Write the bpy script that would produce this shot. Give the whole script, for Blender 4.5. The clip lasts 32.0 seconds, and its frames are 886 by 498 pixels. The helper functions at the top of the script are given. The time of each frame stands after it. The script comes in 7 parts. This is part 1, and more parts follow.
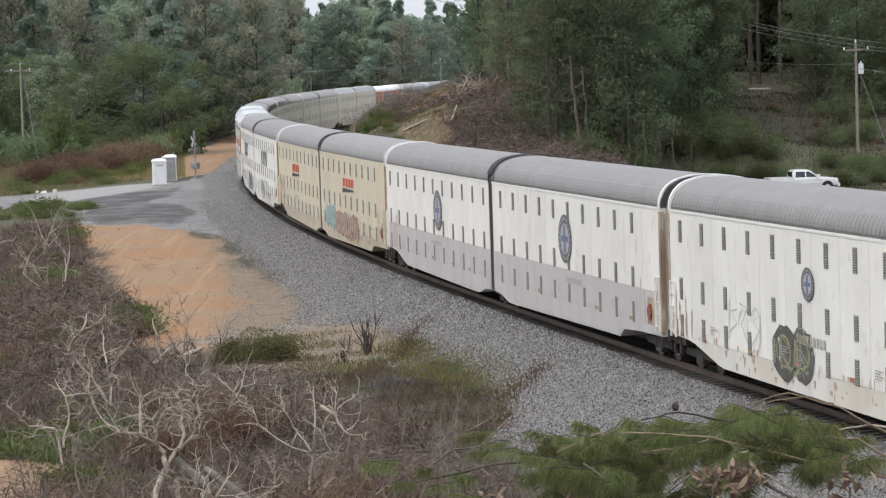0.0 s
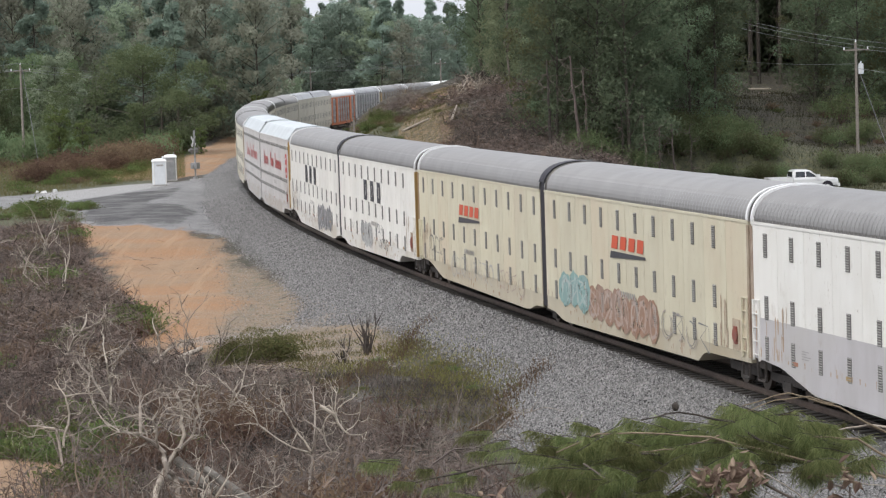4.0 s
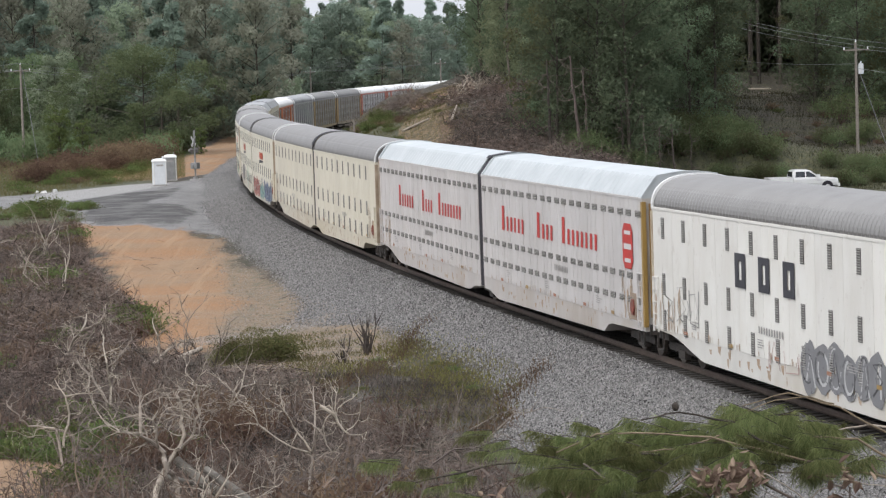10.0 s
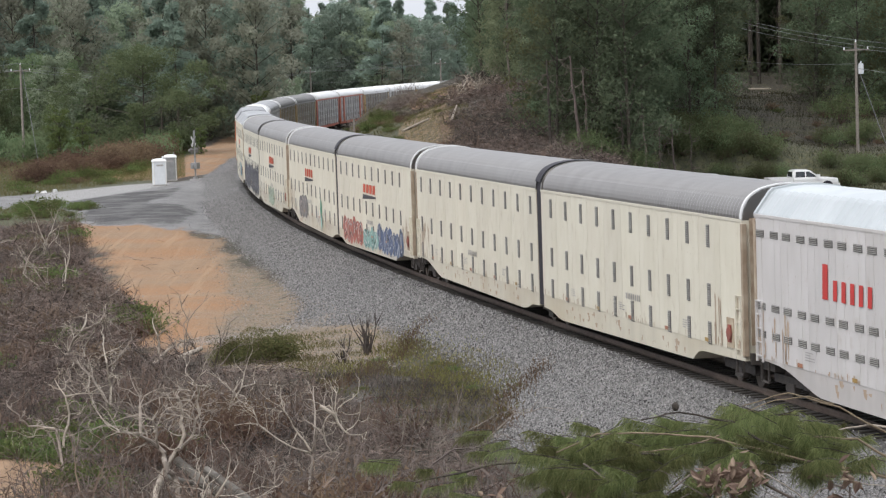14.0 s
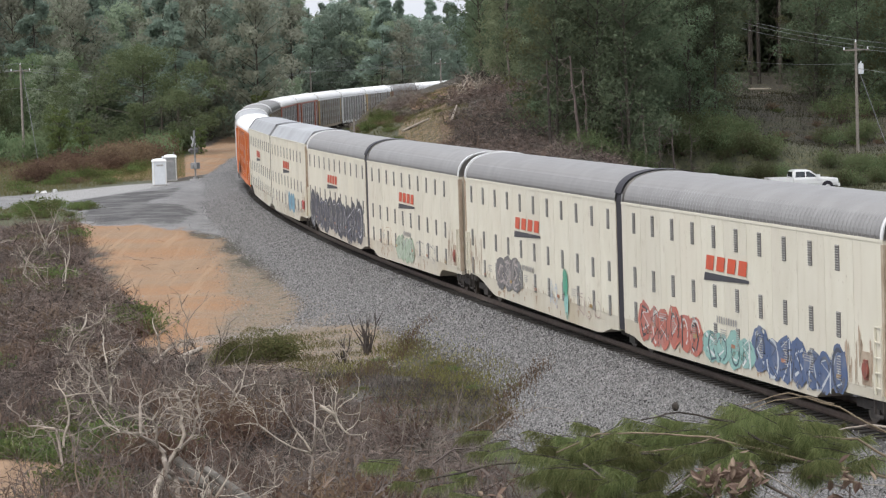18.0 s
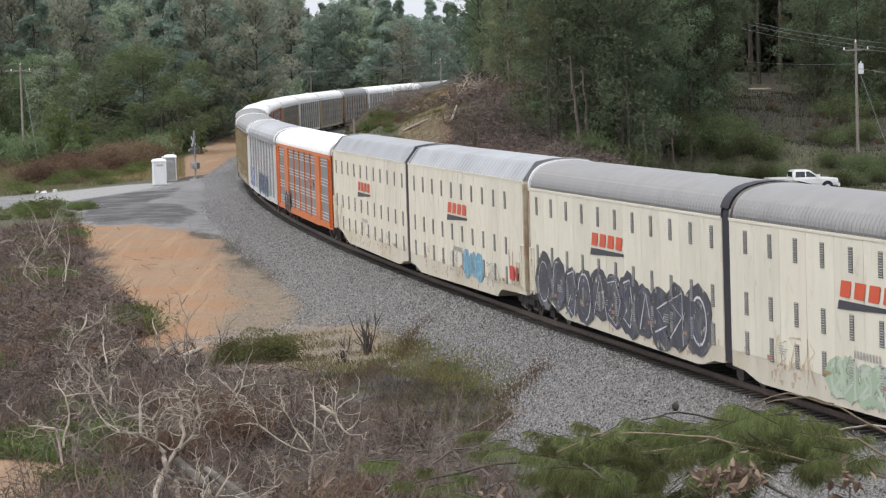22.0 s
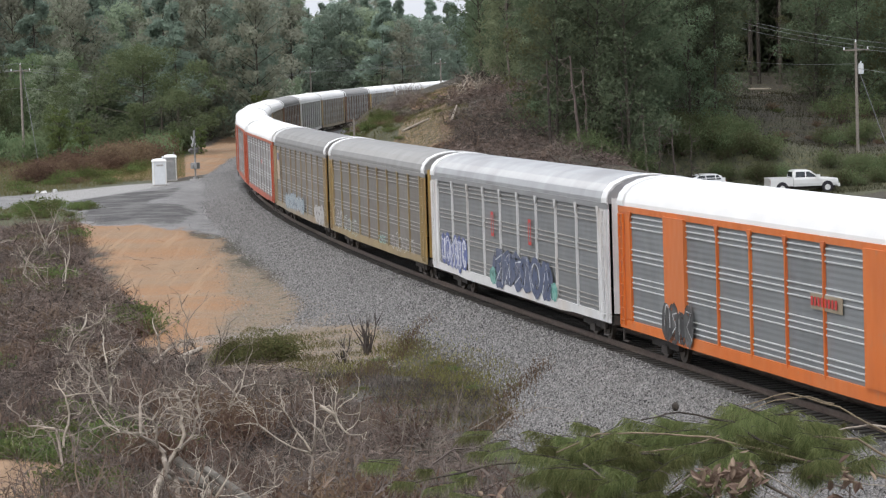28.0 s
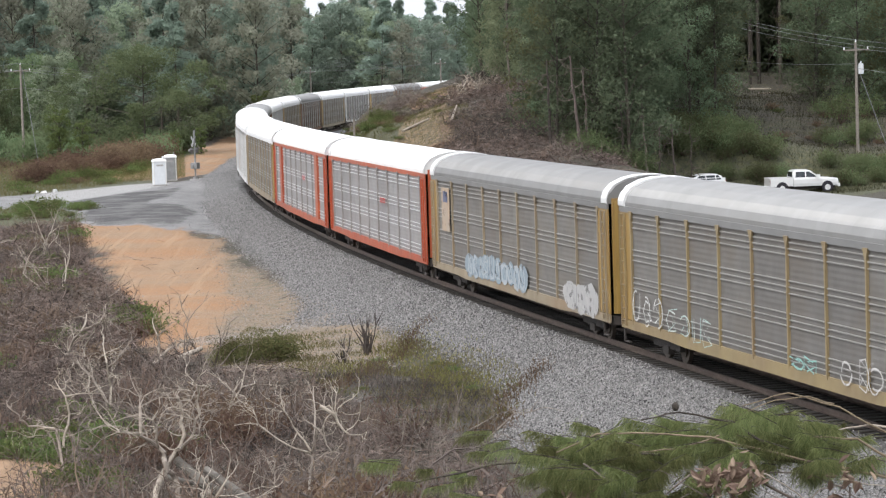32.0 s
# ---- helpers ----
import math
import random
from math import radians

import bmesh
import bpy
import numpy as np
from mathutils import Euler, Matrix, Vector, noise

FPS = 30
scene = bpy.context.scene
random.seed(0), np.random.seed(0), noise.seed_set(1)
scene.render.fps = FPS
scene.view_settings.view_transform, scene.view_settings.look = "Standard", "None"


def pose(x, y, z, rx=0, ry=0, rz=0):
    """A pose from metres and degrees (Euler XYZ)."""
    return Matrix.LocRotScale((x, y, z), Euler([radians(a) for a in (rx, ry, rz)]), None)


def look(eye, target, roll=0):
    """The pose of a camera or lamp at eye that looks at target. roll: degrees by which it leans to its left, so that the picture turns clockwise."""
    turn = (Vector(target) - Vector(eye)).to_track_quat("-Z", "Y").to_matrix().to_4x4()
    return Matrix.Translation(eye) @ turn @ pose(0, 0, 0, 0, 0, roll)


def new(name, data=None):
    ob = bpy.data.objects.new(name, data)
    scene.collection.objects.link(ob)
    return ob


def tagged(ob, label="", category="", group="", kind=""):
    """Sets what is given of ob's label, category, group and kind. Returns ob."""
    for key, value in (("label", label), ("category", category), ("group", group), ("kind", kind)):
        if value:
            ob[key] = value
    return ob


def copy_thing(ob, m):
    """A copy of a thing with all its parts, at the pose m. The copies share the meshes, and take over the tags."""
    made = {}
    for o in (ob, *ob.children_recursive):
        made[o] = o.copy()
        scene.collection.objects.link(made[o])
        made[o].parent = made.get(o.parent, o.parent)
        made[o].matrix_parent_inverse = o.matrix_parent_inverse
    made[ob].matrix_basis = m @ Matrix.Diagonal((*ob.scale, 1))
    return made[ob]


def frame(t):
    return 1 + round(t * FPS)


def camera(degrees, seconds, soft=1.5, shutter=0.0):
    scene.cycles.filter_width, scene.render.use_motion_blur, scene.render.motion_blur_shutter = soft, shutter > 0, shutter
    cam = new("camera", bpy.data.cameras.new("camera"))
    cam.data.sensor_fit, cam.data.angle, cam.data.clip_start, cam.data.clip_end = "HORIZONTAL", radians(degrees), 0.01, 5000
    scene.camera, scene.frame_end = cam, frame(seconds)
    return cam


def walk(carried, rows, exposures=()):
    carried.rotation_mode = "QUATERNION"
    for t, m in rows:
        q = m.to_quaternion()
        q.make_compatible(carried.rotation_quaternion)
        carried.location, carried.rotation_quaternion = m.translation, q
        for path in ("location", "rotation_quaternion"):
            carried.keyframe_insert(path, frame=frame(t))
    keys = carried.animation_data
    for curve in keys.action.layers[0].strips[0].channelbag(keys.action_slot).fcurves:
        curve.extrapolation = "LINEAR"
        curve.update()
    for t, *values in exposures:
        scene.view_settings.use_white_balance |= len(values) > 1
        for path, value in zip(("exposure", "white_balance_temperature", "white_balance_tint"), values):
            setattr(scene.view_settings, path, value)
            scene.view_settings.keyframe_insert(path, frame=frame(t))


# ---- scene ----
cam = camera(18.711, 32.0, soft=1.25)
EYE = (0.0, 0.0, 9.452)
VIEW = look(EYE, (0.0, 100.0, 9.452 - 100 * math.tan(radians(3.913))), -1.842)
walk(cam, [(0.0, VIEW), (32.0, VIEW)], exposures=[(0.0, 0.60), (6.0, 0.66), (10.0, 0.59), (14.0, 0.62), (17.0, 0.67), (22.0, 0.66), (25.0, 0.57), (28.0, 0.64), (29.0, 0.88), (31.0, 0.95), (32.0, 0.95)])

# ---- light: an overcast noon ----
world = bpy.data.worlds.new("overcast")
scene.world = world
world.use_nodes = True
wn, wl = world.node_tree.nodes, world.node_tree.links
sky = wn.new("ShaderNodeTexSky")
sky.sky_type, sky.sun_disc = "NISHITA", False
sky.sun_elevation, sky.sun_rotation = radians(52), radians(222)
sky.air_density, sky.dust_density = 1.0, 3.0
pale = wn.new("ShaderNodeHueSaturation")
pale.inputs["Saturation"].default_value = 0.12
wl.new(sky.outputs[0], pale.inputs["Color"])
cloud = wn.new("ShaderNodeMix")
cloud.data_type = "RGBA"
cloud.inputs[0].default_value, cloud.inputs[7].default_value = 0.75, (6.08, 6.36, 7.0, 1)
wl.new(pale.outputs[0], cloud.inputs[6])
# an overcast sky is brighter overhead than at the horizon
where, split, rise, deep = wn.new("ShaderNodeTexCoord"), wn.new("ShaderNodeSeparateXYZ"), wn.new("ShaderNodeMapRange"), wn.new("ShaderNodeVectorMath")
wl.new(where.outputs["Generated"], split.inputs[0])
wl.new(split.outputs["Z"], rise.inputs["Value"])
rise.inputs["To Min"].default_value, rise.inputs["To Max"].default_value = 0.68, 1.36
deep.operation = "SCALE"
wl.new(cloud.outputs[2], deep.inputs[0])
wl.new(rise.outputs[0], deep.inputs["Scale"])
wl.new(deep.outputs[0], wn["Background"].inputs["Color"])
wn["Background"].inputs["Strength"].default_value = 0.15
sun = new("sun", bpy.data.lights.new("sun", "SUN"))
sun.data.energy, sun.data.angle, sun.data.color = 1.05, radians(30), (1.0, 0.96, 0.9)
SUN_FROM = Vector((-math.sin(radians(42)) * math.cos(radians(52)), -math.cos(radians(42)) * math.cos(radians(52)), math.sin(radians(52))))
sun.matrix_world = look(SUN_FROM * 300, (0, 0, 0))


# ---- mesh and material helpers ----
class Shape:
    """Collects faces for one mesh."""

    def __init__(self):
        self.v, self.f = [], []

    def face(self, *pts):
        n = len(self.v)
        self.v += [tuple(p) for p in pts]
        self.f.append(tuple(range(n, n + len(pts))))
        return self

    def box(self, x0, x1, y0, y1, z0, z1):
        n = len(self.v)
        self.v += [(x, y, z) for x in (x0, x1) for y in (y0, y1) for z in (z0, z1)]
        self.f += [tuple(n + i for i in q) for q in ((0, 1, 3, 2), (4, 6, 7, 5), (0, 4, 5, 1), (2, 3, 7, 6), (0, 2, 6, 4), (1, 5, 7, 3))]
        return self

    def loft(self, rings, close=True, caps=False):
        n, m = len(self.v), len(rings[0])
        for r in rings:
            self.v += [tuple(p) for p in r]
        for i in range(len(rings) - 1):
            for j in range(m if close else m - 1):
                k = (j + 1) % m
                self.f.append((n + i * m + j, n + i * m + k, n + (i + 1) * m + k, n + (i + 1) * m + j))
        if caps:
            self.f.append(tuple(range(n, n + m)))
            self.f.append(tuple(range(n + (len(rings) - 1) * m, n + len(rings) * m)))
        return self

    def tube(self, pts, radii, sides=4, caps=True):
        pts = [Vector(p) for p in pts]
        rings = []
        for i, p in enumerate(pts):
            d = (pts[min(i + 1, len(pts) - 1)] - pts[max(i - 1, 0)]).normalized()
            a = d.cross(Vector((0.31, 0.2, 0.93))).normalized()
            b = d.cross(a)
            r = radii[i] if hasattr(radii, "__len__") else radii
            rings.append([p + r * (math.cos(t) * a + math.sin(t) * b) for t in (2 * math.pi * j / sides for j in range(sides))])
        return self.loft(rings, True, caps)

    def disc(self, c, r, h, sides=16, axis="y"):
        rings = []
        for e in (-h / 2, h / 2):
            ring = []
            for j in range(sides):
                a, b = r * math.cos(2 * math.pi * j / sides), r * math.sin(2 * math.pi * j / sides)
                ring.append({"y": (c[0] + a, c[1] + e, c[2] + b), "x": (c[0] + e, c[1] + a, c[2] + b), "z": (c[0] + a, c[1] + b, c[2] + e)}[axis])
            rings.append(ring)
        return self.loft(rings, True, True)

    def prism(self, outline, y0, y1):
        """An outline in x and z, drawn out along y."""
        return self.loft([[(x, y0, z) for x, z in outline], [(x, y1, z) for x, z in outline]], True, True)

    def mesh(self, name, smooth=False):
        me = bpy.data.meshes.new(name)
        me.from_pydata(self.v, [], self.f)
        if smooth:
            me.polygons.foreach_set("use_smooth", [True] * len(me.polygons))
        return me


def part(name, shape, material, parent=None, label="", m=None, smooth=False):
    """One mesh object, under a thing or a part."""
    me = shape.mesh(name, smooth) if isinstance(shape, Shape) else shape
    if material and not me.materials:
        me.materials.append(material)
    ob = new(name, me)
    ob.parent = parent
    if m is not None:
        ob.matrix_basis = m
    if label:
        ob["label"] = label
    return ob


def cards(name, pts, size, material, rng, flat=0.0, long=1.0, down=0.0, c=4):
    """Many small leaf faces round the points given, as one mesh."""
    n = len(pts)
    a = rng.normal(size=(n, 3))
    a[:, 2] = a[:, 2] * (1 - flat) - down
    a /= np.linalg.norm(a, axis=1)[:, None]
    b = np.cross(a, rng.normal(size=(n, 3)))
    b /= np.linalg.norm(b, axis=1)[:, None] + 1e-9
    s = size * rng.uniform(0.6, 1.3, (n, 1))
    v = np.stack([pts - a * s * long, pts + b * s * 0.55 - a * s * 0.1, pts + a * s * long, pts - b * s * 0.5 + a * s * 0.15][:c] if c == 4 else [pts - a * s * long, pts + b * s * 0.6, pts + a * s * long], 1).reshape(-1, 3)
    me = bpy.data.meshes.new(name)
    me.vertices.add(c * n)
    me.vertices.foreach_set("co", v.astype(np.float32).ravel())
    me.loops.add(c * n)
    me.loops.foreach_set("vertex_index", np.arange(c * n, dtype=np.int32))
    me.polygons.add(n)
    me.polygons.foreach_set("loop_start", np.arange(0, c * n, c, dtype=np.int32))
    me.update(calc_edges=True)
    me.materials.append(material)
    return me


def shell_leaves(name, centres, radii, n, size, material, rng, flat=0.6, long=1.0, loose=0.55):
    """Leaf faces that lie round the outside of clumps, each turned roughly outwards, as one mesh."""
    c = np.repeat(np.asarray(centres, float), n, 0)
    r = np.repeat(np.asarray(radii, float), n)[:, None]
    d = rng.normal(size=c.shape)
    d[:, 2] += 0.35
    d /= np.linalg.norm(d, axis=1)[:, None]
    lump = 1 + 0.22 * np.sin(5.1 * d[:, :1] + 3 * c[:, :1]) * np.sin(4.3 * d[:, 1:2] + 2 * c[:, 2:3])
    p = c + d * r * lump * rng.uniform(0.55, 1.08, (len(c), 1)) * [1, 1, flat]
    nrm = d + rng.normal(0, loose, d.shape)
    nrm /= np.linalg.norm(nrm, axis=1)[:, None]
    a = np.cross(nrm, rng.normal(size=d.shape))
    a /= np.linalg.norm(a, axis=1)[:, None] + 1e-9
    b = np.cross(nrm, a)
    s = size * rng.uniform(0.55, 1.35, (len(c), 1))
    v = np.stack([p - a * s * long, p + b * s * 0.85, p + a * s * long], 1).reshape(-1, 3)
    me = bpy.data.meshes.new(name)
    me.vertices.add(len(v))
    me.vertices.foreach_set("co", v.astype(np.float32).ravel())
    me.loops.add(len(v))
    me.loops.foreach_set("vertex_index", np.arange(len(v), dtype=np.int32))
    me.polygons.add(len(v) // 3)
    me.polygons.foreach_set("loop_start", np.arange(0, len(v), 3, dtype=np.int32))
    me.update(calc_edges=True)
    me.materials.append(material)
    return me


def surface(name, c1, c2, scale=3.0, rough=0.7, metal=0.0, bump=0.15, fine=30.0, stretch=(1, 1, 1), spread=0.0, c3=None, big=0.4, cut=(0.35, 0.7), grime=None, dent=0.0):
    """A surface of two colours in noise at two scales, a third in larger stains, and fine relief."""
    m = bpy.data.materials.new(name)
    m.use_nodes = True
    n, l = m.node_tree.nodes, m.node_tree.links
    b = n["Principled BSDF"]
    tc, mp = n.new("ShaderNodeTexCoord"), n.new("ShaderNodeMapping")
    mp.inputs["Scale"].default_value = stretch
    l.new(tc.outputs["Object"], mp.inputs["Vector"])
    info = n.new("ShaderNodeObjectInfo")
    add = n.new("ShaderNodeVectorMath")
    mul = n.new("ShaderNodeVectorMath")
    mul.operation = "SCALE"
    mul.inputs[0].default_value = (37.0, 11.0, 23.0)
    l.new(info.outputs["Random"], mul.inputs["Scale"])
    l.new(mp.outputs[0], add.inputs[0])
    l.new(mul.outputs[0], add.inputs[1])

    def tex(s, detail):
        t = n.new("ShaderNodeTexNoise")
        t.inputs["Scale"].default_value, t.inputs["Detail"].default_value = s, detail
        l.new(add.outputs[0], t.inputs["Vector"])
        return t

    def ramp(t, lo, hi):
        r = n.new("ShaderNodeMapRange")
        r.inputs["From Min"].default_value, r.inputs["From Max"].default_value = lo, hi
        l.new(t.outputs[0], r.inputs["Value"])
        return r

    t1 = tex(scale, 5)
    mix = n.new("ShaderNodeMix")
    mix.data_type = "RGBA"
    mix.inputs[6].default_value, mix.inputs[7].default_value = (*c1, 1), (*c2, 1)
    l.new(ramp(t1, *cut).outputs[0], mix.inputs[0])
    out = mix.outputs[2]
    if c3:
        t3 = tex(big, 4)
        mix3 = n.new("ShaderNodeMix")
        mix3.data_type = "RGBA"
        mix3.inputs[7].default_value = (*c3, 1)
        l.new(out, mix3.inputs[6])
        l.new(ramp(t3, 0.5, 0.68).outputs[0], mix3.inputs[0])
        out = mix3.outputs[2]
    if grime:
        for s_, lo, hi, amount in ((2.2, 0.62, 0.78, 0.35), (9.0, 0.67, 0.78, 0.6)):
            t4, r4, mix4 = tex(s_, 6), None, n.new("ShaderNodeMix")
            mix4.data_type = "RGBA"
            mix4.inputs[7].default_value = (*grime, 1)
            r4 = ramp(t4, lo, hi)
            r4.inputs["To Max"].default_value = amount
            l.new(out, mix4.inputs[6])
            l.new(r4.outputs[0], mix4.inputs[0])
            out = mix4.outputs[2]
    if spread:
        hs = n.new("ShaderNodeHueSaturation")
        val = ramp(info, 0, 1)
        l.new(info.outputs["Random"], val.inputs["Value"])
        val.inputs["To Min"].default_value, val.inputs["To Max"].default_value = 1 - spread, 1 + spread
        hue = ramp(info, 0, 1)
        l.new(info.outputs["Random"], hue.inputs["Value"])
        hue.inputs["To Min"].default_value, hue.inputs["To Max"].default_value = 0.5 - 0.05 * spread, 0.5 + 0.05 * spread
        l.new(val.outputs[0], hs.inputs["Value"])
        l.new(hue.outputs[0], hs.inputs["Hue"])
        l.new(out, hs.inputs["Color"])
        out = hs.outputs[0]
    l.new(out, b.inputs["Base Color"])
    b.inputs["Roughness"].default_value, b.inputs["Metallic"].default_value = rough, metal
    if bump:
        t2 = tex(fine, 3)
        bp = n.new("ShaderNodeBump")
        bp.inputs["Strength"].default_value, bp.inputs["Distance"].default_value = bump, 0.05
        l.new(t2.outputs[0], bp.inputs["Height"])
        l.new(bp.outputs[0], b.inputs["Normal"])
        if dent:
            t5, bp2 = tex(1.1, 1), n.new("ShaderNodeBump")
            bp2.inputs["Strength"].default_value, bp2.inputs["Distance"].default_value = dent, 0.12
            l.new(t5.outputs[0], bp2.inputs["Height"])
            l.new(bp.outputs[0], bp2.inputs["Normal"])
            l.new(bp2.outputs[0], b.inputs["Normal"])
    return m


def leafy(name, c1, c2, spread=0.25, through_light=0.48):
    """Thin leaves that let some light through; each leaf and each plant a little different."""
    m = bpy.data.materials.new(name)
    m.use_nodes = True
    n, l = m.node_tree.nodes, m.node_tree.links
    n.remove(n["Principled BSDF"])
    geo, info = n.new("ShaderNodeNewGeometry"), n.new("ShaderNodeObjectInfo")
    mix = n.new("ShaderNodeMix")
    mix.data_type = "RGBA"
    mix.inputs[6].default_value, mix.inputs[7].default_value = (*c1, 1), (*c2, 1)
    l.new(geo.outputs["Random Per Island"], mix.inputs[0])
    hs = n.new("ShaderNodeHueSaturation")
    for key, lo, hi in (("Value", 1 - spread, 1 + spread), ("Hue", 0.5 - 0.09 * spread, 0.5 + 0.05 * spread)):
        r = n.new("ShaderNodeMapRange")
        r.inputs["To Min"].default_value, r.inputs["To Max"].default_value = lo, hi
        l.new(info.outputs["Random"], r.inputs["Value"])
        l.new(r.outputs[0], hs.inputs[key])
    l.new(mix.outputs[2], hs.inputs["Color"])
    d, t, s = n.new("ShaderNodeBsdfDiffuse"), n.new("ShaderNodeBsdfTranslucent"), n.new("ShaderNodeMixShader")
    l.new(hs.outputs[0], d.inputs["Color"])
    l.new(hs.outputs[0], t.inputs["Color"])
    s.inputs[0].default_value = through_light
    l.new(d.outputs[0], s.inputs[1])
    l.new(t.outputs[0], s.inputs[2])
    l.new(s.outputs[0], n["Material Output"].inputs["Surface"])
    return m


# ---- materials ----
DIRTY = dict(grime=(0.26, 0.19, 0.13), scale=0.8, stretch=(1.3, 1.3, 0.7), rough=0.45, bump=0.03, fine=12, spread=0.05, big=0.25, dent=0.32)
WHITE = surface("white_car_paint", (0.720, 0.708, 0.668), (0.654, 0.638, 0.595), c3=(0.663, 0.648, 0.608), **DIRTY)
CLEAN = surface("clean_white_paint", (0.742, 0.731, 0.693), (0.670, 0.651, 0.606), c3=(0.707, 0.688, 0.649), **DIRTY)
CREAM = surface("cream_car_paint", (0.638, 0.605, 0.508), (0.584, 0.549, 0.450), c3=(0.593, 0.551, 0.458), **DIRTY)
TAN_CREAM = surface("weathered_cream_paint", (0.584, 0.547, 0.417), (0.522, 0.477, 0.356), c3=(0.534, 0.464, 0.348), **DIRTY)
PINKISH = surface("greyish_white_paint", (0.549, 0.527, 0.519), (0.490, 0.470, 0.457), c3=(0.498, 0.473, 0.457), **DIRTY)
BAND = surface("grey_lower_paint", (0.472, 0.453, 0.463), (0.396, 0.378, 0.378), c3=(0.434, 0.415, 0.406), **DIRTY)
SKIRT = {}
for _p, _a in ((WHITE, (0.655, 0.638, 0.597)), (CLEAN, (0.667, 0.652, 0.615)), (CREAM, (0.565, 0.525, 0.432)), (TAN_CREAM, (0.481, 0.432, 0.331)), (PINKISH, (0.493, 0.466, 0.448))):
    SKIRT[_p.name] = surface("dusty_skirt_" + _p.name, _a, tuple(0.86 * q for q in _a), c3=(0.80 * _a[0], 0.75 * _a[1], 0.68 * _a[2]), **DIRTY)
ROOF_GREY = surface("galvanised_roof", (0.294, 0.281, 0.268), (0.254, 0.242, 0.231), scale=1.2, rough=0.32, metal=0.92, bump=0.02, c3=(0.271, 0.258, 0.245), spread=0.08)
ROOF_PALE = surface("pale_grey_roof", (0.345, 0.352, 0.358), (0.300, 0.302, 0.308), scale=1.0, rough=0.45, metal=0.5, bump=0.05, c3=(0.275, 0.275, 0.280), spread=0.08)
ROOF_DULL = surface("dull_galvanised_roof", (0.250, 0.248, 0.244), (0.212, 0.210, 0.206), scale=1.0, rough=0.5, metal=0.4, bump=0.05, c3=(0.230, 0.226, 0.220), spread=0.08)
ROOF_ICE = surface("cool_white_roof", (0.433, 0.459, 0.472), (0.367, 0.394, 0.407), scale=0.9, rough=0.5, bump=0.04, c3=(0.394, 0.420, 0.433))
ROOF_WHITE = surface("white_roof", (0.688, 0.688, 0.688), (0.624, 0.624, 0.624), scale=0.8, rough=0.5, bump=0.03, c3=(0.640, 0.640, 0.632))
VENT = surface("dark_vent_metal", (0.135, 0.130, 0.122), (0.105, 0.101, 0.096), rough=0.6, bump=0)
VENT_SLAT = surface("grey_vent_slat", (0.270, 0.260, 0.240), (0.220, 0.210, 0.195), rough=0.6, bump=0)
END_TAN = surface("grimy_tan_end", (0.40, 0.33, 0.25), (0.26, 0.19, 0.13), scale=2.5, rough=0.8, bump=0.2, c3=(0.20, 0.12, 0.08), spread=0.2)
RUST = surface("rusty_steel", (0.17, 0.10, 0.06), (0.09, 0.06, 0.045), scale=4, rough=0.85, bump=0.3, c3=(0.24, 0.12, 0.06))
BLACK = surface("black_rubber", (0.012, 0.010, 0.017), (0.018, 0.016, 0.022), rough=0.7, bump=0.1)
STEEL = surface("dark_running_gear", (0.055, 0.045, 0.04), (0.03, 0.027, 0.025), scale=5, rough=0.8, bump=0.3)
WHEEL = surface("worn_wheel_steel", (0.12, 0.10, 0.085), (0.07, 0.06, 0.05), rough=0.5, metal=0.6, bump=0.1)
RAILTOP = surface("rail_steel", (0.16, 0.12, 0.10), (0.10, 0.075, 0.06), rough=0.5, metal=0.5, bump=0.1)
BRAKE_RED = surface("faded_red_housing", (0.26, 0.07, 0.05), (0.15, 0.06, 0.045), scale=5, rough=0.8, bump=0.2)
REFLECTOR = surface("faded_orange_reflector", (0.36, 0.16, 0.09), (0.28, 0.13, 0.08), rough=0.5, bump=0)
RUST_STAIN = surface("thin_rust_stain", (0.36, 0.26, 0.18), (0.44, 0.36, 0.28), scale=4, rough=0.8, bump=0)
RED = surface("red_lettering_paint", (0.50, 0.035, 0.03), (0.42, 0.04, 0.035), rough=0.5, bump=0)
BNRED = surface("orange_red_lettering_paint", (0.56, 0.08, 0.03), (0.48, 0.08, 0.04), rough=0.5, bump=0)
DARKBLUE = surface("black_lettering_paint", (0.035, 0.035, 0.045), (0.05, 0.05, 0.06), rough=0.5, bump=0)
GREYMARK = surface("faded_grey_marking", (0.36, 0.345, 0.33), (0.30, 0.29, 0.28), rough=0.6, bump=0)
ORANGE = surface("orange_car_paint", (0.555, 0.132, 0.021), (0.466, 0.109, 0.021), c3=(0.484, 0.136, 0.038), **DIRTY)
YELLOW = surface("yellow_brown_paint", (0.372, 0.242, 0.070), (0.293, 0.191, 0.068), c3=(0.244, 0.154, 0.070), **DIRTY)
POST_OCHRE = surface("dull_ochre_post", (0.297, 0.230, 0.117), (0.243, 0.188, 0.104), c3=(0.233, 0.169, 0.099), **DIRTY)
POST_TAN = surface("faded_tan_post", (0.297, 0.246, 0.171), (0.230, 0.186, 0.129), c3=(0.262, 0.192, 0.122), **DIRTY)
REDORANGE = surface("dull_red_orange_paint", (0.415, 0.088, 0.037), (0.312, 0.073, 0.037), c3=(0.353, 0.093, 0.052), **DIRTY)
PALEPOST = surface("pale_grey_paint", (0.623, 0.623, 0.623), (0.519, 0.519, 0.519), c3=(0.519, 0.472, 0.434), **DIRTY)
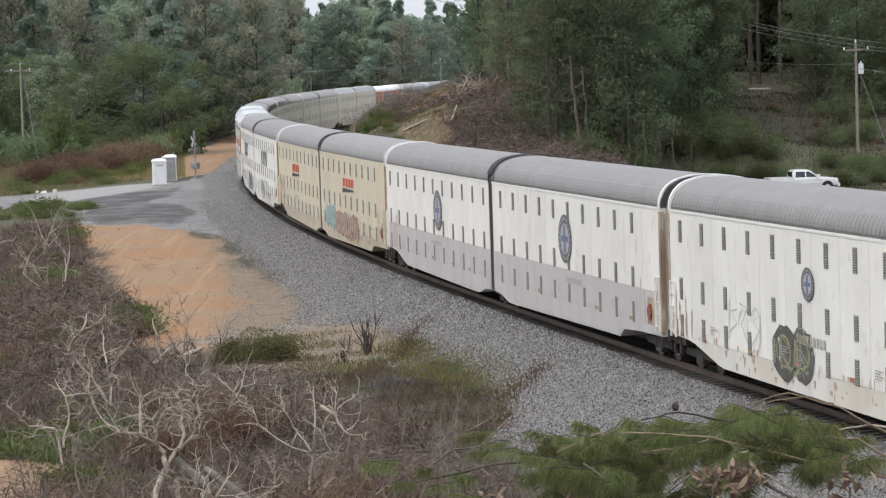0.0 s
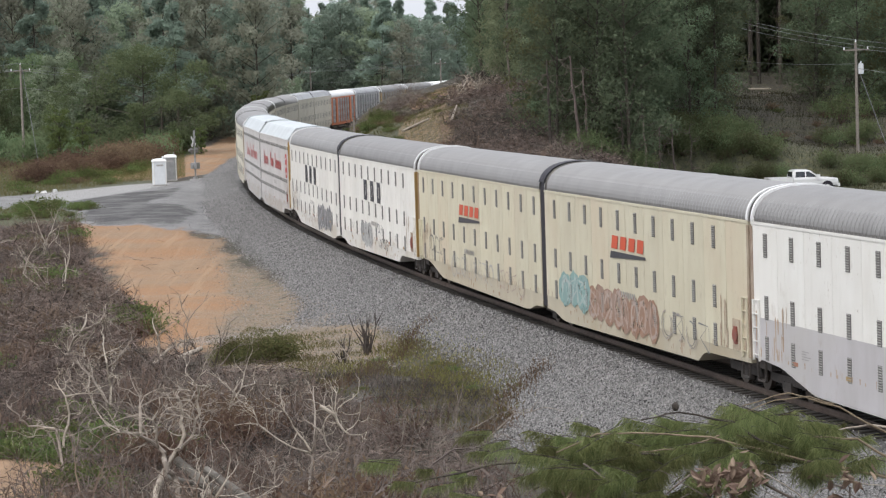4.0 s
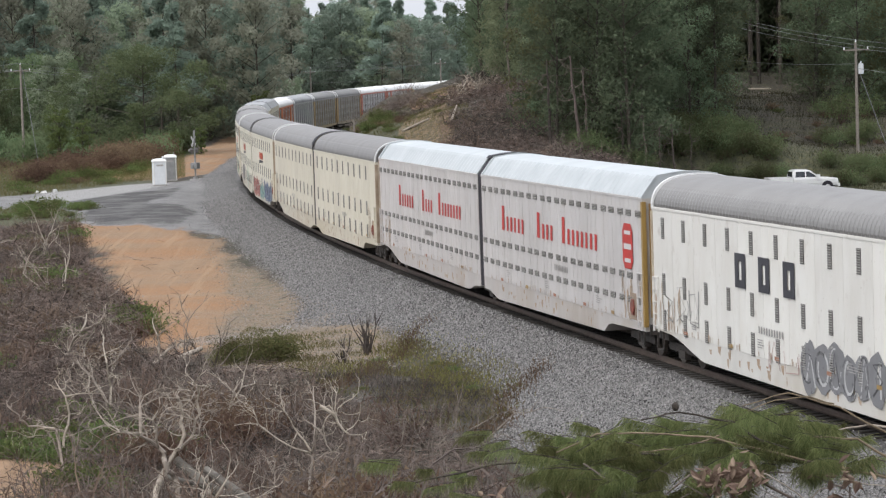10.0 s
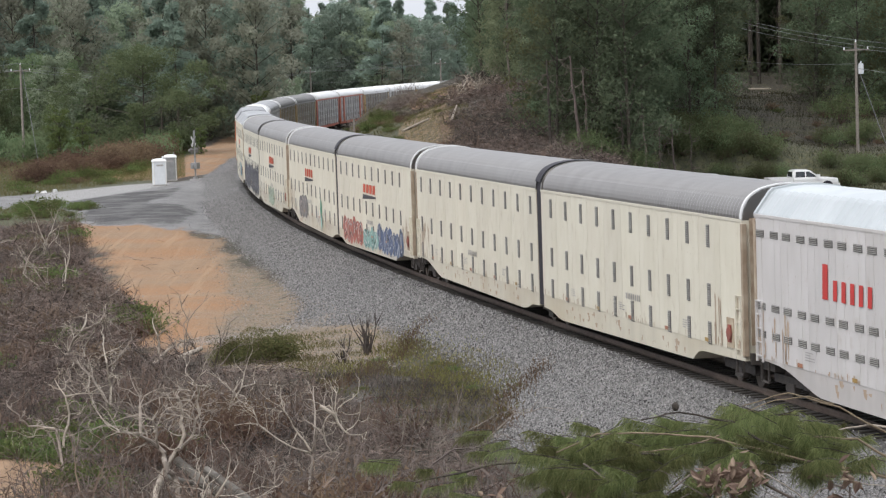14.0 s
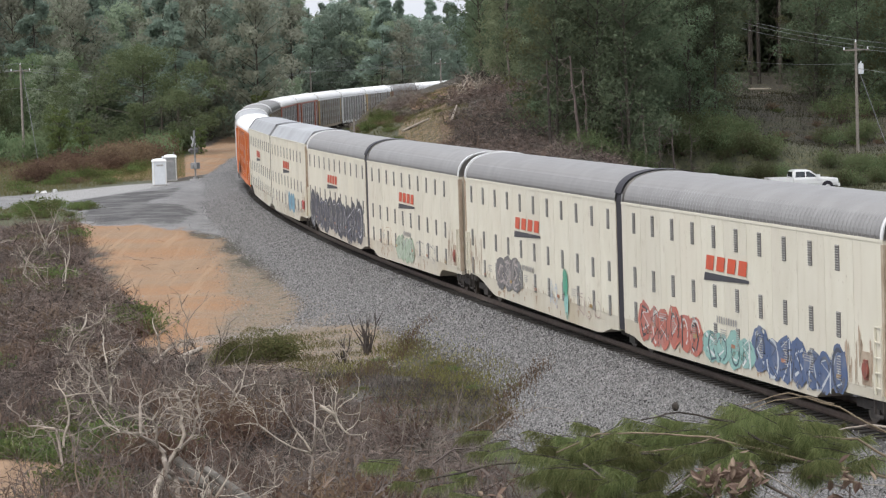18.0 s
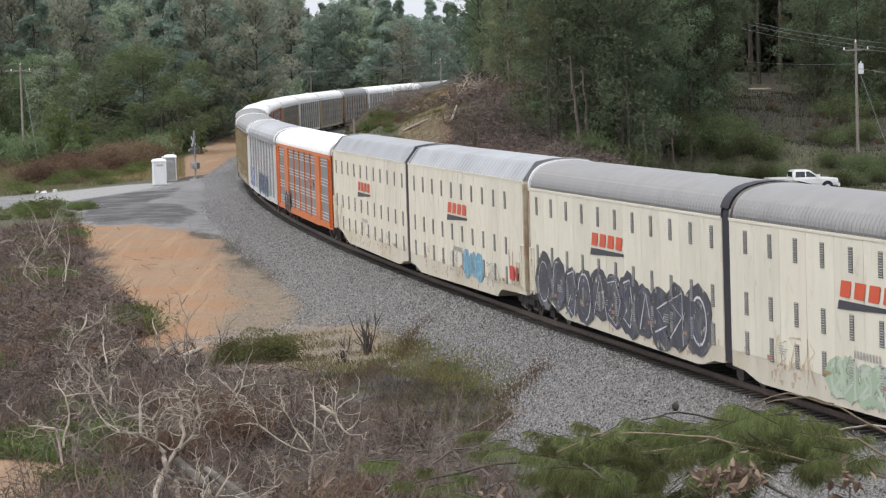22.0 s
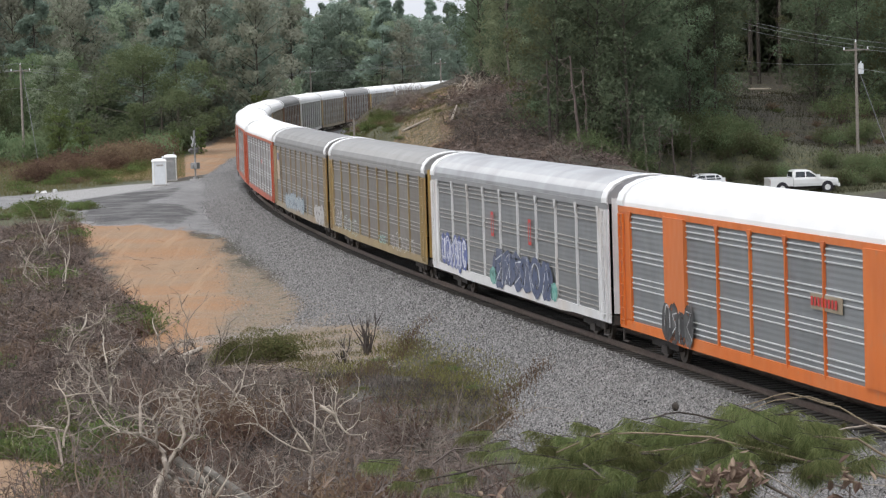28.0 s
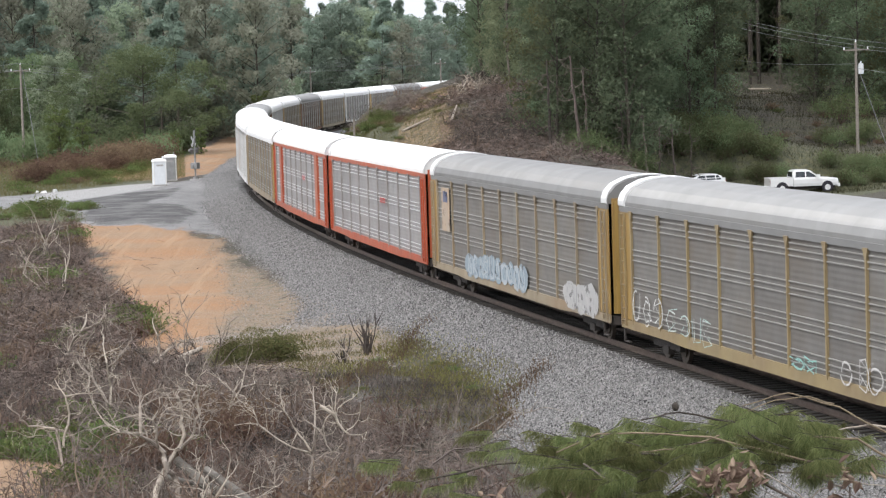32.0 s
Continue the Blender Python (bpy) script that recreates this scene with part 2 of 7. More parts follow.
PANEL = surface("galvanised_side_screen", (0.222, 0.234, 0.241), (0.175, 0.184, 0.189), scale=1.5, rough=0.5, metal=0.35, bump=0.05, c3=(0.198, 0.208, 0.212), spread=0.1)
PANEL_GREY = surface("dull_side_screen", (0.206, 0.215, 0.219), (0.163, 0.170, 0.175), scale=1.5, rough=0.55, metal=0.3, bump=0.05, c3=(0.183, 0.186, 0.186), spread=0.1)
PANEL_TAN = surface("dusty_side_screen", (0.184, 0.175, 0.162), (0.145, 0.136, 0.124), scale=1.5, rough=0.6, metal=0.2, bump=0.05, c3=(0.161, 0.143, 0.122), spread=0.1)
PANEL_PALE = surface("pale_side_screen", (0.306, 0.302, 0.302), (0.247, 0.242, 0.242), scale=1.5, rough=0.5, metal=0.3, bump=0.05, c3=(0.281, 0.264, 0.255), spread=0.1)
GREYPOST = surface("grey_post_paint", (0.30, 0.28, 0.27), (0.24, 0.22, 0.21), rough=0.6, bump=0)
RIB = surface("bright_galvanised_rib", (0.600, 0.608, 0.608), (0.500, 0.508, 0.508), rough=0.45, metal=0.3, bump=0)
RIB_TAN = surface("dusty_galvanised_rib", (0.326, 0.315, 0.295), (0.255, 0.245, 0.227), rough=0.5, metal=0.25, bump=0)
TIE = surface("tie_wood", (0.042, 0.036, 0.031), (0.026, 0.023, 0.020), scale=6, rough=0.9, bump=0.4, spread=0.25)
BARK = surface("bark", (0.071, 0.058, 0.046), (0.037, 0.031, 0.025), scale=7, rough=0.95, bump=0.5, spread=0.25)
PALE_WOOD = surface("bleached_dead_wood", (0.374, 0.325, 0.268), (0.240, 0.201, 0.164), scale=6, rough=0.9, bump=0.3, spread=0.15)
LOG_GREY = surface("weathered_log", (0.124, 0.112, 0.096), (0.062, 0.055, 0.046), scale=5, rough=0.95, bump=0.5, c3=(0.186, 0.171, 0.149), big=1.5)
TWIG = surface("dead_brown_twig", (0.144, 0.094, 0.069), (0.096, 0.066, 0.051), scale=3, rough=0.95, bump=0, spread=0.3)
TWIG_DARK = surface("dark_dead_twig", (0.060, 0.047, 0.039), (0.038, 0.031, 0.028), scale=3, rough=0.95, bump=0, spread=0.25)
TWIG_TAN = surface("tan_twig_bark", (0.205, 0.158, 0.104), (0.135, 0.104, 0.070), scale=8, rough=0.9, bump=0.2)
TWIG_GREY = surface("dead_grey_twig", (0.167, 0.134, 0.114), (0.096, 0.078, 0.068), scale=3, rough=0.95, bump=0, spread=0.3)
POLE = surface("weathered_pole_wood", (0.25, 0.22, 0.19), (0.17, 0.15, 0.13), scale=5, rough=0.9, bump=0.3)
WIRE = surface("grey_wire", (0.20, 0.20, 0.21), (0.17, 0.17, 0.18), rough=0.5, bump=0)
PLASTIC = surface("pale_plastic", (0.66, 0.68, 0.70), (0.56, 0.58, 0.60), rough=0.5, bump=0.02, scale=2)
CARWHITE = surface("gloss_white_paint", (0.66, 0.66, 0.66), (0.62, 0.62, 0.62), rough=0.2, bump=0)
GLASS = surface("dark_car_glass", (0.02, 0.025, 0.03), (0.03, 0.035, 0.04), rough=0.08, bump=0)
SIGNAL_GREY = surface("dull_aluminium", (0.30, 0.30, 0.30), (0.22, 0.22, 0.22), rough=0.5, metal=0.4, bump=0)
LAMP = surface("red_lamp_glass", (0.30, 0.02, 0.02), (0.22, 0.02, 0.02), rough=0.15, bump=0)
LEAF = [leafy("broad_leaf", (0.124, 0.167, 0.088), (0.163, 0.204, 0.110), spread=0.33), leafy("dark_leaf", (0.104, 0.138, 0.088), (0.140, 0.172, 0.106), spread=0.30),
        leafy("autumn_leaf", (0.112, 0.100, 0.074), (0.155, 0.125, 0.092)), leafy("pine_leaf", (0.100, 0.134, 0.084), (0.132, 0.165, 0.100), spread=0.30), leafy("olive_tree_leaf", (0.118, 0.128, 0.066), (0.150, 0.155, 0.082), spread=0.30)]
# leaves of the far woods: distance haze is put into these paler, bluer colours
HAZED_LEAF = [leafy("hazed_broad_leaf", (0.239, 0.292, 0.201), (0.278, 0.324, 0.225), spread=0.25), leafy("hazed_dark_leaf", (0.211, 0.270, 0.216), (0.243, 0.297, 0.235), spread=0.25), leafy("hazed_autumn_leaf", (0.205, 0.215, 0.165), (0.232, 0.232, 0.180), spread=0.25), leafy("hazed_pine_leaf", (0.205, 0.265, 0.218), (0.235, 0.294, 0.235), spread=0.25)]
SCRUB = leafy("scrub_leaf", (0.098, 0.130, 0.066), (0.150, 0.168, 0.086), spread=0.42)
# light olive leaf, made paler still by some distance haze in the colour
MID_HAZED_LEAF = leafy("mid_hazed_leaf", (0.172, 0.205, 0.124), (0.221, 0.244, 0.152), spread=0.28)
LEAF_BRIGHT = leafy("bright_weed_leaf", (0.080, 0.115, 0.044), (0.145, 0.170, 0.066))
LEAF_OLIVE = leafy("olive_evergreen", (0.070, 0.078, 0.034), (0.135, 0.125, 0.058))
LEAF_RED = leafy("reddish_weed", (0.118, 0.084, 0.060), (0.182, 0.128, 0.086))
LEAF_DEAD = leafy("dead_leaf", (0.12, 0.085, 0.065), (0.30, 0.225, 0.17), through_light=0.2)
NEEDLE = leafy("near_pine_needle", (0.095, 0.118, 0.050), (0.262, 0.285, 0.125), spread=0.36)
GRASS = leafy("dry_grass", (0.165, 0.142, 0.074), (0.120, 0.125, 0.048))
GRASS_OLIVE = leafy("olive_grass", (0.10, 0.115, 0.045), (0.18, 0.15, 0.075))
GRASS_YELLOW = leafy("yellow_green_grass", (0.13, 0.135, 0.045), (0.22, 0.19, 0.075))
# dark because the shade of the hill's trees is put into this colour
GRASS_SHADED = leafy("shaded_rough_grass", (0.032, 0.037, 0.018), (0.058, 0.053, 0.027))
GRASS_BROWN = leafy("brown_grass", (0.10, 0.075, 0.05), (0.17, 0.125, 0.08))


# ---- the line of the track: s runs with the train, 0 where the nearest coupling stands at the start ----
BENDS = ((-1200, 0.0009), (-420, 0.000842), (-320, 0.000851), (-240, 0.001236), (-160, 0.000907), (-80, 0.001146), (0, 0.000679), (60, 0.000354), (600, 0.000354))
GRADE = -0.00194
TS = np.arange(-1200, 600, 0.5)
_k = np.interp(TS, [b[0] for b in BENDS], [b[1] for b in BENDS])
TT = np.cumsum(_k) * 0.5
_o = int(np.argmin(abs(TS)))
TT = TT - TT[_o] + 0.2308
TX, TY = np.cumsum(np.sin(TT)) * 0.5, np.cumsum(-np.cos(TT)) * 0.5
TX, TY = TX - TX[_o] + 8.2706, TY - TY[_o] + 82.5174


def rail(s, off=0.0, z=0.0):
    """The place at s along the track, off metres to its outer side, z above the rails."""
    x, y, t = np.interp(s, TS, TX), np.interp(s, TS, TY), np.interp(s, TS, TT)
    return Vector((x - math.cos(t) * off, y - math.sin(t) * off, z + GRADE * s))


def beside(x, y):
    """For arrays of places: s of the nearest point of the track, and the distance from it (outer side positive)."""
    x, y = np.asarray(x, float).ravel(), np.asarray(y, float).ravel()
    px, py, pt_, ps = TX[::4], TY[::4], TT[::4], TS[::4]
    best = np.empty(len(x), int)
    for i in range(0, len(x), 4000):
        best[i:i + 4000] = np.argmin((x[i:i + 4000, None] - px) ** 2 + (y[i:i + 4000, None] - py) ** 2, 1)
    dx, dy, t = x - px[best], y - py[best], pt_[best]
    s = ps[best] + dx * np.sin(t) - dy * np.cos(t)
    return s, -dx * np.cos(t) - dy * np.sin(t)


def smooth(a, lo, hi):
    t = np.clip((np.asarray(a, float) - lo) / (hi - lo), 0, 1)
    return t * t * (3 - 2 * t)


def waves(x, y, size, seed):
    """Soft, irregular relief between -1 and 1."""
    r = np.random.RandomState(seed)
    z = 0
    for i in range(9):
        a, k, p = r.uniform(0, 6.28), r.uniform(0.6, 2.2) * 6.28 / size, r.uniform(0, 6.28)
        z = z + np.sin((x * math.cos(a) + y * math.sin(a)) * k + p) / 3.5
    return np.clip(z, -1, 1)


def ground_height(x, y):
    shape = np.shape(x)
    x, y = np.asarray(x, float).ravel(), np.asarray(y, float).ravel()
    s, n = beside(x, y)
    bed = GRADE * s
    # outer side: low ground that rises to the level crossing, and the bank below the camera
    low = -1.55 + 1.15 * smooth(y, 135, 200) + 0.13 * waves(x, y, 14, 3) * (1 - smooth(y, 165, 200))
    low = low + 7 * smooth(y, 330, 470) * smooth(n, 20, 60)
    bank = 8.2 - 0.150 * y
    outer = low + np.maximum(bank - low, 0) * smooth(n, 7, 17)
    # inner side: ditch, then the cut and the wooded hill
    start = 168 + 1.7 * np.clip(x, 0, 36)
    slope = 0.078 + 0.0030 * np.clip(x, 0, 40)
    hill = np.maximum(y - start, 0) * slope
    hill = 11.5 * (1 - np.exp(-hill / 11.5))
    hill = hill * (0.74 + 0.26 * smooth(x, -8, 4)) * smooth(-n, 3.5, 13) * (1 - 0.55 * smooth(y, 330, 480))
    inner = -1.5 + hill * 1.12 + (0.35 * waves(x, y, 22, 5) + 0.12 * waves(x, y, 6, 8)) * smooth(-n, 4, 12)
    side = np.where(n > 0, outer, inner)
    shoulder = np.interp(np.abs(n), [0, 1.35, 2.2, 4.0, 6.6], [-0.20, -0.20, -0.36, -1.0, -1.6]) + bed
    w = smooth(np.abs(n), 3.2, 7.0)
    cross = smooth(s, -185, -168) * (1 - smooth(s, -152, -140))
    z = shoulder * (1 - w) + side * w
    level = bed - 0.12 - 0.55 * smooth(np.abs(n), 2.5, 8)
    pad = np.exp(-((x - 26) / 10) ** 4 - ((y - 221) / 9) ** 4)
    z = z * (1 - pad) - 2.25 * pad
    return (z * (1 - cross * (1 - smooth(np.abs(n), 5, 30))) + level * cross * (1 - smooth(np.abs(n), 5, 30))).reshape(shape)


def gz(x, y):
    return float(ground_height(np.array([x]), np.array([y]))[0])


def inside(x, y, poly):
    """Which places lie in a polygon."""
    hit = np.zeros(np.shape(x), bool)
    for (ax, ay), (bx, by) in zip(poly, poly[1:] + poly[:1]):
        cross = ((ay > y) != (by > y)) & (x < (bx - ax) * (y - ay) / (by - ay + 1e-9) + ax)
        hit ^= cross
    return hit


DIRT = [(-26, 188), (-16.5, 184), (-13.6, 165), (-10.6, 140), (-8.6, 128), (-7.4, 121), (-8.4, 115), (-9.4, 110), (-10.5, 100), (-12.6, 106), (-13.4, 120), (-19.5, 148)]
TAN_DIRT = [(-15.4, 178), (-12.6, 158), (-9.0, 138), (-4.9, 121), (-3.4, 114), (-2.0, 110), (-1.2, 105), (-2.4, 100), (-4.0, 97), (-6.2, 97.5), (-9.6, 103), (-9.4, 115), (-9.4, 121), (-11.2, 135), (-14.0, 160)]
PEBBLES = [(-4.8, 119.5), (-5.4, 115), (-8.2, 108.5), (-11.3, 107.5), (-11.2, 110.5), (-8.6, 113), (-7.0, 118)]
SLOPE_GRASS = [(-8.5, 115), (-4.5, 112), (-2.2, 108), (-1.5, 105), (1.2, 97), (2.4, 92), (2.6, 86), (0.5, 80), (-1.5, 82), (-3.4, 88), (-5.5, 96), (-9.0, 99)]
APRON = [(-90, 208), (-60, 222), (-36, 226), (-27, 243), (-19, 243), (-13, 215), (-12, 165), (-15, 176), (-24, 183), (-29, 203), (-60, 208), (-90, 198)]
DARK_TAR = [(-29.6, 212.5), (-27.2, 223.0), (-22.2, 231.5), (-22.2, 219.5), (-22.9, 204.8), (-18.1, 199.0), (-17.6, 181.0), (-23.2, 183.2), (-24.9, 190.2)]
PALE_GRAVEL = [(-33.4, 218.2), (-34.0, 230.5), (-26.5, 250.5), (-23.5, 240.2), (-27.1, 224.0), (-29.7, 213.5)]
BANK_PATH = [(-4.8, 256), (1.5, 248), (1.8, 262), (1.0, 280), (0.6, 300), (2.6, 325), (0.0, 332), (-1.4, 300), (-1.8, 280), (-3.4, 270)]
FAR_DIRT = [(-24, 252), (-33, 254), (-38, 262), (-37, 272), (-31, 288), (-30, 332), (-33, 420), (-26, 420), (-22.5, 335), (-22.5, 262)]


def build_ground():
    gx = np.concatenate([np.linspace(-1500, -160, 18), np.linspace(-140, -46, 32), np.arange(-45, -30, 0.7), np.arange(-30, 8, 0.28), np.arange(8, 46, 0.7), np.linspace(47, 140, 32), np.linspace(160, 1500, 18)])
    gy = np.concatenate([np.linspace(-900, -60, 14), np.linspace(-50, 36, 18), np.arange(38, 200, 0.7), np.arange(200, 360, 1.5), np.linspace(362, 700, 50), np.linspace(720, 2500, 16)])
    x, y = np.meshgrid(gx, gy)
    z = ground_height(x, y)
    z = z * (1 - smooth(np.hypot(x, y), 700, 1100))
    s, n = [a.reshape(x.shape) for a in beside(x, y)]
    rows, cols = x.shape
    i = np.arange(rows * cols).reshape(rows, cols)
    quads = np.stack([i[:-1, :-1], i[:-1, 1:], i[1:, 1:], i[1:, :-1]], -1).reshape(-1, 4)
    me = bpy.data.meshes.new("ground")
    me.from_pydata(np.stack([x, y, z], -1).reshape(-1, 3).tolist(), [], quads.tolist())
    me.polygons.foreach_set("use_smooth", [True] * len(me.polygons))
    wob = 0.8 * waves(x, 0.4 * y, 9, 11) + 0.35 * waves(x, 0.3 * y, 2.4, 12)
    bare = 0
    for k in range(18):
        ox, oy = 1.5 * math.cos(k * 2.4) * math.sqrt(k / 17), 6 * math.sin(k * 2.4) * math.sqrt(k / 17)
        bare = bare + (inside(x + wob + ox, y + 3 * wob + oy, DIRT) | inside(x + 0.6 * wob + ox, y + 3 * wob + oy, FAR_DIRT)) / 18
    tan = 0
    for k in range(18):
        tan = tan + inside(x + 0.5 * wob + 1.5 * math.cos(k * 2.4) * math.sqrt(k / 17), y + 2 * wob + 7 * math.sin(k * 2.4) * math.sqrt(k / 17), TAN_DIRT) / 18
    bank = (n < -6) * (x < 2 + 0.02 * (y - 210)) * (y > 200) * (y < 255) * smooth(waves(x, y, 16, 21), -0.5, 0.1)
    bank = np.maximum(bank, (n < -9) * (x > -3) * (x < 4) * (y > 290) * (y < 315))
    bank = np.maximum(bank, 1.0 * (x + 0.4 * wob < -10.3) * (x > -16) * (y > 58) * (1 - smooth(y + 3 * wob, 74, 80)))
    bank = np.maximum(bank, 0.5 * inside(x + 0.3 * wob, y + 2 * wob, BANK_PATH))
    tar_and_bed = 0
    for k in range(12):
        tar_and_bed = tar_and_bed + inside(x + 0.6 * wob + 0.7 * math.cos(k * 2.4) * math.sqrt(k / 11), y + 2 * wob + 2.5 * math.sin(k * 2.4) * math.sqrt(k / 11), APRON) / 12
    edge = np.where(n > 0, np.interp(s, (-200, -120, -60, -46, -37, -31, -15, -6, 3, 15, 40), (4.6, 4.6, 4.5, 5.2, 6.8, 4.4, 4.1, 4.8, 7.4, 8.5, 8.5)), 5.0)
    stones = 1 - smooth(np.abs(n) + 0.28 * wob * (n > 0), edge - 0.5, edge + 0.6)
    # along the rails the ballast colour gives way to the darker paving greys
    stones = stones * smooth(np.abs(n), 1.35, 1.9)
    tar_and_bed = np.maximum(tar_and_bed, 1 - smooth(np.abs(n), 1.5, 1.95))
    stones = np.maximum(stones, 0.3 * (1 - smooth(np.abs(n) + wob * 0.8, edge, edge + 3.5)) * (np.abs(n) > 3))
    spill = inside(x + 0.5 * wob, y + wob, SLOPE_GRASS) * 0.28 * (n > 0)
    stones = np.maximum(stones, spill)
    col = me.color_attributes.new("cover", "FLOAT_COLOR", "POINT")
    green = ((x > 17) & (y > 215) & (y < 300)) * (0.6 - 0.25 * smooth(y, 232, 244)) + ((n < -7) & (x < 0) & (y > 222) & (y < 305)) * 0.55 + ((x < -26) & (y > 225) & (y < 345)) * 0.6 + ((x < -26) & (y > 183) & (y < 208)) * 0.8
    green = np.maximum(green, 0.10 * inside(x + 0.5 * wob, y + wob, SLOPE_GRASS))
    data = np.stack([np.maximum(bare, bank * 0.9), stones, tar_and_bed, np.clip(green, 0, 1)], -1)
    col.data.foreach_set("color", data.astype(np.float32).ravel())
    dark, light, chip = np.zeros(x.shape), np.zeros(x.shape), np.zeros(x.shape)
    for k in range(16):
        ox, oy = 0.9 * math.cos(k * 2.4) * math.sqrt(k / 15), 3.5 * math.sin(k * 2.4) * math.sqrt(k / 15)
        dark += inside(x + 0.5 * wob + ox, y + 2 * wob + oy, DARK_TAR) / 16
        light += (inside(x + 0.4 * wob + ox, y + 1.5 * wob + oy, PALE_GRAVEL) | inside(x + 0.3 * wob + 0.6 * ox, y + wob + 0.8 * oy, PEBBLES)) / 16
        chip += inside(x + 0.3 * wob + 0.6 * ox, y + wob + 0.8 * oy, PEBBLES) / 16
    # strip along the rails, darker than the ballast beside it
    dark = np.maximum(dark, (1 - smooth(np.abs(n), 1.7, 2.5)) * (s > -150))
    col = me.color_attributes.new("paving", "FLOAT_COLOR", "POINT")
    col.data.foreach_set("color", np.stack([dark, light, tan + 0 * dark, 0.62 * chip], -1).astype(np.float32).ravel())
    m = bpy.data.materials.new("ground_cover")
    m.use_nodes = True
    nd, l = m.node_tree.nodes, m.node_tree.links
    b = nd["Principled BSDF"]
    b.inputs["Roughness"].default_value = 0.95
    tc = nd.new("ShaderNodeTexCoord")

    def tex(scale, detail=5):
        t = nd.new("ShaderNodeTexNoise")
        t.inputs["Scale"].default_value, t.inputs["Detail"].default_value = scale, detail
        l.new(tc.outputs["Object"], t.inputs["Vector"])
        return t.outputs[0]

    def mix(f, a, c):
        k = nd.new("ShaderNodeMix")
        k.data_type = "RGBA"
        l.new(f, k.inputs[0]) if hasattr(f, "node") else None
        for sock, val in ((6, a), (7, c)):
            if isinstance(val, tuple):
                k.inputs[sock].default_value = (*val, 1)
            else:
                l.new(val, k.inputs[sock])
        return k.outputs[2]

    def band(v, lo, hi):
        r = nd.new("ShaderNodeMapRange")
        r.inputs["From Min"].default_value, r.inputs["From Max"].default_value = lo, hi
        l.new(v, r.inputs["Value"])
        return r.outputs[0]

    n1, n2, n3, n4 = tex(0.35), tex(2.2), tex(20, 2), tex(0.09)
    # soil kept very dark: shade in the gaps between brush is put into it
    weeds = mix(band(n1, 0.4, 0.62), (0.036, 0.028, 0.023), (0.040, 0.038, 0.022))
    weeds = mix(band(n2, 0.5, 0.72), weeds, (0.075, 0.058, 0.041))
    clay = mix(band(tex(0.16, 3), 0.40, 0.60), (0.262, 0.134, 0.060), (0.232, 0.154, 0.092))
    clay = mix(band(n1, 0.48, 0.74), clay, (0.215, 0.128, 0.072))
    clay = mix(band(n2, 0.52, 0.80), clay, (0.190, 0.116, 0.068))
    clay = mix(band(tex(14, 3), 0.54, 0.70), clay, (0.150, 0.094, 0.055))
    clay = mix(band(n3, 0.56, 0.72), clay, (0.300, 0.215, 0.138))
    ruts = nd.new("ShaderNodeTexNoise")
    turn = nd.new("ShaderNodeMapping")
    turn.inputs["Rotation"].default_value = (0, 0, radians(14))
    turn.inputs["Scale"].default_value = (1.4, 0.05, 1)
    l.new(tc.outputs["Object"], turn.inputs["Vector"])
    l.new(turn.outputs[0], ruts.inputs["Vector"])
    ruts.inputs["Scale"].default_value, ruts.inputs["Detail"].default_value = 1.0, 4
    clay = mix(band(ruts.outputs[0], 0.54, 0.72), clay, (0.290, 0.188, 0.110))
    grit = mix(band(tex(26, 2), 0.44, 0.56), (0.032, 0.031, 0.030), (0.215, 0.207, 0.202))
    asphalt = mix(band(tex(0.5, 6), 0.38, 0.62), (0.105, 0.104, 0.105), (0.185, 0.180, 0.177))
    asphalt = mix(band(n2, 0.42, 0.72), asphalt, (0.135, 0.130, 0.127))
    asphalt = mix(band(n3, 0.48, 0.66), asphalt, (0.235, 0.228, 0.222))
    at = nd.new("ShaderNodeVertexColor")
    at.layer_name = "cover"
    sp = nd.new("ShaderNodeSeparateColor")
    l.new(at.outputs[0], sp.inputs[0])

    broken = nd.new("ShaderNodeMath")
    broken.operation = "MULTIPLY_ADD"
    half = nd.new("ShaderNodeMath")
    half.operation = "MULTIPLY"
    half.inputs[1].default_value = 0.5
    l.new(n2, half.inputs[0])
    l.new(tex(8, 4), broken.inputs[0])
    broken.inputs[1].default_value = 0.5
    l.new(half.outputs[0], broken.inputs[2])

    def ragged(v):
        a = nd.new("ShaderNodeMath")
        a.operation = "MULTIPLY_ADD"
        l.new(broken.outputs[0], a.inputs[0])
        a.inputs[1].default_value = 1.3
        a2 = nd.new("ShaderNodeMath")
        a2.operation = "ADD"
        l.new(v, a2.inputs[0])
        l.new(a.outputs[0], a2.inputs[1])
        a.inputs[2].default_value = -0.65
        return band(a2.outputs[0], 0.3, 0.7)

    turf = mix(band(n2, 0.35, 0.65), (0.048, 0.056, 0.026), (0.088, 0.086, 0.042))
    c = mix(ragged(at.outputs["Alpha"]), weeds, turf)
    at2 = nd.new("ShaderNodeVertexColor")
    at2.layer_name = "paving"
    sp2 = nd.new("ShaderNodeSeparateColor")
    l.new(at2.outputs[0], sp2.inputs[0])
    dust = mix(band(n2, 0.38, 0.66), (0.196, 0.134, 0.082), (0.152, 0.114, 0.076))
    dust = mix(band(tex(1.3, 5), 0.5, 0.66), dust, (0.108, 0.094, 0.058))
    dust = mix(band(tex(26, 2), 0.56, 0.66), dust, (0.245, 0.225, 0.202))
    c = mix(ragged(sp.outputs[0]), c, clay)
    c = mix(ragged(sp2.outputs[2]), c, dust)
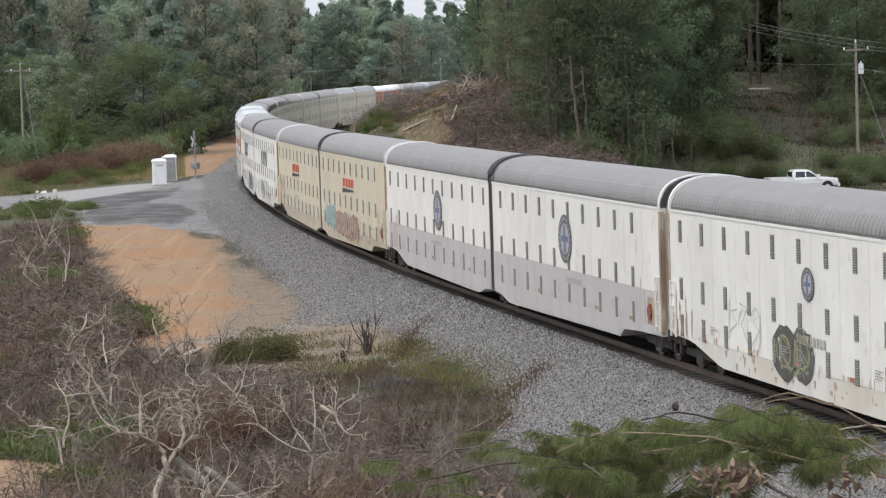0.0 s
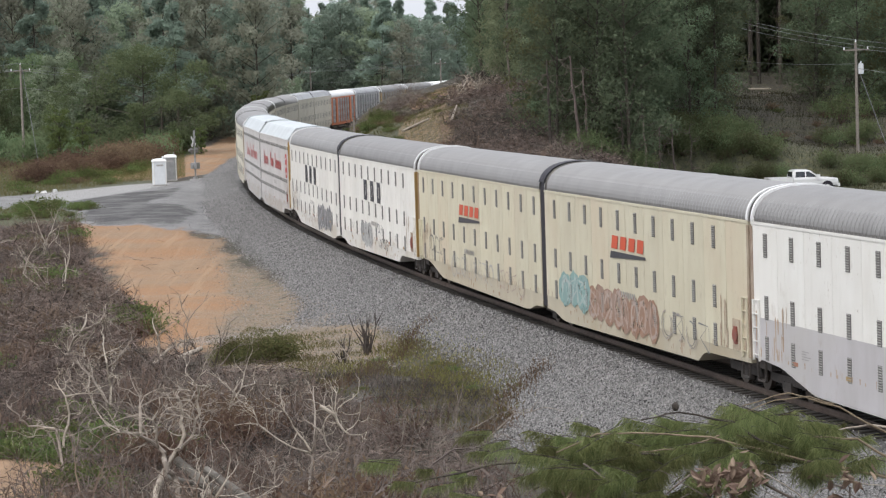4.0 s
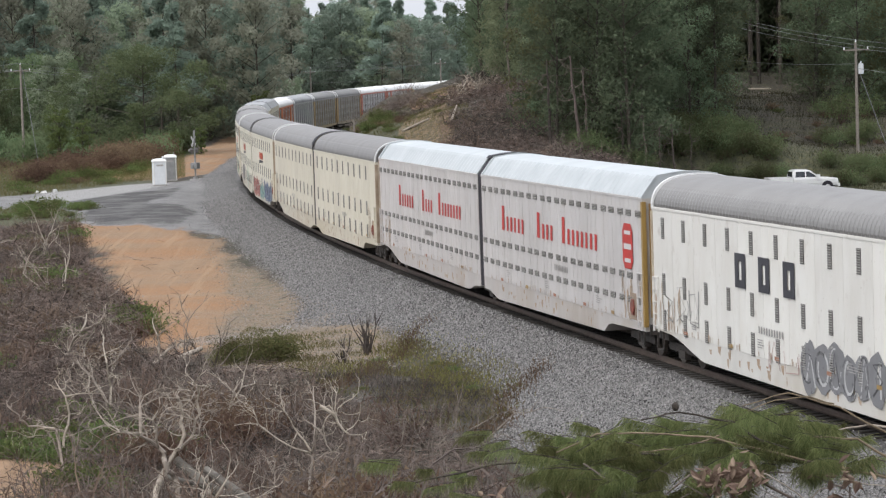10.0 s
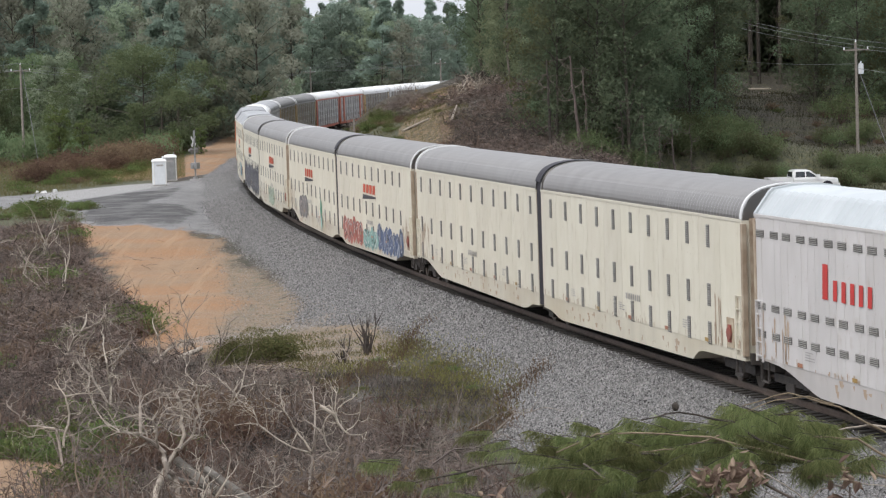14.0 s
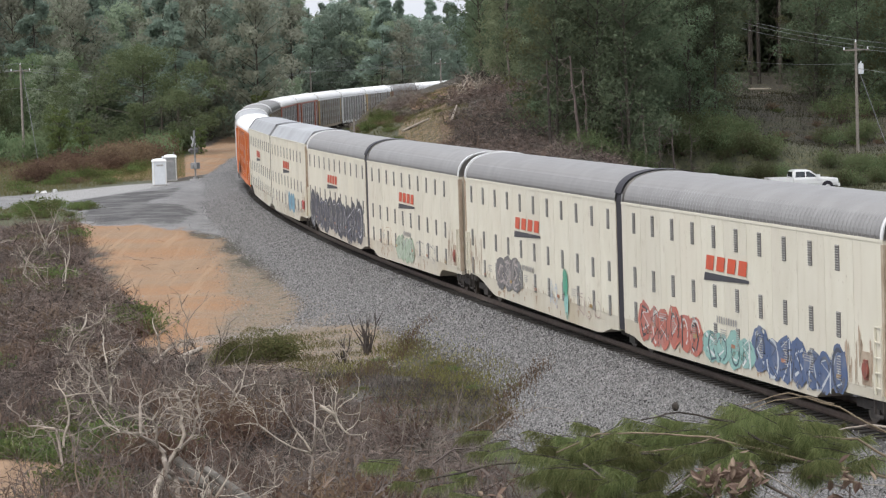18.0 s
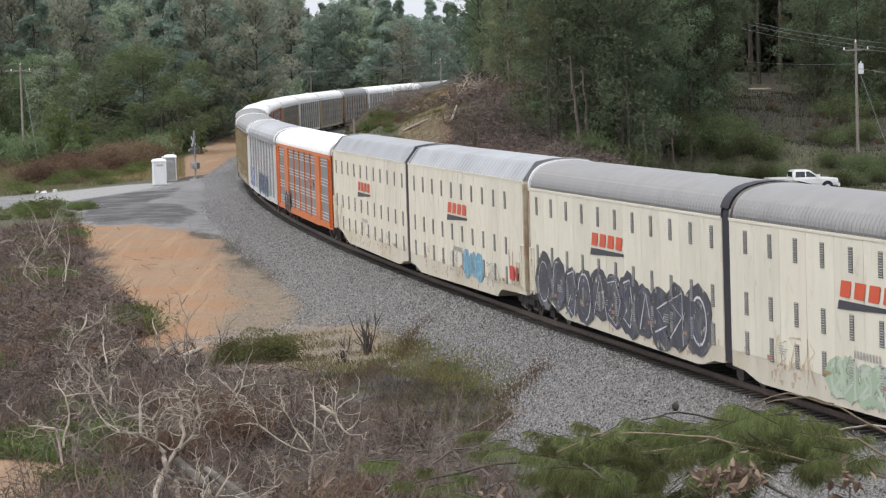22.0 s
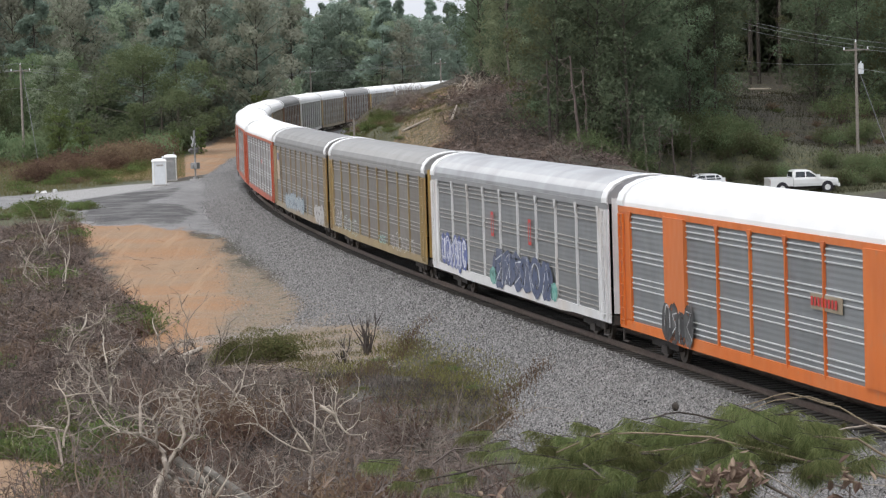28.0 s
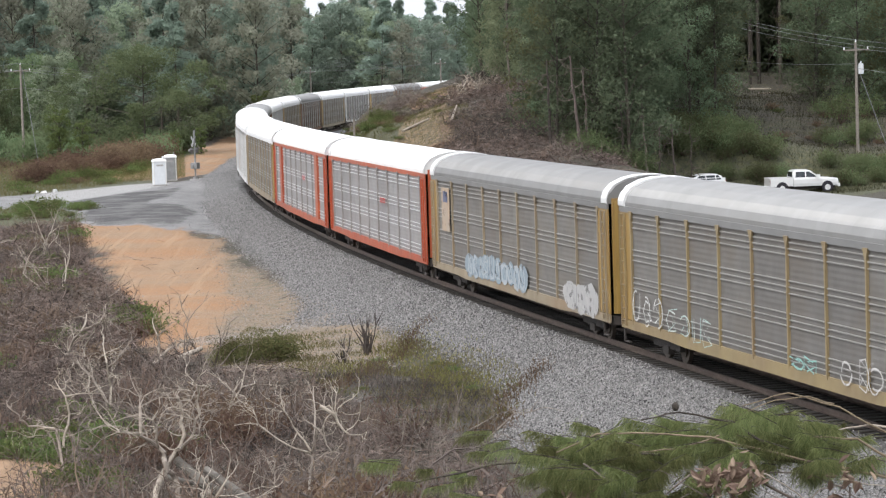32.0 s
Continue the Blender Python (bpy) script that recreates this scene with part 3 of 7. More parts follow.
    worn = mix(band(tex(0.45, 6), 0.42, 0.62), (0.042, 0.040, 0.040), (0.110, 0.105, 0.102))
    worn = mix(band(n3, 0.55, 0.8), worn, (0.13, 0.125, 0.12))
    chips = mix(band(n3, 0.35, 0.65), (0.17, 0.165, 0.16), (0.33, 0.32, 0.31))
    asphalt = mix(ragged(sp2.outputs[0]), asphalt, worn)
    asphalt = mix(ragged(sp2.outputs[1]), asphalt, chips)
    c = mix(ragged(sp.outputs[2]), c, asphalt)
    c = mix(ragged(at2.outputs["Alpha"]), c, chips)
    c = mix(ragged(sp.outputs[1]), c, grit)
    l.new(c, b.inputs["Base Color"])
    bp = nd.new("ShaderNodeBump")
    bp.inputs["Strength"].default_value, bp.inputs["Distance"].default_value = 0.5, 0.12
    l.new(n3, bp.inputs["Height"])
    l.new(bp.outputs[0], b.inputs["Normal"])
    me.materials.append(m)
    tagged(new("ground", me), "weedy ground with bare orange clay and grey gravel", "ground", kind="structure")


build_ground()


# ---- track ----
def build_track():
    road = tagged(new("railway_track"), "single railway track on grey ballast through a curve", "railway track", kind="structure")
    head = [(-0.036, 0), (0.036, 0), (0.036, -0.04), (0.01, -0.05), (0.01, -0.14), (0.07, -0.17), (-0.07, -0.17), (-0.01, -0.14), (-0.01, -0.05), (-0.036, -0.04)]
    for side in (-0.753, 0.753):
        rings = [[rail(s, side + a, z) for a, z in head] for s in np.arange(-560, 200, 4.0)]
        part("rail", Shape().loft(rings), RAILTOP, road)
    tie = Shape().box(-0.11, 0.11, -1.3, 1.3, -0.34, -0.165).mesh("tie")
    far = Shape()
    count = 0
    for s in np.arange(-300, 40, 0.55):
        t = float(np.interp(s, TS, TT))
        p = rail(s)
        if -130 < s < 30:
            count += 1
            part("tie", tie, TIE, road, m=Matrix.Translation(p) @ Matrix.Rotation(math.atan2(-math.cos(t), math.sin(t)), 4, "Z"))
        else:
            a, b = rail(s, 1.3), rail(s, -1.3)
            d = Vector((math.sin(t), -math.cos(t), 0)) * 0.11
            up = Vector((0, 0, -0.165))
            far.face(a - d + up, a + d + up, b + d + up, b - d + up)
    tagged(part("tie_run", far, TIE, road), kind="stuff")
    # loose stones on the shoulder
    rng = np.random.RandomState(4)
    k = 90000
    s = -135 + 160 * rng.uniform(0, 1, k) ** 0.62
    n = 1.25 + (np.interp(s, (-200, -60, -46, -37, -31, -15, -6, 3, 15, 40), (4.6, 4.5, 5.2, 6.8, 4.4, 4.1, 4.8, 7.4, 8.5, 8.5)) - 1.1) * rng.uniform(0, 1, k) + np.abs(rng.normal(0, 0.3, k))
    t = np.interp(s, TS, TT)
    x, y = np.interp(s, TS, TX) - np.cos(t) * n, np.interp(s, TS, TY) - np.sin(t) * n
    z = ground_height(x, y) + 0.01
    r = rng.uniform(0.018, 0.046, (k, 1, 1))
    base = np.array([(1, 0, -0.3), (-0.5, 0.87, -0.3), (-0.5, -0.87, -0.3), (0, 0, 0.9)])
    v = base[None] * r * rng.uniform(0.6, 1.4, (k, 4, 3))
    a = rng.uniform(0, 6.28, k)[:, None]
    vx, vy = v[:, :, 0] * np.cos(a) - v[:, :, 1] * np.sin(a), v[:, :, 0] * np.sin(a) + v[:, :, 1] * np.cos(a)
    v = np.stack([vx + x[:, None], vy + y[:, None], v[:, :, 2] + z[:, None]], -1).reshape(-1, 3)
    i = np.arange(k)[:, None] * 4
    f = np.concatenate([i + q for q in (np.array([0, 1, 3]), np.array([1, 2, 3]), np.array([2, 0, 3]))])
    me = bpy.data.meshes.new("ballast")
    me.from_pydata(v.tolist(), [], f.tolist())
    me.materials.append(STONE_LOOSE)
    tagged(part("ballast", me, None, road), "loose grey crushed stone", kind="stuff")


def scatter_pebbles():
    """Small broken stones thrown over the bare ground beside the ballast."""
    rng = np.random.RandomState(17)
    x, y = rng.uniform(-15, 3, 90000), rng.uniform(96, 178, 90000)
    keep = (inside(x, y, TAN_DIRT) & (rng.uniform(0, 1, len(x)) < 0.16)) | inside(x, y, PEBBLES) | (inside(x, y, SLOPE_GRASS) & (rng.uniform(0, 1, len(x)) < 0.2)) | (inside(x, y, DIRT) & (rng.uniform(0, 1, len(x)) < 0.012))
    x, y = x[keep], y[keep]
    k = len(x)
    r = rng.uniform(0.02, 0.06, (k, 1, 1)) * np.where(rng.uniform(0, 1, k) > 0.985, 2.2, 1.0)[:, None, None]
    base = np.array([(1, 0, -0.3), (-0.5, 0.87, -0.3), (-0.5, -0.87, -0.3), (0, 0, 0.8)])
    v = base[None] * r * rng.uniform(0.6, 1.4, (k, 4, 3))
    v = (v + np.stack([x, y, ground_height(x, y) + 0.01], -1)[:, None]).reshape(-1, 3)
    i = np.arange(k)[:, None] * 4
    me = bpy.data.meshes.new("pebbles")
    me.from_pydata(v.tolist(), [], np.concatenate([i + q for q in (np.array([0, 1, 3]), np.array([1, 2, 3]), np.array([2, 0, 3]))]).tolist())
    me.materials.append(PEBBLE)
    tagged(new("pebbles", me), "pale broken pebbles scattered over bare dirt", "gravel", kind="stuff")


def loose_stone():
    m = bpy.data.materials.new("loose_ballast")
    m.use_nodes = True
    n, l = m.node_tree.nodes, m.node_tree.links
    g, r = n.new("ShaderNodeNewGeometry"), n.new("ShaderNodeMix")
    r.data_type = "RGBA"
    r.inputs[6].default_value, r.inputs[7].default_value = (0.022, 0.021, 0.021, 1), (0.320, 0.308, 0.300, 1)
    l.new(g.outputs["Random Per Island"], r.inputs[0])
    l.new(r.outputs[2], n["Principled BSDF"].inputs["Base Color"])
    n["Principled BSDF"].inputs["Roughness"].default_value = 0.9
    return m


def island_mix(name, a, c):
    m = bpy.data.materials.new(name)
    m.use_nodes = True
    n, l = m.node_tree.nodes, m.node_tree.links
    g, r = n.new("ShaderNodeNewGeometry"), n.new("ShaderNodeMix")
    r.data_type = "RGBA"
    r.inputs[6].default_value, r.inputs[7].default_value = (*a, 1), (*c, 1)
    l.new(g.outputs["Random Per Island"], r.inputs[0])
    l.new(r.outputs[2], n["Principled BSDF"].inputs["Base Color"])
    n["Principled BSDF"].inputs["Roughness"].default_value = 0.95
    return m


LITTER = island_mix("dead_twig_litter", (0.014, 0.010, 0.009), (0.215, 0.162, 0.136))
PEBBLE = island_mix("pale_pebble", (0.120, 0.100, 0.078), (0.33, 0.29, 0.245))
STONE_LOOSE = loose_stone()
build_track()
scatter_pebbles()


# ---- the train ----
UNIT, CONV = 22.15, 28.5


def wheelset(parent, x):
    """A four-wheeled truck below a car."""
    tr = part("truck", Shape().box(x - 0.25, x + 0.25, -1.05, 1.05, 0.45, 0.72).box(x - 1.3, x + 1.3, 0.98, 1.12, 0.42, 0.66).box(x - 1.3, x + 1.3, -1.12, -0.98, 0.42, 0.66)
              .box(x - 0.3, x + 0.3, -1.16, -0.96, 0.24, 0.5).box(x - 0.3, x + 0.3, 0.96, 1.16, 0.24, 0.5), STEEL, parent, "dark steel wheel truck")
    for dx in (-0.88, 0.88):
        for y in (-0.75, 0.75):
            part("wheel", WHEEL_MESH, WHEEL, tr, m=Matrix.Translation((x + dx, y, 0.43)))
        part("axle", AXLE_MESH, STEEL, tr, m=Matrix.Translation((x + dx, 0, 0.43)))
    return tr


WHEEL_MESH = Shape().disc((0, 0, 0), 0.43, 0.13, 20).disc((0, 0, 0), 0.25, 0.2, 12).mesh("wheel")
AXLE_MESH = Shape().disc((0, 0, 0), 0.08, 2.1, 8).mesh("axle")


def vent_mesh(w, h, slats, flat=False):
    sh = Shape().box(-w / 2, w / 2, -0.012, 0.0, -h / 2, h / 2)
    for i in range(slats):
        z = -h / 2 + h * (i + 0.5) / slats
        d = h / slats * 0.3
        sh.face((-w / 2, -0.012, z - d), (w / 2, -0.012, z - d), (w / 2, -0.035, z + d * 0.2), (-w / 2, -0.035, z + d * 0.2))
        sh.face((-w / 2, -0.035, z + d * 0.2), (w / 2, -0.035, z + d * 0.2), (w / 2, -0.012, z + d), (-w / 2, -0.012, z + d))
    me = sh.mesh("vent")
    for m_ in (VENT, VENT_SLAT):
        me.materials.append(m_)
    for q in list(me.polygons)[6:]:
        q.material_index = 1
    return me


TALL_VENT, WIDE_VENT = vent_mesh(0.27, 0.66, 10), vent_mesh(0.56, 0.2, 4)
ROUND_ROOF = [(-1.5, 4.84), (-1.495, 4.96), (-1.475, 5.08), (-1.44, 5.19), (-1.385, 5.30), (-1.31, 5.41), (-1.20, 5.52), (-1.07, 5.61), (-0.90, 5.69), (-0.68, 5.75), (-0.40, 5.80), (0, 5.82)]
ANGLE_ROOF = [(-1.5, 5.06), (-1.46, 5.13), (-1.06, 5.66), (-0.96, 5.75), (-0.4, 5.83), (0, 5.85)]
CONV_ROOF = [(-1.5, 4.72), (-1.5, 4.88), (-1.42, 5.10), (-1.20, 5.34), (-0.8, 5.52), (-0.4, 5.60), (0, 5.62)]


def full(profile, grow=0.0):
    left = [(y - grow * (1 if y < 0 else 0), z + grow) for y, z in profile]
    return left + [(-y, z) for y, z in reversed(left[:-1])]


def ribbed_roof(profile, x0, x1, pitch, depth):
    """A roof drawn along the car, corrugated across."""
    rings, n = [], max(2, int((x1 - x0) / pitch))
    pts = full(profile)
    for i in range(n * 2 + 1):
        x = x0 + (x1 - x0) * i / (2 * n)
        d = depth if i % 2 else 0.0
        rings.append([(x, y * (1 - d / 1.5), z - d * (0.4 if abs(y) > 1.3 else 1.0)) for y, z in pts])
    return Shape().loft(rings, False, True)


def hoop(profile, x0, x1, grow, thick=0.06):
    pts = full(profile, grow)
    inn = full(profile, grow - thick)
    ring = lambda x, q: [(x, y, z) for y, z in q]
    return Shape().loft([ring(x0, inn), ring(x0, pts), ring(x1, pts), ring(x1, inn)], False)


def glyph_bars(name, x, z, sizes, gap, mat_, parent, slant=0.0, depth=0.022, side=-1):
    """Lettering as plain bars: a row of blocks that reads along the outer side, starting at x."""
    for w, h in sizes:
        y = side * (1.512 + depth)
        q = lambda a, c: (x + a + slant * c, y, z + c)
        if slant == 0 and w > 0.3:
            t, t2 = w * 0.24, h * 0.13
            sh = Shape()
            for a0, a1, c0, c1 in ((0, t, 0, h), (w - t, w, 0, h), (t, w - t, 0, t2), (t, w - t, h - t2, h)):
                sh.face(q(a0, c0), q(a1, c0), q(a1, c1), q(a0, c1))
        else:
            sh = Shape().face(q(0, 0), q(w, 0), q(w, h), q(0, h))
        part(name, sh, mat_, parent)
        x += w + gap


def blob(rng, cx, cz, rx, rz, n=14, rough=0.25):
    return [(cx + rx * math.cos(2 * math.pi * i / n) * (1 + rng.uniform(-rough, rough)), cz + rz * math.sin(2 * math.pi * i / n) * (1 + rng.uniform(-rough, rough))) for i in range(n)]


SPRAYS = {}


def spray(rgb):
    """Sprayed paint, worn thin in places so that the car's own paint shows through."""
    key = tuple(round(q, 3) for q in rgb)
    if key not in SPRAYS:
        m = surface("sprayed_paint", key, tuple(0.8 * q + 0.03 for q in key), scale=3, rough=0.6, bump=0, c3=tuple(0.65 * q + 0.1 for q in key), big=1.2)
        n, l = m.node_tree.nodes, m.node_tree.links
        tc, t = n.new("ShaderNodeTexCoord"), n.new("ShaderNodeTexNoise")
        t.inputs["Scale"].default_value, t.inputs["Detail"].default_value = 2.6, 7
        r, clear, mix = n.new("ShaderNodeMapRange"), n.new("ShaderNodeBsdfTransparent"), n.new("ShaderNodeMixShader")
        r.inputs["From Min"].default_value, r.inputs["From Max"].default_value, r.inputs["To Max"].default_value = 0.30, 0.44, 0.95
        l.new(tc.outputs["Object"], t.inputs["Vector"])
        l.new(t.outputs[0], r.inputs["Value"])
        l.new(r.outputs[0], mix.inputs[0])
        l.new(clear.outputs[0], mix.inputs[1])
        l.new(n["Principled BSDF"].outputs[0], mix.inputs[2])
        l.new(mix.outputs[0], n["Material Output"].inputs["Surface"])
        SPRAYS[key] = m
    return SPRAYS[key]


def stroke(pts, width, y):
    """A sprayed line of even width through the points, as one strip."""
    sh, left, right = Shape(), [], []
    for i, (x, z) in enumerate(pts):
        ax, az = pts[max(i - 1, 0)]
        bx, bz = pts[min(i + 1, len(pts) - 1)]
        d = math.hypot(bx - ax, bz - az) + 1e-6
        nx, nz = -(bz - az) / d * width / 2, (bx - ax) / d * width / 2
        left.append((x + nx, y, z + nz))
        right.append((x - nx, y, z - nz))
    return sh.loft([left, right], False)


FORMS = (((0, 0), (0.05, 1)), ((0, 1), (0.9, 0.95), (0.15, 0.5), (1, 0.05)), ((0, 0), (0.5, 1), (1, 0)), ((1, 0.95), (0.1, 0.8), (0.9, 0.35), (0, 0.05)),
         ((0, 1), (0.1, 0.05), (0.9, 0.1), (1, 1)), ((0.1, 0), (0.1, 1), (0.9, 0.75), (0.15, 0.5), (0.95, 0)), ((0.9, 0.9), (0.3, 1), (0, 0.5), (0.3, 0), (1, 0.15), (0.6, 0.45)))


def curl(rng, cx, cz, rx, rz):
    """An abstract angular or swung line inside a small field."""
    if rng.random() < 0.35:
        a0, turn = rng.uniform(0, 6.28), rng.choice((-1, 1)) * rng.uniform(3.4, 5.4)
        return [(cx + rx * math.cos(a0 + turn * i / 11), cz + rz * math.sin(a0 + turn * i / 11)) for i in range(12)]
    form = rng.choice(FORMS)
    f = rng.choice((-1, 1))
    return [(cx + f * rx * (2 * u - 1) + rng.uniform(-0.1, 0.1) * rx, cz + rz * (2 * v - 1) + rng.uniform(-0.1, 0.1) * rz) for u, v in form]


def graffiti(parent, x0, x1, z0, z1, fill, line, seed, back=True, letters=None, label="", y=-1.528, edge=None, fine=1.0):
    """Sprayed shapes: a ragged cloud of colour behind, then swung lines with edges, each a plain abstract form."""
    rng = random.Random(seed)
    n = letters or max(2, int((x1 - x0) / 0.95))
    w, h = (x1 - x0) / n, z1 - z0
    for i in range(n):
        cx, cz = x0 + w * (i + 0.5) + rng.uniform(-0.1, 0.1) * w, (z0 + z1) / 2 + rng.uniform(-0.08, 0.08) * h
        dy = -0.0008 * (i % 5)
        if back:
            o = blob(rng, cx, cz, w * rng.uniform(0.62, 0.85), h * rng.uniform(0.42, 0.56), 22, 0.10)
            part("graffiti_patch", Shape().face(*[(a, y + dy, c) for a, c in o]), spray(fill), parent, label if i == 0 else "")
        for k in range(3 if back else 2):
            pts = curl(rng, cx + rng.uniform(-0.12, 0.12) * w, cz, w * rng.uniform(0.3, 0.46), h * rng.uniform(0.28, 0.44))
            wide = fine * (rng.uniform(0.06, 0.16) if back else rng.uniform(0.03, 0.06))
            tone = line if k == 0 else edge if edge and k == 1 else fill if edge else tuple(min(0.75, 0.5 * a + 0.5 * b + 0.05) for a, b in zip(fill, line))
            part("graffiti_stroke", stroke(pts, wide, y + dy - 0.004 - 0.002 * k), spray(tone), parent, label if not back and i == 0 else "")


def ladder(parent, x, y, z0, z1, mat_):
    sh = Shape()
    for dx in (-0.22, 0.22):
        sh.box(x + dx - 0.02, x + dx + 0.02, y - 0.03, y + 0.03, z0, z1)
    z = z0 + 0.15
    while z < z1:
        sh.box(x - 0.22, x + 0.22, y - 0.015, y + 0.015, z, z + 0.03)
        z += 0.38
    part("ladder", sh, mat_, parent)


MESHES = {}


def automax(paint, roof="round", joint=1, label="", vents="tall", roof_mat=None, end_mat=None, band=False):
    """One half of an articulated auto carrier. joint: the end, 1 front or -1 rear, at which it is hinged to its other half."""
    e = joint
    car = tagged(new("autorack_car"), label, "railway car", "cars of the train")
    a, c = -UNIT / 2 + 0.42, UNIT / 2 - 0.32
    prof = ROUND_ROOF if roof == "round" else ANGLE_ROOF
    eave = prof[0][1]
    key = (roof, e)
    if key not in MESHES:
        rear = [(a, 1.06), (-9.0, 1.0), (-8.4, 0.92), (-6.4, 0.50), (-6.0, 0.45)] if e > 0 else [(a, 0.86), (-6.9, 0.80), (-6.5, 0.72), (-6.0, 0.46)]
        line = [(a, eave), *rear, (8.3, 0.36), (8.8, 0.40), (9.8, 0.60), (c, 0.64), (c, eave)]
        MESHES[key] = Shape().prism([(e * x, z) for x, z in line], -1.5, 1.5).mesh("body")
        x0, x1 = sorted((e * a, e * c))
        MESHES[key + ("r",)] = ribbed_roof(prof, x0, x1, 0.27 if roof == "round" else 0.55, 0.04 if roof == "round" else 0.035).mesh("roof")
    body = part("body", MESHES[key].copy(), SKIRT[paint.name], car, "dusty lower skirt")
    part("roof", MESHES[key + ("r",)].copy(), roof_mat or (ROOF_GREY if roof == "round" else ROOF_WHITE), car)
    # panels of the sides
    wide = (c - a) / 11
    pk = ("panel", roof, paint.name)
    if pk not in MESHES:
        q = wide / 4
        d = -0.022 if roof == 'angle' else -0.0155
        cut = [(-2 * q + 0.012, 0), (-2 * q + 0.012, -0.012), (-q, -0.012), (-q, d), (-q + 0.04, d), (-q + 0.04, -0.012), (q, -0.012), (q, d), (q + 0.04, d), (q + 0.04, -0.012), (2 * q - 0.012, -0.012), (2 * q - 0.012, 0)]
        MESHES[pk] = Shape().loft([[(x, y, z) for x, y in cut] for z in (1.1, eave - 0.03)], True, True).mesh("side_panel")
        MESHES[pk].materials.append(paint)
    flip = Matrix.Rotation(math.pi, 4, "Z")
    for i in range(11):
        x = e * (a + wide * (i + 0.5))
        for y in (-1.5, 1.5):
            place = Matrix.Translation((x, y, 0)) @ (flip if y > 0 else Matrix())
            part("side_panel", MESHES[pk], None, car, m=place)
            if vents == "tall" and e < 0 and i == 0:
                continue
            if vents == "tall":
                near = 0.043 * i if e < 0 else 0.0
                for z in (4.24, 2.52, 1.40):
                    part("vent", TALL_VENT, VENT, car, m=place @ Matrix.Translation(((e * 0.1 + near) * (1 if y < 0 else -1), -0.014, z)))
            else:
                for z in (4.56, 2.55, 1.78):
                    for dx in (-0.52, 0.52):
                        part("vent", WIDE_VENT, VENT, car, m=place @ Matrix.Translation((dx, -0.014, z)))
    # ends
    part("roof_rim", hoop(prof, e * a, e * (a + 0.14), 0.035), ROOF_WHITE if roof_mat is None or roof == "round" else roof_mat, car, "white end hoop of the roof")
    part("eave_strip", Shape().box(min(e * a, e * c), max(e * a, e * c), -1.53, -1.505, eave - 0.05, eave + 0.03).box(min(e * a, e * c), max(e * a, e * c), 1.505, 1.53, eave - 0.05, eave + 0.03), paint, car)
    x = e * (a - 0.03)
    part("end_door", Shape().box(min(x, x + e * 0.02), max(x, x + e * 0.02), -1.3, 1.3, 1.3, 4.9), end_mat or END_TAN, car, "rust-stained folding end door")
    for y in (-1.0, -0.5, 0.0, 0.5, 1.0):
        part("door_rib", Shape().box(x - 0.03, x + 0.03, y - 0.04, y + 0.04, 1.3, 4.9), end_mat or END_TAN, car)
    ladder(car, e * (a + 0.32), -1.55, 1.0, 2.7, paint)
    part("corner_post", Shape().box(min(e * (a - 0.06), e * (a + 0.1)), max(e * (a - 0.06), e * (a + 0.1)), -1.535, -1.4, 1.0, eave - 0.1), end_mat or END_TAN, car)
    part("end_sill", Shape().box(min(e * (a - 0.1), e * (a + 0.9)), max(e * (a - 0.1), e * (a + 0.9)), -1.35, 1.35, 0.75, 1.08), STEEL, car)
    part("step", Shape().box(e * (a + 0.5) - 0.3, e * (a + 0.5) + 0.3, -1.5, -1.42, 0.42, 0.47).box(e * (a + 0.5) - 0.3, e * (a + 0.5) - 0.26, -1.5, -1.44, 0.42, 1.05)
         .box(e * (a + 0.5) + 0.26, e * (a + 0.5) + 0.3, -1.5, -1.44, 0.42, 1.05), STEEL, car)
    if e < 0:
        x = -a - 1.15
        part("brake_recess", Shape().box(x - 0.3, x + 0.3, -1.532, -1.5, 1.15, 2.0), END_TAN, car, "stained brake recess")
        part("brake_wheel_box", Shape().box(x - 0.12, x + 0.12, -1.57, -1.53, 1.3, 1.8).disc((x, -1.57, 1.55), 0.2, 0.04, 14), BRAKE_RED, car, "faded red brake wheel")
    streaks, r7 = Shape(), random.Random(len(label) * 7 + e)
    for q in range(16):
        sx, sz, sw, sl = e * (a + r7.uniform(0.15, 2.6)), r7.uniform(1.3, 2.6), r7.uniform(0.02, 0.07), r7.uniform(0.3, 1.1)
        streaks.face((sx - sw, -1.5262, sz), (sx, -1.5262, sz + 0.1), (sx + sw, -1.5262, sz), (sx + sw * 0.5, -1.5262, max(1.12, sz - sl)), (sx - sw * 0.4, -1.5262, max(1.12, sz - sl * 1.1)))
    for q in range(46):
        sx, sw = r7.uniform(a + 0.2, c - 0.2), r7.uniform(0.01, 0.05)
        sz = r7.uniform(1.16, 1.34)
        streaks.face((e * sx - sw, -1.5262, sz), (e * sx + sw, -1.5262, sz), (e * sx + sw * 0.6, -1.5262, 1.105), (e * sx - sw * 0.6, -1.5262, 1.105))
    for q in range(34):
        sx, sw = r7.uniform(-5.8, 8.0), r7.uniform(0.02, 0.16)
        sz, sl = r7.uniform(0.62, 1.08), r7.uniform(0.05, 0.3)
        streaks.face((e * sx - sw, -1.5035, sz), (e * sx + sw * 0.8, -1.5035, sz + 0.01), (e * sx + sw * 0.4, -1.5035, max(0.5, sz - sl)), (e * sx - sw * 0.6, -1.5035, max(0.5, sz - sl * 0.7)))
    tagged(part("rust_stain", streaks, RUST_STAIN, car, "thin rust stain"), kind="stuff")
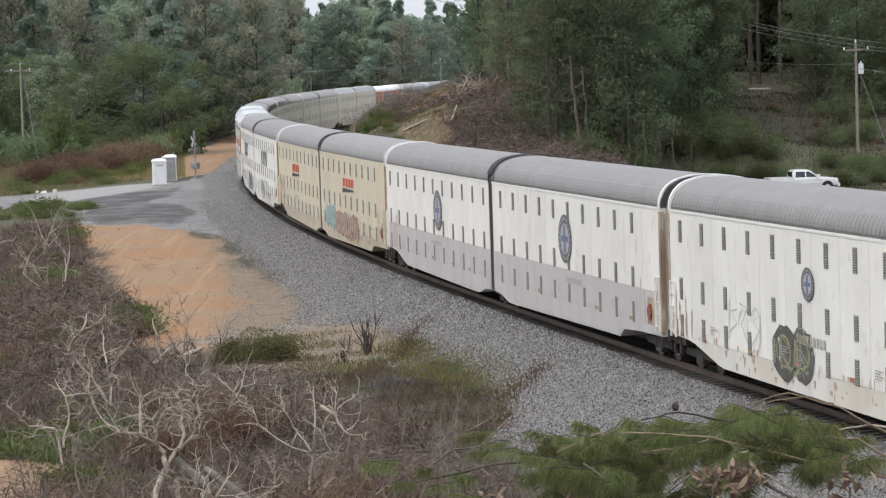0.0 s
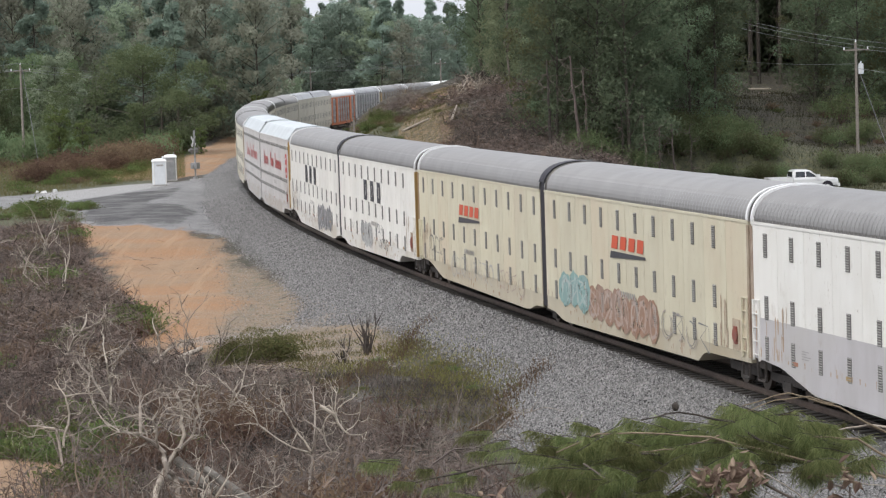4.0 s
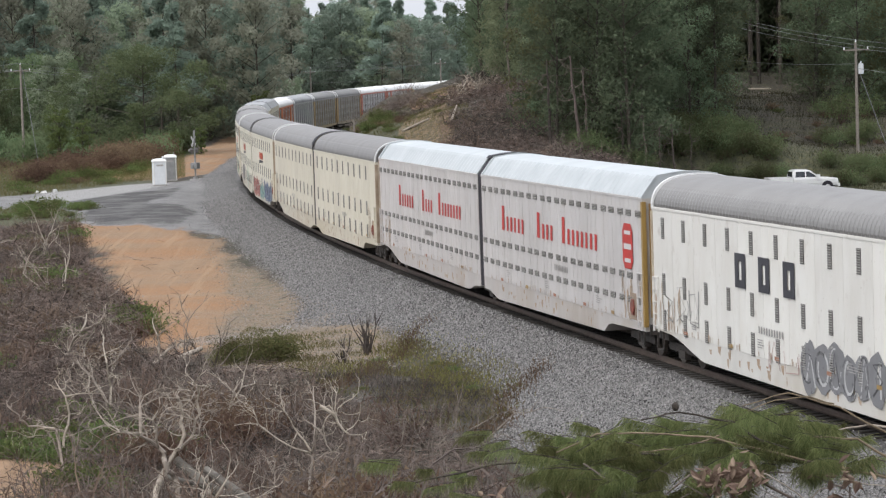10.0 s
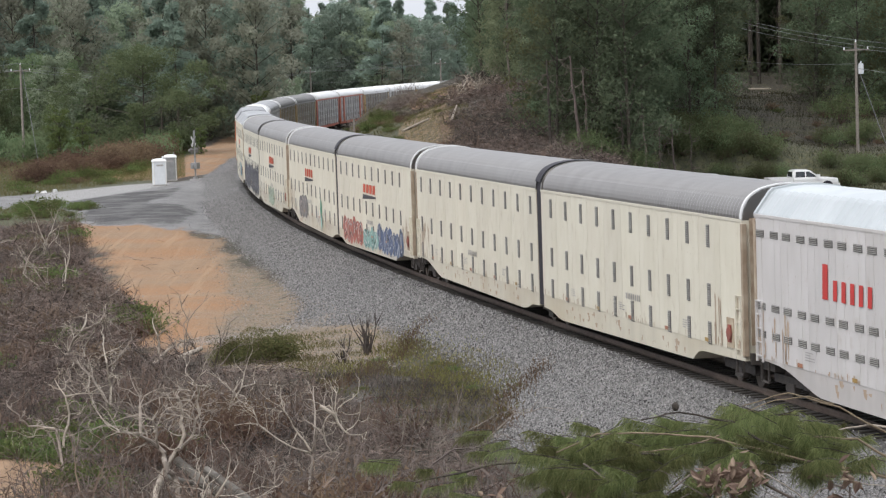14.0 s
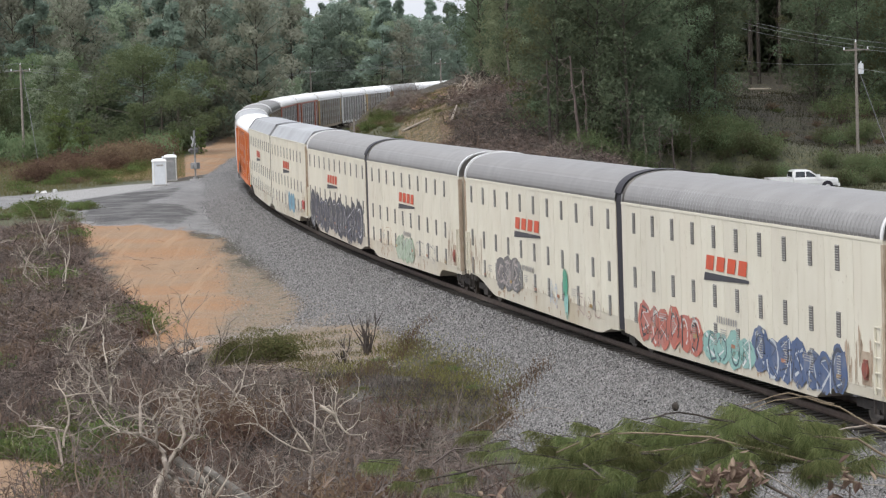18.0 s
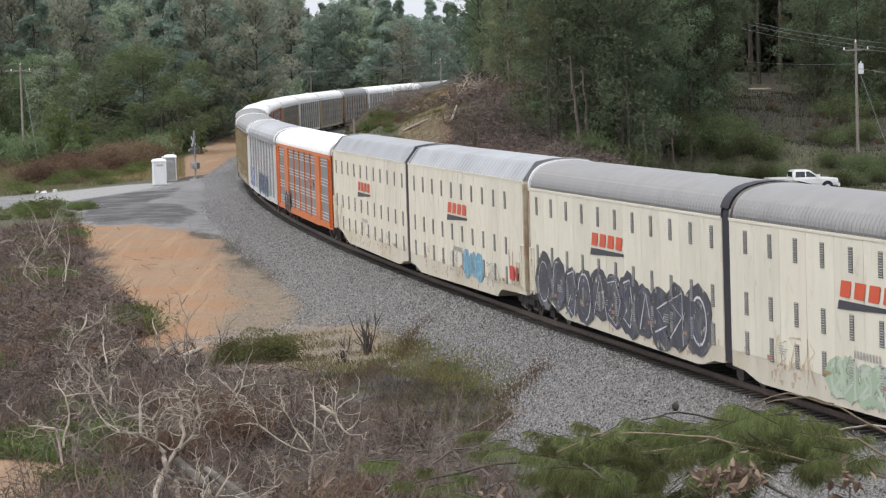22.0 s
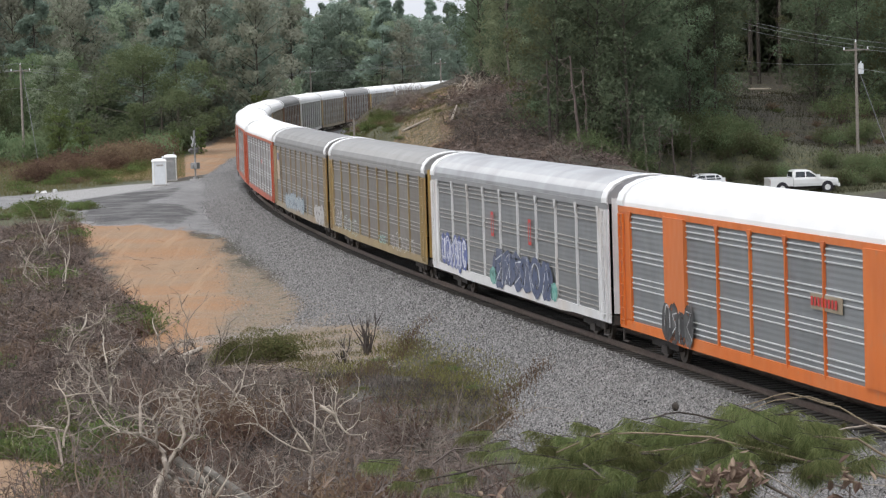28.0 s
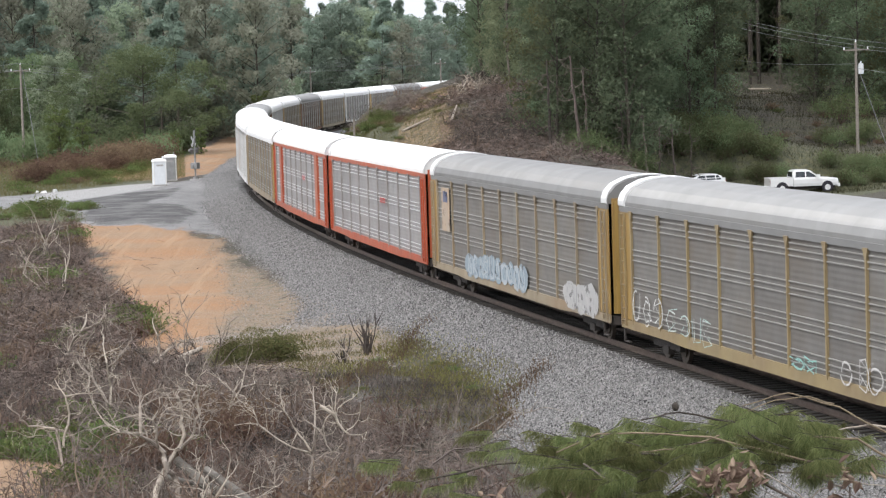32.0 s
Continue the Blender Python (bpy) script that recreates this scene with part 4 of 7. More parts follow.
    part("coupler", Shape().box(min(e * (a - 0.55), e * a), max(e * (a - 0.55), e * a), -0.18, 0.18, 0.7, 0.98), STEEL, car)
    wheelset(car, e * -9.1)
    if e < 0:
        # the leading half carries the bellows and the shared truck
        pts = [(y * 0.985, z - 0.03) for y, z in full(prof)] + [(1.47, 0.7), (-1.47, 0.7)]
        part("bellows", Shape().loft([[(-UNIT / 2 - 0.34, y, z) for y, z in pts], [(-UNIT / 2 + 0.34, y, z) for y, z in pts]], True, True), BLACK, car, "black rubber bellows between the halves")
        cap = full(prof, 0.05)[2:-2]
        part("joint_cover", Shape().loft([[(x, y, z) for y, z in cap] for x in (-UNIT / 2 - 0.36, -UNIT / 2 + 0.36)], False), BLACK, car)
        part("joint_frame", Shape().box(-UNIT / 2 - 1.3, -UNIT / 2 + 1.3, -1.2, 1.2, 0.62, 0.9), STEEL, car)
        wheelset(car, -UNIT / 2)
    part("hinge_rim", hoop(prof, e * (c - 0.14), e * c, 0.02), ROOF_GREY if roof == "round" else roof_mat or ROOF_WHITE, car)
    if band:
        part("paint_band", Shape().prism([(e * a, 2.22), (e * a, 1.09 if e > 0 else 0.89), (e * -8.4, 0.96 if e > 0 else 0.84), (e * -6.4, 0.54 if e > 0 else 0.74), (e * -5.9, 0.48), (e * 8.4, 0.42), (e * 9.8, 0.63), (e * c, 0.67), (e * c, 2.22)], -1.5245, -1.5205), BAND, car, "grey lower paint")
    return car


def letters_logo(car, x=0.0, z=3.2, k=1.1):
    """A slanted row of four orange-red blocks over a dark wedge."""
    glyph_bars("logo_block", x - 1.75 * k, z, [(0.60 * k, 0.39 * k)] * 4, 0.24 * k, BNRED, car, 0.30)
    part("logo_wedge", Shape().face((x - 1.9 * k, -1.535, z - 0.30 * k), (x - 1.8 * k, -1.535, z - 0.08 * k), (x + 1.6 * k, -1.535, z - 0.08 * k), (x + 1.6 * k, -1.535, z - 0.16 * k)), DARKBLUE, car)


def number_bars(car, x, z, n=9, h=0.2, w=0.1, mat_=None):
    glyph_bars("marking", x + 0.3, 1.76 if 1.9 < z < 2.04 else z - 0.02, [(min(w, 0.14), min(h, 0.26))] * n, 0.1, mat_ or GREYMARK, car)


def small_marks(car, seed):
    """Reflector plates and small stencils along the lower side."""
    rng = random.Random(seed)
    for i in range(5):
        x = -7.6 + 3.7 * i + rng.uniform(-0.3, 0.3)
        part("reflector_plate", Shape().face((x, -1.536, 1.13), (x + 0.34, -1.536, 1.13), (x + 0.34, -1.536, 1.24), (x, -1.536, 1.24)), YELLOW if i % 3 == 1 else REFLECTOR, car)
    sh = Shape()
    for x in (-7.0, -1.4, 5.2):
        for k in range(4):
            w = rng.uniform(0.3, 0.7)
            sh.face((x, -1.5365, 1.36 + 0.07 * k), (x + w, -1.5365, 1.36 + 0.07 * k), (x + w, -1.5365, 1.385 + 0.07 * k), (x, -1.5365, 1.385 + 0.07 * k))
    tagged(part("stencil", sh, GREYMARK, car), kind="stuff")


def round_logo(car, x, z, r):
    """A round emblem: a dark ring with pale ticks, a pale core and a blue cross."""
    part("logo_disc", Shape().disc((x, -1.54, z), r, 0.006, 32), LOGOGREY, car, "round dark emblem with a pale core")
    part("logo_core", Shape().disc((x, -1.545, z), r * 0.64, 0.006, 28), LOGOPALE, car)
    part("logo_cross", Shape().box(x - 0.13 * r, x + 0.13 * r, -1.553, -1.549, z - 0.58 * r, z + 0.58 * r).box(x - 0.5 * r, x + 0.5 * r, -1.5545, -1.5495, z - 0.12 * r, z + 0.12 * r), LOGOBLUE, car, "blue cross")
    ticks = Shape()
    for j in range(22):
        t, w = 2 * math.pi * j / 22, 0.05
        ticks.face(*[(x + q * r * math.cos(t + u), -1.546, z + q * r * math.sin(t + u)) for q, u in ((0.75, -w), (0.90, -w), (0.90, w), (0.75, w))])
    tagged(part("logo_tick", ticks, LOGOPALE, car), kind="stuff")


LOGOPALE = surface("faded_pale_emblem", (0.40, 0.41, 0.42), (0.33, 0.34, 0.35), rough=0.5, bump=0)
LOGOBLUE = surface("faded_blue_emblem", (0.115, 0.125, 0.245), (0.13, 0.14, 0.24), rough=0.5, bump=0)
LOGOGREY = surface("dark_grey_emblem", (0.080, 0.080, 0.080), (0.11, 0.11, 0.11), rough=0.5, bump=0)


def block_shape(car, x, z, w, h):
    """A big dark block with a pale core."""
    t = 0.3
    part("logo_block", Shape().box(x, x + t, -1.545, -1.538, z, z + h).box(x + w - t, x + w, -1.545, -1.538, z, z + h).box(x + t, x + w - t, -1.545, -1.538, z, z + t * 0.75).box(x + t, x + w - t, -1.545, -1.538, z + h - t * 0.75, z + h), DARKBLUE, car)


def conventional(frame_mat, panel_mat, rib_mat, roof_mat, label, wide_posts=(), posts=10, end_mat=None, post_mat=None, half=0.55, skip=()):
    """A full-length auto carrier with corrugated side screens between posts."""
    car = tagged(new("autorack_car"), label, "railway car", "cars of the train")
    a, c = -CONV / 2 + 0.65, CONV / 2 - 0.65
    if "conv_roof" not in MESHES:
        MESHES["conv_roof"] = ribbed_roof(CONV_ROOF, a, c, 0.24, 0.075).mesh("roof")
    part("roof", MESHES["conv_roof"].copy(), roof_mat, car)
    for x0, x1 in ((a, a + 0.6), (c - 0.6, c)):
        part("roof_rim", hoop(CONV_ROOF, x0, x1, 0.03), ROOF_WHITE, car, "white end hoop of the roof")
    part("underframe", Shape().box(a, c, -1.35, 1.35, 0.72, 1.02).box(-8.2, 8.2, -0.5, 0.5, 0.4, 0.72), STEEL, car)
    for y in (-1.5, 1.5):
        o = (y, y - 0.06) if y > 0 else (y + 0.06, y)
        lo, hi = min(o), max(o)
        part("side_sill", Shape().prism([(a, 1.08), (a, 0.80), (-9.0, 0.78), (-7.4, 0.72), (7.4, 0.72), (9.0, 0.78), (c, 0.80), (c, 1.08)], lo, hi), frame_mat, car)
        part("top_chord", Shape().box(a, c, lo, hi, 4.55, 4.74), frame_mat if panel_mat in (PANEL, PANEL_PALE) else roof_mat, car)
    step = (c - a - 2.4) / (posts - 1 + 0.0)
    xs = [a + 1.2 + step * i for i in range(posts)]
    pk = ("screen", panel_mat.name, posts)
    if pk not in MESHES:
        prof, z, k = [], 1.08, 0
        while z < 4.62:
            prof.append((-0.004 if k % 2 else 0.0, z))
            z += 0.085
            k += 1
        sh = Shape().loft([[(x, y, z) for y, z in prof] for x in (-step / 2, step / 2)], False)
        MESHES[pk] = sh.mesh("side_screen")
        MESHES[pk].materials.append(panel_mat)
        ribs = Shape()
        for z in (1.20, 1.37, 1.54, 2.13, 2.30, 2.47, 3.02, 3.19, 3.36, 4.06, 4.23, 4.40):
            ribs.box(-step / 2, step / 2, -0.036, -0.002, z, z + 0.034)
        MESHES[pk + ("r",)] = ribs.mesh("ribbing")
        MESHES[pk + ("r",)].materials.append(rib_mat)
        MESHES[pk + ("p",)] = Shape().box(-0.045, 0.045, -0.08, 0.0, 1.0, 4.5).prism([(-0.045, 4.3), (0.045, 4.3), (0.17, 4.6), (-0.17, 4.6)], -0.085, -0.02).mesh("post")
        MESHES[pk + ("e",)] = Shape().box(-0.6, 0.6, -0.04, 0.0, 1.1, 4.55).mesh("end_panel")
    flip = Matrix.Rotation(math.pi, 4, "Z")
    for y in (-1.44, 1.44):
        turn = flip if y > 0 else Matrix()
        for i, x in enumerate(xs):
            post = MESHES[pk + ("p",)]
            if i < posts - 1:
                mid = Matrix.Translation((x + step / 2, y, 0)) @ turn
                scr = part("side_screen", MESHES[pk], None, car, m=mid)
                tagged(part("ribbing", MESHES[pk + ("r",)], None, scr), kind="stuff")
            if i in skip:
                continue
            po = part("post", post.copy() if i == 0 else post, None, car, m=Matrix.Translation((x, y - (0.0 if y < 0 else 0.0), 0)) @ turn)
            if not po.data.materials:
                po.data.materials.append(post_mat or frame_mat)
            elif po.data.materials[0] is not (post_mat or frame_mat):
                po.data = po.data.copy()
                po.data.materials[0] = post_mat or frame_mat
        for x in (a + 0.6, c - 0.6):
            part("end_panel", MESHES[pk + ("e",)].copy(), end_mat or frame_mat, car, m=Matrix.Translation((x, y, 0)) @ turn)
        for x in wide_posts:
            part("wide_post", Shape().box(x - half, x + half, y - 0.12 if y < 0 else y, y if y < 0 else y + 0.12, 1.1, 4.6), frame_mat, car)
    for x in (a, c):
        o = 0.03 if x > 0 else -0.03
        part("end_door", Shape().box(min(x, x + o), max(x, x + o), -1.35, 1.35, 1.1, 4.9), end_mat or frame_mat, car)
        for y in (-1.2, -0.6, 0.0, 0.6, 1.2):
            part("door_rib", Shape().box(x - 0.06, x + 0.06, y - 0.05, y + 0.05, 1.1, 4.8), end_mat or frame_mat, car)
        ladder(car, x - math.copysign(0.42, x), -1.54, 0.9, 4.5, frame_mat)
        part("coupler", Shape().box(min(x, x + math.copysign(0.75, x)), max(x, x + math.copysign(0.75, x)), -0.18, 0.18, 0.7, 0.98), STEEL, car)
        part("step", Shape().box(x - math.copysign(0.5, x) - 0.28, x - math.copysign(0.5, x) + 0.28, -1.5, -1.42, 0.35, 0.4).box(x - math.copysign(0.5, x) - 0.28, x - math.copysign(0.5, x) - 0.24, -1.5, -1.44, 0.35, 0.75), STEEL, car)
    for x in (-10.2, 10.2):
        wheelset(car, x)
    return car


TRAIN = []
# metres by which the slack in the couplings lets each car stand ahead of an even spacing
SLACK = (0, 0, 0, 0, 0.6, 0.6, 0.75, 0.75, 0.65, 0.65, 0.5, 0.5, 0.3, 0.3, 0, 0, 0.1, 0.1, 0.35, 0.5, 0.4)


def couple(car, s):
    TRAIN.append((car, s + SLACK[min(len(TRAIN), len(SLACK) - 1)]))


def build_train():
    s = UNIT * 1.5
    W = "white auto carrier with small round emblem, grey roof"
    for e, z in ((-1, 1), (1, 1)):
        car = automax(WHITE, "round", e, W)
        round_logo(car, 0.8, 3.4, 0.45)
        number_bars(car, -0.4, 2.0, 9, 0.3, 0.2)
        if e > 0:
            graffiti(car, -1.6, 0.9, 0.7, 2.05, (0.07, 0.07, 0.06), (0.30, 0.29, 0.12), 5, label="black and olive sprayed lettering")
            graffiti(car, -5.6, -2.6, 1.2, 2.6, (0.72, 0.71, 0.70), (0.45, 0.45, 0.46), 6, False, label="thin grey sprayed outlines")
        small_marks(car, 3)
        couple(car, s)
        s -= UNIT
    for e in (-1, 1):
        car = automax(CLEAN, "round", e, "white auto carrier with grey lower band, round emblem and grey roof", band=True)
        round_logo(car, 0.4 + 0.7 * e, 3.27, 0.85)
        number_bars(car, -0.6, 1.95, 10)
        small_marks(car, 8 + e)
        couple(car, s)
        s -= UNIT
    for e in (-1, 1):
        car = automax(TAN_CREAM, "round", e, "weathered cream auto carrier with red block logo and graffiti")
        letters_logo(car, -0.65, 3.30)
        number_bars(car, -2.1, 2.0)
        if e < 0:
            graffiti(car, -8.8, -5.4, 0.9, 2.1, (0.22, 0.36, 0.34), (0.45, 0.50, 0.48), 11, label="teal sprayed lettering")
            graffiti(car, -5.4, 2.2, 0.65, 1.9, (0.30, 0.17, 0.11), (0.46, 0.36, 0.30), 12, label="rust-coloured sprayed lettering")
            graffiti(car, 2.7, 7.2, 0.7, 1.8, (0.45, 0.36, 0.28), (0.2, 0.2, 0.2), 13, False, label="thin dark tags")
        else:
            graffiti(car, -8.6, -5.5, 1.3, 2.3, (0.30, 0.28, 0.25), (0.16, 0.15, 0.14), 14, False, label="dark sprayed tags")
            graffiti(car, -4.5, 3.5, 0.7, 1.7, (0.56, 0.54, 0.52), (0.38, 0.37, 0.36), 15, False, label="pale sprayed outlines")
            graffiti(car, 4.2, 8.2, 0.7, 1.7, (0.46, 0.33, 0.26), (0.38, 0.30, 0.26), 16, False, label="faint brown tag")
        couple(car, s)
        s -= UNIT
    for e in (-1, 1):
        car = automax(CLEAN, "round", e, "white auto carrier with three black block shapes and grey roof", end_mat=YELLOW if e < 0 else None)
        for i in range(3):
            block_shape(car, -3.1 + 1.9 * i, 2.92, 0.85, 0.98)
        number_bars(car, -1.6, 2.0, 10)
        if e > 0:
            graffiti(car, 1.9, 7.6, 0.6, 1.9, (0.20, 0.20, 0.21), (0.55, 0.55, 0.55), 22, letters=6, edge=(0.06, 0.06, 0.065), fine=0.8, label="black and grey sprayed lettering")
            graffiti(car, -0.8, 1.8, 0.75, 1.6, (0.55, 0.35, 0.30), (0.34, 0.20, 0.18), 25, False, label="reddish sprayed outline")
            graffiti(car, -9.6, -6.2, 1.2, 2.6, (0.5, 0.48, 0.46), (0.22, 0.21, 0.2), 28, False, label="thin grey scrawl")
        else:
            graffiti(car, -4.2, -1.4, 0.7, 1.9, (0.44, 0.44, 0.43), (0.14, 0.14, 0.14), 21, letters=3, edge=(0.24, 0.24, 0.24), fine=0.6, label="faint grey sprayed lettering")
            graffiti(car, 0.4, 1.9, 1.4, 1.95, (0.3, 0.3, 0.3), (0.08, 0.08, 0.08), 23, False, letters=2, label="small black tag")
            graffiti(car, 0.6, 3.4, 0.7, 1.3, (0.3, 0.3, 0.3), (0.08, 0.08, 0.08), 24, False, letters=4, label="small black tag")
        small_marks(car, 12 + e)
        couple(car, s)
        s -= UNIT
    for e in (-1, 1):
        car = automax(PINKISH, "angle", e, "greyish white auto carrier with red lettering bars and white angular roof", vents="wide", roof_mat=ROOF_ICE, end_mat=YELLOW if e < 0 else None)
        for word, x in ((6, -5.8 - 0.9 * (1 - e)), (4, -0.5 - 0.95 * (1 - e)), (8, 3.0 - 1.0 * (1 - e))):
            glyph_bars("lettering", x + 0.08, 3.1, [(0.36, 0.92)], 0.12, RED, car, 0.05)
            glyph_bars("lettering", x + 0.80, 3.1, [(0.27, 0.54)] * (word - 1), 0.295, RED, car, 0.05)
        if e < 0:
            part("emblem", Shape().prism([(8.5, 3.0), (8.7, 2.75), (9.4, 2.75), (9.6, 3.0), (9.6, 3.95), (9.4, 4.2), (8.7, 4.2), (8.5, 3.95)], -1.54, -1.534), RED, car, "red rounded emblem with white bars")
            part("emblem_bar", Shape().box(8.65, 9.45, -1.546, -1.541, 3.37, 3.55).box(8.72, 9.38, -1.546, -1.541, 2.95, 3.08).box(8.72, 9.38, -1.546, -1.541, 3.85, 3.97), PALEPOST, car)
        number_bars(car, -0.3, 2.10, 9, 0.22)
        small_marks(car, 32 + e)
        couple(car, s)
        s -= UNIT
    for e in (-1, 1):
        car = automax(CREAM, "round", e, "plain cream auto carrier with small grey number and grey roof")
        number_bars(car, -0.9, 2.0, 8)
        small_marks(car, 40 + e)
        couple(car, s)
        s -= UNIT
    B = "cream auto carrier with red block logo and "
    for e in (-1, 1):
        car = automax(CREAM, "round", e, B + ("multicoloured graffiti" if e < 0 else "a green sprayed blot"))
        letters_logo(car, -0.65, 3.26)
        number_bars(car, -2.0, 2.0)
        if e < 0:
            graffiti(car, -9.0, -3.2, 0.6, 1.8, (0.45, 0.13, 0.09), (0.66, 0.66, 0.64), 51, edge=(0.03, 0.03, 0.035), fine=0.8, label="red and white sprayed lettering")
            graffiti(car, -2.8, 1.2, 0.6, 1.6, (0.24, 0.42, 0.38), (0.66, 0.68, 0.66), 52, edge=(0.05, 0.10, 0.12), fine=0.8, label="teal sprayed lettering")
            graffiti(car, 1.4, 8.2, 0.6, 1.9, (0.07, 0.11, 0.22), (0.50, 0.53, 0.56), 53, edge=(0.04, 0.05, 0.08), fine=0.8, label="blue sprayed lettering")
        else:
            graffiti(car, -5.7, -2.2, 0.85, 2.1, (0.13, 0.125, 0.125), (0.46, 0.38, 0.36), 54, label="grey sprayed lettering")
            rng = random.Random(8)
            part("green_blot", Shape().face(*[(x, -1.55, z) for x, z in blob(rng, 4.4, 1.75, 0.36, 0.5, rough=0.12)]), spray((0.06, 0.30, 0.19)), car, "green sprayed blot")
            part("green_blot", Shape().face(*[(x, -1.548, z) for x, z in blob(rng, 4.5, 0.98, 0.26, 0.45, rough=0.3)]), spray((0.25, 0.50, 0.45)), car)
            graffiti(car, 2.3, 3.3, 0.7, 1.7, (0.55, 0.60, 0.66), (0.35, 0.42, 0.55), 55, False, label="thin pale blue tag")
            graffiti(car, 5.6, 9.0, 0.7, 1.6, (0.55, 0.50, 0.42), (0.40, 0.28, 0.26), 56, False, label="thin brown tag")
        small_marks(car, 58 + e)
        couple(car, s)
        s -= UNIT
    for e in (-1, 1):
        car = automax(CREAM, "round", e, B + ("faint graffiti" if e < 0 else "tall dark graffiti"))
        letters_logo(car, -0.65, 3.26)
        if e < 0:
            number_bars(car, -2.0, 2.0)
            graffiti(car, -7.4, -4.2, 0.7, 2.0, (0.52, 0.36, 0.20), (0.55, 0.40, 0.26), 61, False, label="faint orange tag")
            graffiti(car, -3.4, 0.4, 0.6, 1.8, (0.33, 0.42, 0.30), (0.46, 0.50, 0.42), 62, label="faint green sprayed lettering")
            graffiti(car, 1.0, 5.4, 0.8, 1.9, (0.62, 0.60, 0.55), (0.22, 0.22, 0.22), 63, False, label="thin dark tag")
        else:
            graffiti(car, -9.6, 9.2, 0.55, 2.5, (0.040, 0.040, 0.052), (0.62, 0.62, 0.64), 64, letters=11, edge=(0.09, 0.10, 0.20), fine=0.55, label="tall black and white sprayed lettering")
        small_marks(car, 68 + e)
        couple(car, s)
        s -= UNIT
    for e in (-1, 1):
        car = automax(CREAM, "angle", e, "cream auto carrier with orange-red block logo and pale smooth roof", roof_mat=ROOF_PALE)
        letters_logo(car, -0.65, 3.30)
        number_bars(car, -2.0, 2.0)
        if e < 0:
            graffiti(car, 0.2, 3.6, 0.8, 1.9, (0.12, 0.30, 0.42), (0.20, 0.40, 0.52), 71, label="blue sprayed lettering")
            graffiti(car, 4.0, 6.8, 0.8, 1.8, (0.60, 0.57, 0.48), (0.13, 0.13, 0.13), 72, False, label="thin black tag")
            graffiti(car, -2.4, -0.4, 0.7, 1.9, (0.60, 0.57, 0.48), (0.20, 0.20, 0.2), 73, False, label="thin black tag")
            part("placard", Shape().box(8.3, 9.0, -1.56, -1.54, 1.3, 1.8), RED, car, "small red plate")
        small_marks(car, 78 + e)
        couple(car, s)
        s -= UNIT
    s += UNIT / 2 - CONV / 2
    o = "orange-framed auto carrier with grey side screens and white roof"
    kinds = ["orange", "silver", "tan", "tan", "orange2", "orange2", "tan", "pale", "tan", "brown", "pale", "tan", "brown", "tan", "pale", "tan", "brown", "orange2", "tan", "pale"]
    for i, kind in enumerate(kinds):
        if kind == "orange":
            car = conventional(ORANGE, PANEL, RIB, ROOF_WHITE, o, wide_posts=(-7.9, 7.9), half=0.95, skip=(1, 2, 7, 8))
            graffiti(car, -9.0, -6.2, 0.75, 2.0, (0.022, 0.022, 0.022), (0.55, 0.55, 0.55), 81, letters=4, edge=(0.02, 0.02, 0.02), fine=0.45, y=-1.565, label="black sprayed lettering")
            part("number_plate", Shape().box(3.2, 5.4, -1.50, -1.482, 2.78, 3.2), POST_TAN, car)
            number_bars(car, 3.0, 2.9, 8, 0.24, 0.16, RED)
        elif kind == "orange2":
            car = conventional(REDORANGE, PANEL_PALE, RIB, ROOF_WHITE, "red-orange auto carrier with pale side screens and white roof", wide_posts=() if i == 4 else (-9.3, 9.3), post_mat=GREYPOST)
            number_bars(car, 2.0, 3.0, 6, 0.3, 0.2, RED)
        elif kind == "silver":
            car = conventional(PALEPOST, PANEL_GREY, RIB_TAN, ROOF_PALE, "pale grey auto carrier with white posts and blue graffiti")
            graffiti(car, -2.2, 6.3, 0.85, 2.3, (0.06, 0.08, 0.15), (0.55, 0.58, 0.62), 82, letters=6, edge=(0.02, 0.025, 0.04), fine=0.9, label="navy and white sprayed lettering")
            graffiti(car, -2.9, -2.1, 0.9, 1.6, (0.10, 0.32, 0.27), (0.16, 0.40, 0.34), 182, letters=1, label="teal sprayed edge")
            graffiti(car, 6.2, 7.0, 0.9, 1.6, (0.10, 0.32, 0.27), (0.16, 0.40, 0.34), 183, letters=1)
            graffiti(car, -11.7, -7.2, 1.0, 2.35, (0.09, 0.12, 0.30), (0.74, 0.75, 0.77), 83, letters=6, label="white sprayed block with blue edge")
            glyph_bars("logo_mark", -2.7, 2.75, [(0.42, 0.95)], 0.1, RED, car)
            glyph_bars("logo_mark", 3.1, 2.75, [(0.42, 0.95)], 0.1, RED, car)
        else:
            brown = kind == "brown"
            roof_m = ROOF_DULL if i in (2, 3) or brown else ROOF_WHITE
            car = conventional(RUST if brown else POST_OCHRE if i == 2 else POST_TAN if kind == "tan" else PALEPOST, PANEL_TAN, RIB_TAN, roof_m, end_mat=YELLOW if kind == "tan" else None, label= "tan auto carrier with yellow-brown posts and dusty side screens" if kind != "pale" else "pale auto carrier with dusty side screens")
            if i == 2:
                graffiti(car, -12.4, -9.2, 1.0, 2.1, (0.60, 0.60, 0.58), (0.66, 0.66, 0.64), 84, False, label="white outlined tag")
                graffiti(car, -8.8, -4.6, 0.9, 1.9, (0.25, 0.50, 0.46), (0.60, 0.66, 0.62), 85, False, label="teal outlined tag")
                graffiti(car, 1.5, 3.6, 1.0, 1.5, (0.25, 0.55, 0.50), (0.3, 0.55, 0.5), 86, False)
